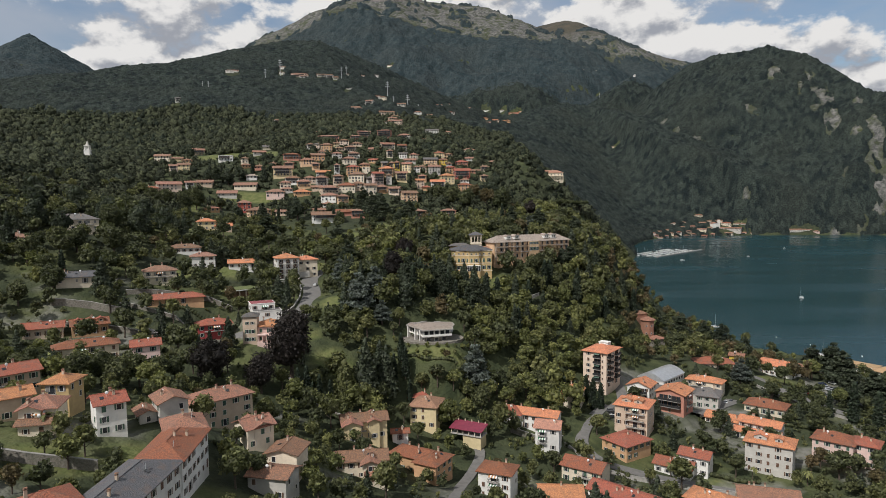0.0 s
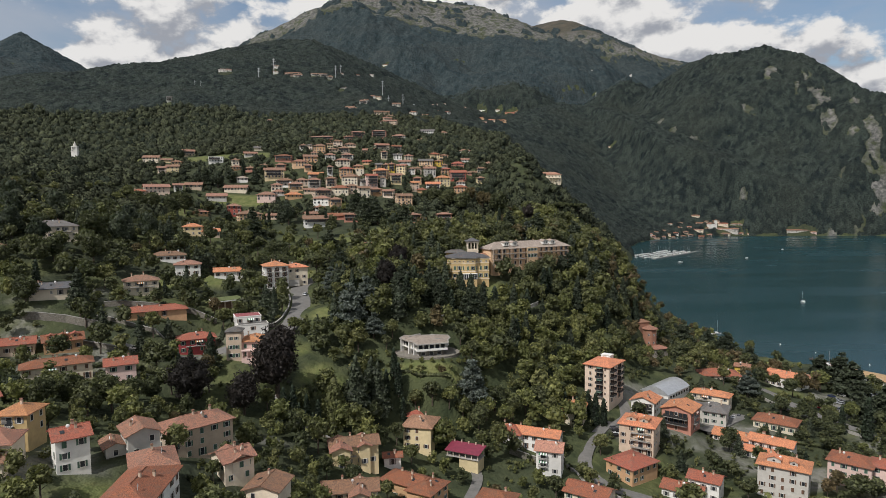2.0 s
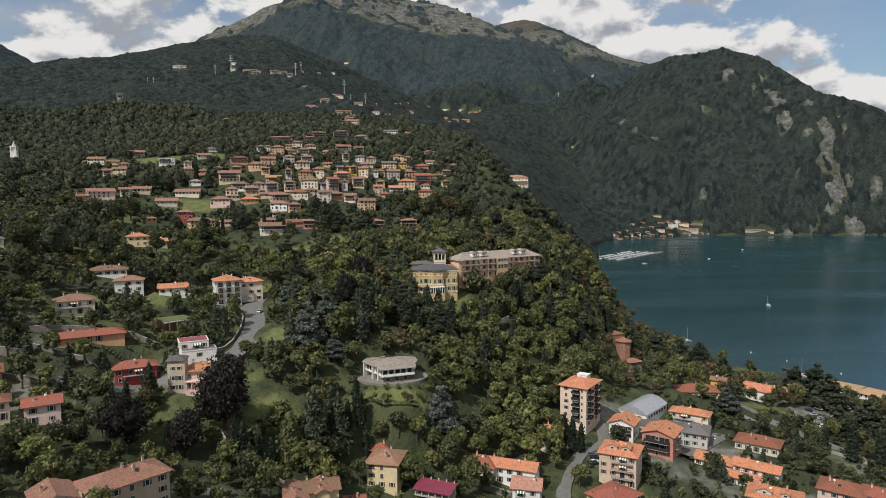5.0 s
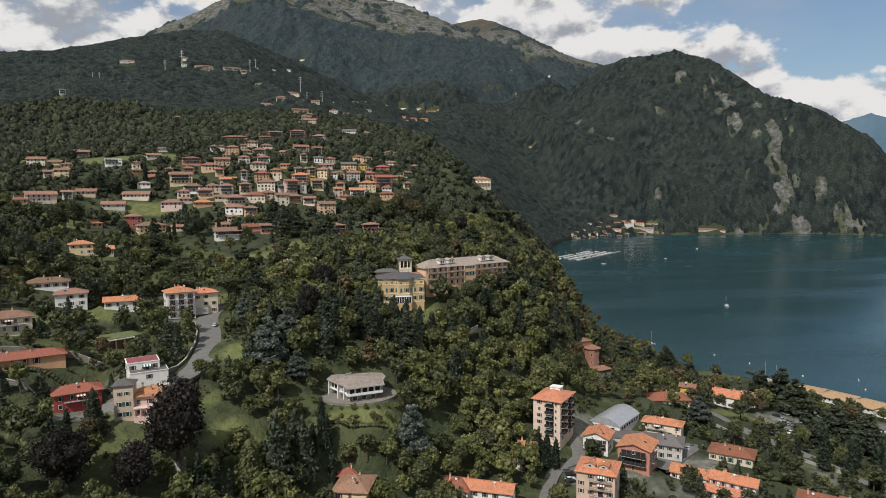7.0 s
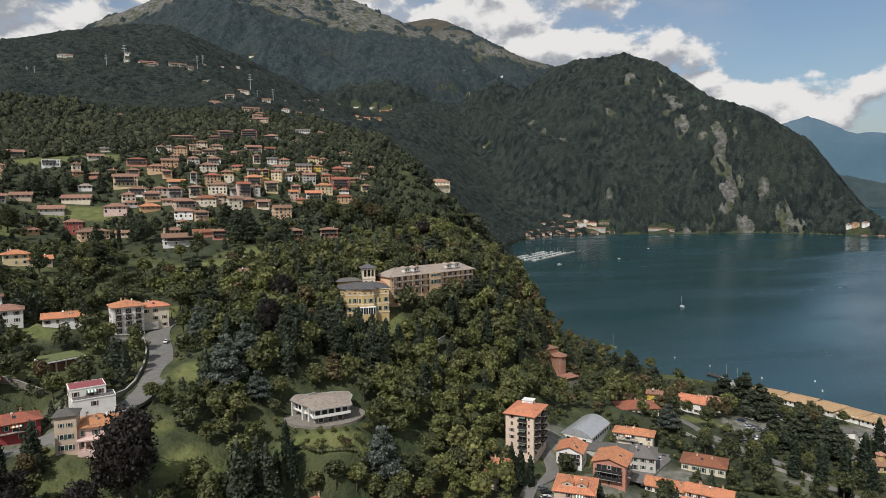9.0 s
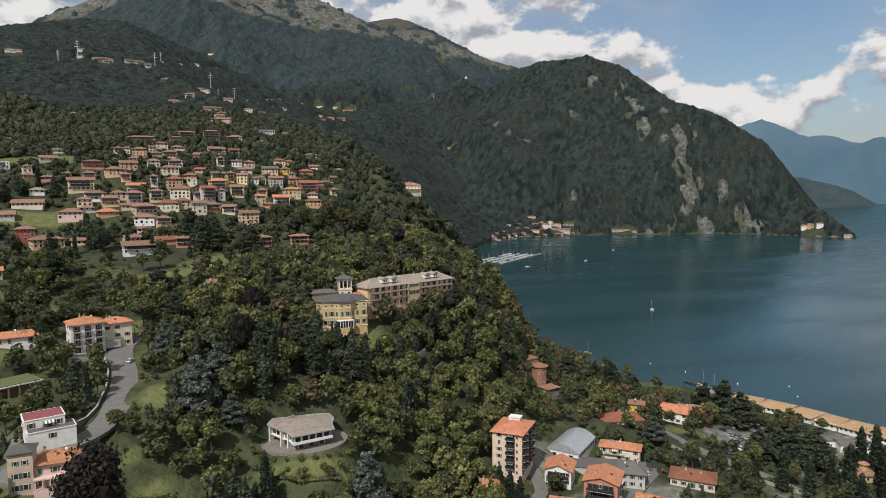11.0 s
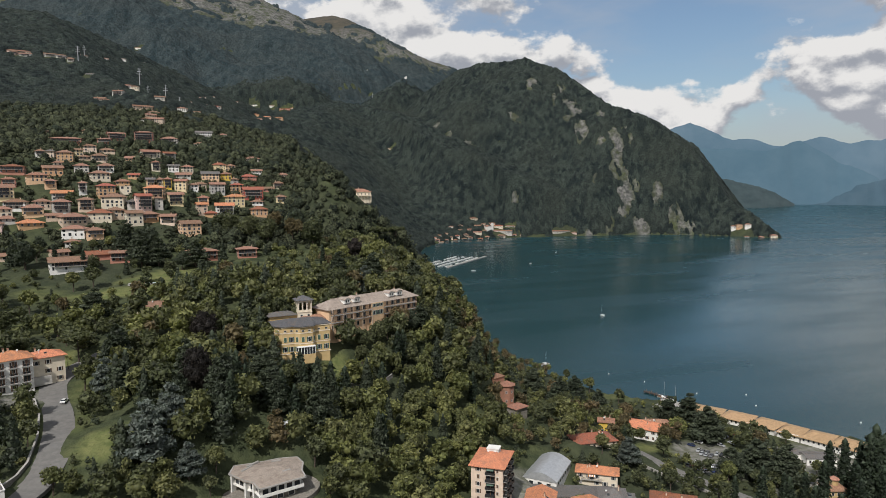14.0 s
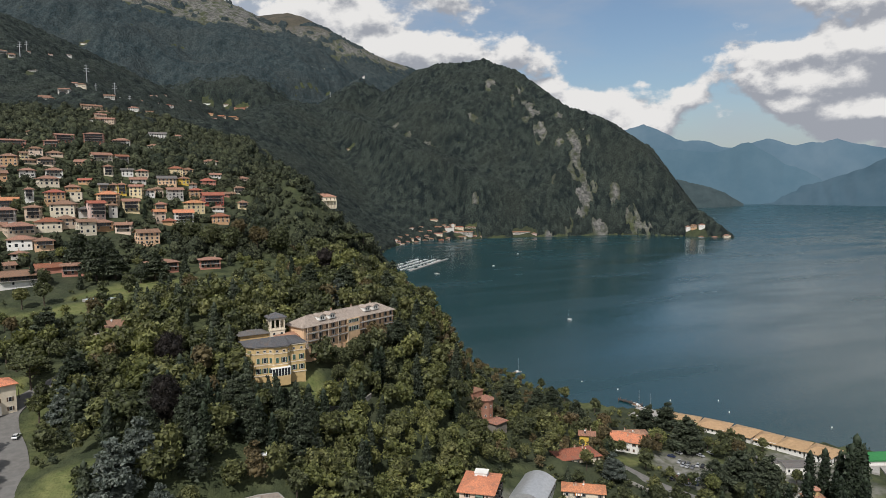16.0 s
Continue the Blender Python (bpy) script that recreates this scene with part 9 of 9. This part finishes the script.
def spots(count, seed):
    """Seeded spots over the near slopes that carry trees, with what grows round them."""
    rng = random.Random(seed)
    xs = np.array([rng.uniform(-320, 310) for _ in range(count)])
    ys = np.array([110 + 470 * rng.random() for _ in range(count)])
    lawn, paved, z = patches(LAWNS, xs, ys), patches(PAVED, xs, ys, 0.5, 18), ground(xs, ys)
    shore, _, side = polyline(SHORE, xs, ys)
    road = np.full(xs.shape, 1e9)
    for line, w in ROADS:
        road = np.minimum(road, polyline(line, xs, ys)[0] - w / 2)
    ok = (z > 0.9) & (shore * side > 3) & (lawn < 0.35) & (road > 2.0) & (ys > np.abs(xs) * 0.55)
    az = np.degrees(np.arctan2(xs, ys))
    ok &= (az > -42) & (az < 62)
    woods = (xs > -58) & (xs < 215) & (ys > 300 + np.maximum(0, xs) * 0.12) & ~((xs > 90) & (ys < 362))
    woods |= (xs > -52) & (xs < 62) & (ys > 258 + np.maximum(0, xs - 20) * 0.6) & (ys < 316)
    woods |= (xs > -62) & (xs < -14) & (ys > 236) & (ys < 264)
    mixed = rough(xs, ys, 60, 41, 3)
    free = clearance(xs, ys)
    return [(x, y, p, w, m, f) for x, y, p, w, m, f, o in zip(xs, ys, paved, woods, mixed, free, ok) if o and f > 1.0]


CELLS = {}


def room_for(x, y, gap):
    c = (int(x // 12), int(y // 12))
    if any((x - a) ** 2 + (y - b) ** 2 < (gap + q) ** 2 for i in (-1, 0, 1) for j in (-1, 0, 1) for a, b, q in CELLS.get((c[0] + i, c[1] + j), ())):
        return False
    CELLS.setdefault(c, []).append((x, y, gap))
    return True


def scatter_gardens(trees, shrubs):
    """Single trees and shrubs in the gardens, outside the closed woods."""
    rng = random.Random(2)
    for t in TREES:
        CELLS.setdefault((int(t[1] // 12), int(t[2] // 12)), []).append((t[1], t[2], {"cypress": 1.2, "copper": 6.0, "palm": 1.0}.get(t[0], 3.4)))
    for x, y, paved, woods, mx, free in spots(16000, 5):
        if woods or trees <= 0 or (paved > 0.3 and rng.random() > 0.35) or free < 3.4 or not room_for(x, y, 3.2):
            continue
        v = rng.random() + mx * 0.5
        k = "light" if v > 1.0 else ("spruce" if v < 0.05 else ("rust" if 0.55 < v < 0.61 else ("cypress" if v < 0.10 else "broad")))
        tree(k, x, y, rng.uniform(8.5, 13.5), rng.uniform(0.9, 1.2))
        trees -= 1
    for x, y, paved, woods, mx, free in spots(9000, 6):
        if woods or shrubs <= 0 or free < 1.2 or not room_for(x, y, 0.6):
            continue
        tree("shrub", x, y, rng.uniform(1.6, 3.6), rng.uniform(1.0, 1.5))
        shrubs -= 1


def near_woods():
    """The closed woods round the villa: crowns past counting, one mesh to each tone of leaf."""
    rng = random.Random(4)
    def shape(seed, *args, make=crown_broad, **more):
        me = make(seed, *args, **more)
        v = np.empty(len(me.vertices) * 3, np.float32)
        me.vertices.foreach_get("co", v)
        t = np.empty(len(me.polygons) * 3, np.int32)
        me.polygons.foreach_get("vertices", t)
        bpy.data.meshes.remove(me)
        return v.reshape(-1, 3), t.reshape(-1, 3)
    near = [shape(200 + k, 12, 5.0, 9, 225, 0.76, 0.1) for k in range(5)]
    back = [shape(210 + k, 12, 5.0, 7, 150, 0.90, 0.1) for k in range(5)]
    bush = [shape(220 + k, 12, 7.6, 4, 44, 1.3, 0.0) for k in range(5)]
    spire = [shape(230 + k, 12, 2.9 + 0.4 * k, 240, 0.62, "conifer", make=crown_cone) for k in range(3)]
    tall, low = 900, 2500
    sets = {k: ([], [], []) for k in ("dark", "mid", "light", "rust", "conifer")}
    total = 0
    for x, y, paved, woods, mx, free in spots(42000, 9):
        low_ = rng.random() < 0.6
        if (not woods and ((paved > 0.45) or y < 118)) or free < (3.4 if woods else (0.8 if low_ else 3.0)) or not room_for(x, y, 2.9 if woods else (0.8 if low_ else 2.1)):
            continue
        if not woods:
            tall, low = tall - (not low_), low - low_
            if (low if low_ else tall) < 0:
                continue
        v = rng.random() + mx * 0.55
        east = x > 100 + 0.05 * (y - 300)
        if east:
            k = "rust" if v > 0.62 else ("light" if v > 0.48 else ("mid" if v > 0.2 else "dark"))
        elif 12 < x < 96 and 276 < y < 384:
            # Light green by kind, and lightened further for sun on this slope.
            k = "light" if v > 0.52 else ("mid" if v > 0.12 else "dark")
        else:
            k = "light" if v > 0.92 else ("mid" if v > 0.5 else ("conifer" if v < 0.14 else ("rust" if 0.44 < v < 0.5 else "dark")))
        h = rng.uniform(9.5, 19) * (0.78 if east else 1.0)
        if not woods:
            k = "light" if v > 1.1 else ("mid" if v > 0.8 else ("conifer" if v < 0.12 else "dark"))
            h = rng.uniform(2.0, 4.8) if low_ else (rng.uniform(9, 15) if x < -60 and y > 230 else rng.uniform(7, 11))
        if y < 312 and x < 48:
            h *= 0.86
            # Lighter leaf kinds stand in for sunlight on this slope's crowns.
            k = k if v < 0.45 else ("mid" if v < 0.8 else "light")
        if y > 455 and x < 75:
            if y > 492 and x < 50 and rng.random() < 0.72:
                continue
            h *= 0.62 if y > 480 else 0.8
        if x > 150 and y > 425:
            h *= 0.62
        if y < 380 and -20 < x < 40 and 325 < y:
            h *= 0.85
        sv, st = rng.choice(bush if low_ and not woods else (near if y < 340 or (woods and y < 400) else back))
        a, s = rng.uniform(0, 6.28), h / 12
        w = s * rng.uniform(0.8, 1.2)
        if k == "conifer" and not (low_ and not woods):
            (sv, st), w = rng.choice(spire), s * rng.uniform(0.9, 1.2)
        c, sn = math.cos(a) * w, math.sin(a) * w
        verts, tris, tint = sets[k]
        base = sum(len(q) for q in verts)
        verts.append(np.stack([sv[:, 0] * c - sv[:, 1] * sn + x, sv[:, 0] * sn + sv[:, 1] * c + y, sv[:, 2] * s + ground_at(x, y)], 1))
        tris.append(st + base)
        tint.append(np.full(len(sv), rng.random(), np.float32))
        total += 1
    words = {"dark": "dense dark green woodland round the villa", "mid": "mid-green woodland trees round the villa", "light": "light green woodland trees, in places lightened to look sunlit",
             "rust": "woodland trees turning rusty brown above the lake", "conifer": "dark conifers among the woodland"}
    for k, (verts, tris, tint) in sets.items():
        if verts:
            me = fast_mesh("villa_woods", np.concatenate(verts), np.concatenate(tris), (tinted(LEAF[k]),))
            t = np.concatenate(tint)
            att = me.color_attributes.new("tint", "FLOAT_COLOR", "POINT")
            att.data.foreach_set("color", np.repeat(t, 4).astype(np.float32))
            tagged(new("villa_woods", me), words[k], "woods", kind="stuff")
    return total


# ---- far woods, past counting ----
def lump(rng, n, levels):
    """Unit crowns of varied shape: rings of points rising to a rounded top."""
    verts, tris = [], []
    for i, (r, z) in enumerate(levels):
        for k in range(n):
            a = 2 * math.pi * (k + 0.5 * (i % 2)) / n
            verts.append((r * math.cos(a), r * math.sin(a), z))
    verts.append((0, 0, 1.0))
    for i in range(len(levels) - 1):
        for k in range(n):
            a, b, c, d = i * n + k, i * n + (k + 1) % n, (i + 1) * n + k, (i + 1) * n + (k + 1) % n
            tris += [(a, b, c), (b, d, c)] if i % 2 == 0 else [(a, b, d), (a, d, c)]
    last = (len(levels) - 1) * n
    tris += [(last + k, last + (k + 1) % n, len(verts) - 1) for k in range(n)]
    return np.array(verts, float), np.array(tris)


def woods_material(name, one, two, three, attribute=None, relief=0.7):
    m = bpy.data.materials.new(name)
    m.use_nodes = True
    n, l = m.node_tree.nodes, m.node_tree.links
    p = n["Principled BSDF"]
    p.inputs["Roughness"].default_value, p.inputs["Specular IOR Level"].default_value = 0.9, 0.15
    g, t, mix, mix2, r = n.new("ShaderNodeNewGeometry"), n.new("ShaderNodeTexNoise"), n.new("ShaderNodeMix"), n.new("ShaderNodeMix"), n.new("ShaderNodeMapRange")
    mix.data_type = mix2.data_type = "RGBA"
    mix.inputs[6].default_value, mix.inputs[7].default_value, mix2.inputs[7].default_value = (*one, 1), (*two, 1), (*three, 1)
    if attribute:
        tint = n.new("ShaderNodeVertexColor")
        tint.layer_name = attribute
        l.new(tint.outputs["Color"], mix.inputs["Factor"])
    else:
        l.new(g.outputs["Random Per Island"], mix.inputs["Factor"])
    t.inputs["Scale"].default_value, t.inputs["Detail"].default_value = 1 / 170, 6
    l.new(g.outputs["Position"], t.inputs["Vector"])
    r.inputs["From Min"].default_value, r.inputs["From Max"].default_value, r.inputs["To Max"].default_value = 0.46, 0.66, 0.55
    l.new(t.outputs["Fac"], r.inputs["Value"])
    l.new(r.outputs[0], mix2.inputs["Factor"])
    l.new(mix.outputs[2], mix2.inputs[6])
    # lighter and darker sprays within the crowns
    t3, r3, hsv = n.new("ShaderNodeTexNoise"), n.new("ShaderNodeMapRange"), n.new("ShaderNodeHueSaturation")
    t3.inputs["Scale"].default_value, t3.inputs["Detail"].default_value, t3.inputs["Roughness"].default_value = relief * 0.9, 4, 0.7
    l.new(g.outputs["Position"], t3.inputs["Vector"])
    r3.inputs["From Min"].default_value, r3.inputs["From Max"].default_value, r3.inputs["To Min"].default_value, r3.inputs["To Max"].default_value = 0.36, 0.64, *((0.25, 1.95) if relief > 0.5 else (0.45, 1.6) if relief > 0.2 else (0.7, 1.3))
    l.new(t3.outputs["Fac"], r3.inputs["Value"])
    l.new(r3.outputs[0], hsv.inputs["Value"])
    l.new(mix2.outputs[2], hsv.inputs["Color"])
    l.new(hsv.outputs[0], p.inputs["Base Color"])
    b, t2 = n.new("ShaderNodeBump"), n.new("ShaderNodeTexNoise")
    t2.inputs["Scale"].default_value, t2.inputs["Detail"].default_value = relief, 5
    l.new(g.outputs["Position"], t2.inputs["Vector"])
    b.inputs["Strength"].default_value, b.inputs["Distance"].default_value = 1.0, 1.1 / relief
    l.new(t2.outputs["Fac"], b.inputs["Height"])
    l.new(b.outputs[0], p.inputs["Normal"])
    return m


def wood_edge(x, y):
    """Where the hillside woods pass into the mountain forest."""
    return 1240 + 90 * rough(x, y, 160, 71, 3)


def far_woods(name, label, x0, x1, y0, y1, spacing, rad, shape, mat, seed, cards=0, skip_homes=True, top=1e9):
    rng = np.random.default_rng(seed)
    gx, gy = np.meshgrid(np.arange(x0, x1, spacing), np.arange(y0, y1, spacing))
    x, y = (gx + rng.uniform(-0.48, 0.48, gx.shape) * spacing).ravel(), (gy + rng.uniform(-0.48, 0.48, gx.shape) * spacing).ravel()
    az = np.degrees(np.arctan2(x, y))
    z = ground(x, y)
    inland, _, side = polyline(SHORE, x, y)
    ok = (z > 0.8) & (inland * side > 3) & (az > -37) & (az < 60) & (z < top)
    ok &= (patches(LAWNS, x, y) < 0.3) & (y < wood_edge(x, y))
    x, y, z = x[ok], y[ok], z[ok]
    if skip_homes:
        free, scale = np.ones(len(x), bool), np.ones(len(x))
        for row in HOMES + EXTRA:
            hx, hy, w, d = row[0], row[1], row[3], row[4]
            c, s = math.cos(radians(row[6])), math.sin(radians(row[6]))
            u, v = (x - hx) * c + (y - hy) * s, -(x - hx) * s + (y - hy) * c
            free &= ~((np.abs(u) < w / 2 + 1.5) & (v > -d / 2 - 3 - rad) & (v < d / 2 + 1.5))
            scale[(np.abs(u) < w / 2 + 1.5) & (v > -d / 2 - 17) & (v < 0)] = 0.45
        # few and low trees between the houses of the village
        close = np.zeros(len(x))
        for row in HOMES:
            close += (np.abs(x - row[0]) < 30) & (np.abs(y - row[1]) < 34)
        free &= (close < 2) | (rng.random(len(x)) < 0.88)
        scale = np.where(close >= 2, np.minimum(scale * 1.25, 0.66), scale)
        x, y, z, scale = x[free], y[free], z[free], scale[free]
    v0, t0 = shape
    n = len(x)
    r = rad * (0.55 + 0.6 * rng.random(n) + 0.75 * rng.random(n) ** 4) * scale
    hgt = r * rng.uniform(1.25, 2.0, n)
    turn = rng.uniform(0, 6.28, n)
    jit = rng.uniform(0.55, 1.15, (n, len(v0), 1))
    base = v0[None] * jit
    c, s = np.cos(turn)[:, None], np.sin(turn)[:, None]
    vx, vy = base[:, :, 0] * c - base[:, :, 1] * s, base[:, :, 0] * s + base[:, :, 1] * c
    verts = np.stack([vx * r[:, None] + x[:, None], vy * r[:, None] + y[:, None], base[:, :, 2] * hgt[:, None] + z[:, None] - 0.5], 2)
    tris = t0[None] + (np.arange(n) * len(v0))[:, None, None]
    verts, tris = verts.reshape(-1, 3), tris.reshape(-1, 3)
    if cards:
        k = np.repeat(np.arange(n), cards)
        d = rng.normal(size=(len(k), 3))
        d /= np.linalg.norm(d, axis=1)[:, None]
        d[:, 2] = np.abs(d[:, 2]) * 1.1 - 0.15
        at = np.stack([x[k] + d[:, 0] * r[k] * 1.0, y[k] + d[:, 1] * r[k] * 1.0, z[k] + hgt[k] * (0.42 + 0.55 * d[:, 2])], 1)
        v2, t2 = leaf_cards(rng, at, d, 0.26 * r[k][:, None])
        tris = np.concatenate([tris, t2 + len(verts)])
        verts = np.concatenate([verts, v2])
    ob = new(name, fast_mesh(name, verts, tris, (mat,)))
    return tagged(ob, label, "woods", kind="stuff")


def canopy(name, label, x0, x1, y0, y1, step, crown, height, mat, seed, top=1e9):
    """Unbroken forest seen from afar: one sheet of rounded crowns, open over crags, lawns and houses."""
    xs, ys = np.arange(x0, x1, step), np.arange(y0, y1, step)
    gx, gy = np.meshgrid(xs, ys)
    x, y = gx.ravel(), gy.ravel()
    rng = np.random.default_rng(seed)
    x, y = x + rng.uniform(-0.3, 0.3, x.shape) * step, y + rng.uniform(-0.3, 0.3, y.shape) * step
    best, tint, size = np.full(x.shape, 1e9), np.zeros(x.shape), np.zeros(x.shape)
    ci, cj = np.floor(x / crown), np.floor(y / crown)
    for i in (-1, 0, 1):
        for j in (-1, 0, 1):
            px, py = (ci + i + 0.1 + 0.8 * hashed(ci + i, cj + j, seed)) * crown, (cj + j + 0.1 + 0.8 * hashed(ci + i, cj + j, seed + 1)) * crown
            d = np.hypot(x - px, y - py)
            m = d < best
            best[m], tint[m], size[m] = d[m], hashed(ci + i, cj + j, seed + 2)[m], hashed(ci + i, cj + j, seed + 3)[m]
    z0 = ground(x, y)
    dome = np.sqrt(np.clip(1 - (best / (crown * 0.78)) ** 2, 0, 1))
    z = z0 + height * (0.15 + (0.45 + 0.75 * size) * dome + rng.uniform(-0.16, 0.16, x.shape))
    inland, _, side = polyline(SHORE, x, y)
    az = np.degrees(np.arctan2(x, y))
    bare = (z0 < 0.8) | (inland * side < 0) | (patches(LAWNS, x, y) > 0.3) | (z0 > top + 60 * size)
    bare |= size * 0.55 < crag_at(x, y, z0)
    bare |= y < wood_edge(x, y) - 6
    for row in HOMES:
        hx, hy, w, d = row[0], row[1], row[3], row[4]
        c, s = math.cos(radians(row[6])), math.sin(radians(row[6]))
        k = np.nonzero((np.abs(x - hx) < 60) & (np.abs(y - hy) < 60))[0]
        u, v = (x[k] - hx) * c + (y[k] - hy) * s, -(x[k] - hx) * s + (y[k] - hy) * c
        bare[k] |= (np.abs(u) < w / 2 + 2) & (v > -d / 2 - (40 if hy < 1850 else 10)) & (v < d / 2 + 2)
    z = np.where(bare | (y < y0 + 1.5 * step), z0 - 2.5, z)
    nx, ny = len(xs), len(ys)
    idx = np.arange(nx * ny).reshape(ny, nx)
    quads = np.stack([idx[:-1, :-1], idx[:-1, 1:], idx[1:, 1:], idx[1:, :-1]], -1).reshape(-1, 4)
    seen = (az > -37) & (az < 60) & (np.hypot(x, y) < 4850)
    quads = quads[seen[quads].all(1) & ~bare[quads].all(1)]
    used = np.unique(quads)
    back = np.zeros(nx * ny, np.int32)
    back[used] = np.arange(len(used))
    me = fast_mesh(name, np.stack([x, y, z], 1)[used], back[quads], (mat,))
    att = me.color_attributes.new("tint", "FLOAT_COLOR", "POINT")
    att.data.foreach_set("color", np.repeat(tint[used], 4).astype(np.float32))
    return tagged(new(name, me), label, "woods", kind="stuff")


# ---- build ----
build_ground()
build_roads()
build_apartment_tower()
build_villa()
build_round_house()
build_corner_building()
build_vaulted_hall()
build_brick_tower()
build_turreted_house()
build_long_block()
build_hilltop_villa()
build_bell_tower()
for row in HOMES:
    build_home(*row)
build_walls()
build_promenade()
build_cars()
build_boats()
build_church()
build_marina()
build_masts()
build_chapel()
small_shelter()
build_store()
build_grass_roof()
build_lakeside_sheds()
build_hedges()
scatter_gardens(210, 130)
near_woods()
for i, t in enumerate(TREES):
    build_tree(*t, i)
WOODS_MID = woods_material("hillside_foliage", (0.016, 0.022, 0.015), (0.062, 0.069, 0.038), (0.046, 0.048, 0.027))
# Haze is put into both leaf colours: bluish on the slopes, bluest high up.
WOODS_FAR = woods_material("mountain_foliage", (0.006, 0.010, 0.011), (0.034, 0.044, 0.036), (0.028, 0.034, 0.027), "tint", 0.26)
WOODS_HIGH_HAZE = woods_material("high_foliage_haze_blue", (0.016, 0.027, 0.031), (0.040, 0.054, 0.056), (0.042, 0.051, 0.050), "tint", 0.11)
LUMP_MID = lump(None, 7, [(0.6, 0.08), (1.0, 0.42), (0.68, 0.86)])
LUMP_FAR = lump(None, 5, [(1.0, 0.12), (0.72, 0.82)])
far_woods("hillside_woods", "dense mixed green woods between hillside houses", -560, 330, 575, 860, 8.0, 4.4, LUMP_MID, WOODS_MID, 1, 18)
far_woods("hillside_woods", "dense mixed green woods above the hillside houses", -900, 330, 860, 1350, 8.6, 4.9, LUMP_MID, WOODS_MID, 8, 9)
far_woods("side_woods", "dense dark green woods beside the village", -430, -215, 230, 575, 7.2, 4.6, LUMP_MID, WOODS_MID, 6, 44)
canopy("mountain_woods", "dark unbroken forest on the mountain slopes", -1300, 1720, 1140, 2000, 4.4, 10.5, 8.5, WOODS_FAR, 2)
canopy("mountain_woods", "dark unbroken forest on the upper mountain slopes", -1700, 2700, 1975, 3000, 6.0, 12.5, 11.0, WOODS_FAR, 12)
canopy("high_woods", "dark forest high on the far mountain, coloured blue for haze", -2400, 2100, 2960, 4300, 9.0, 17.0, 12.0, WOODS_HIGH_HAZE, 3)
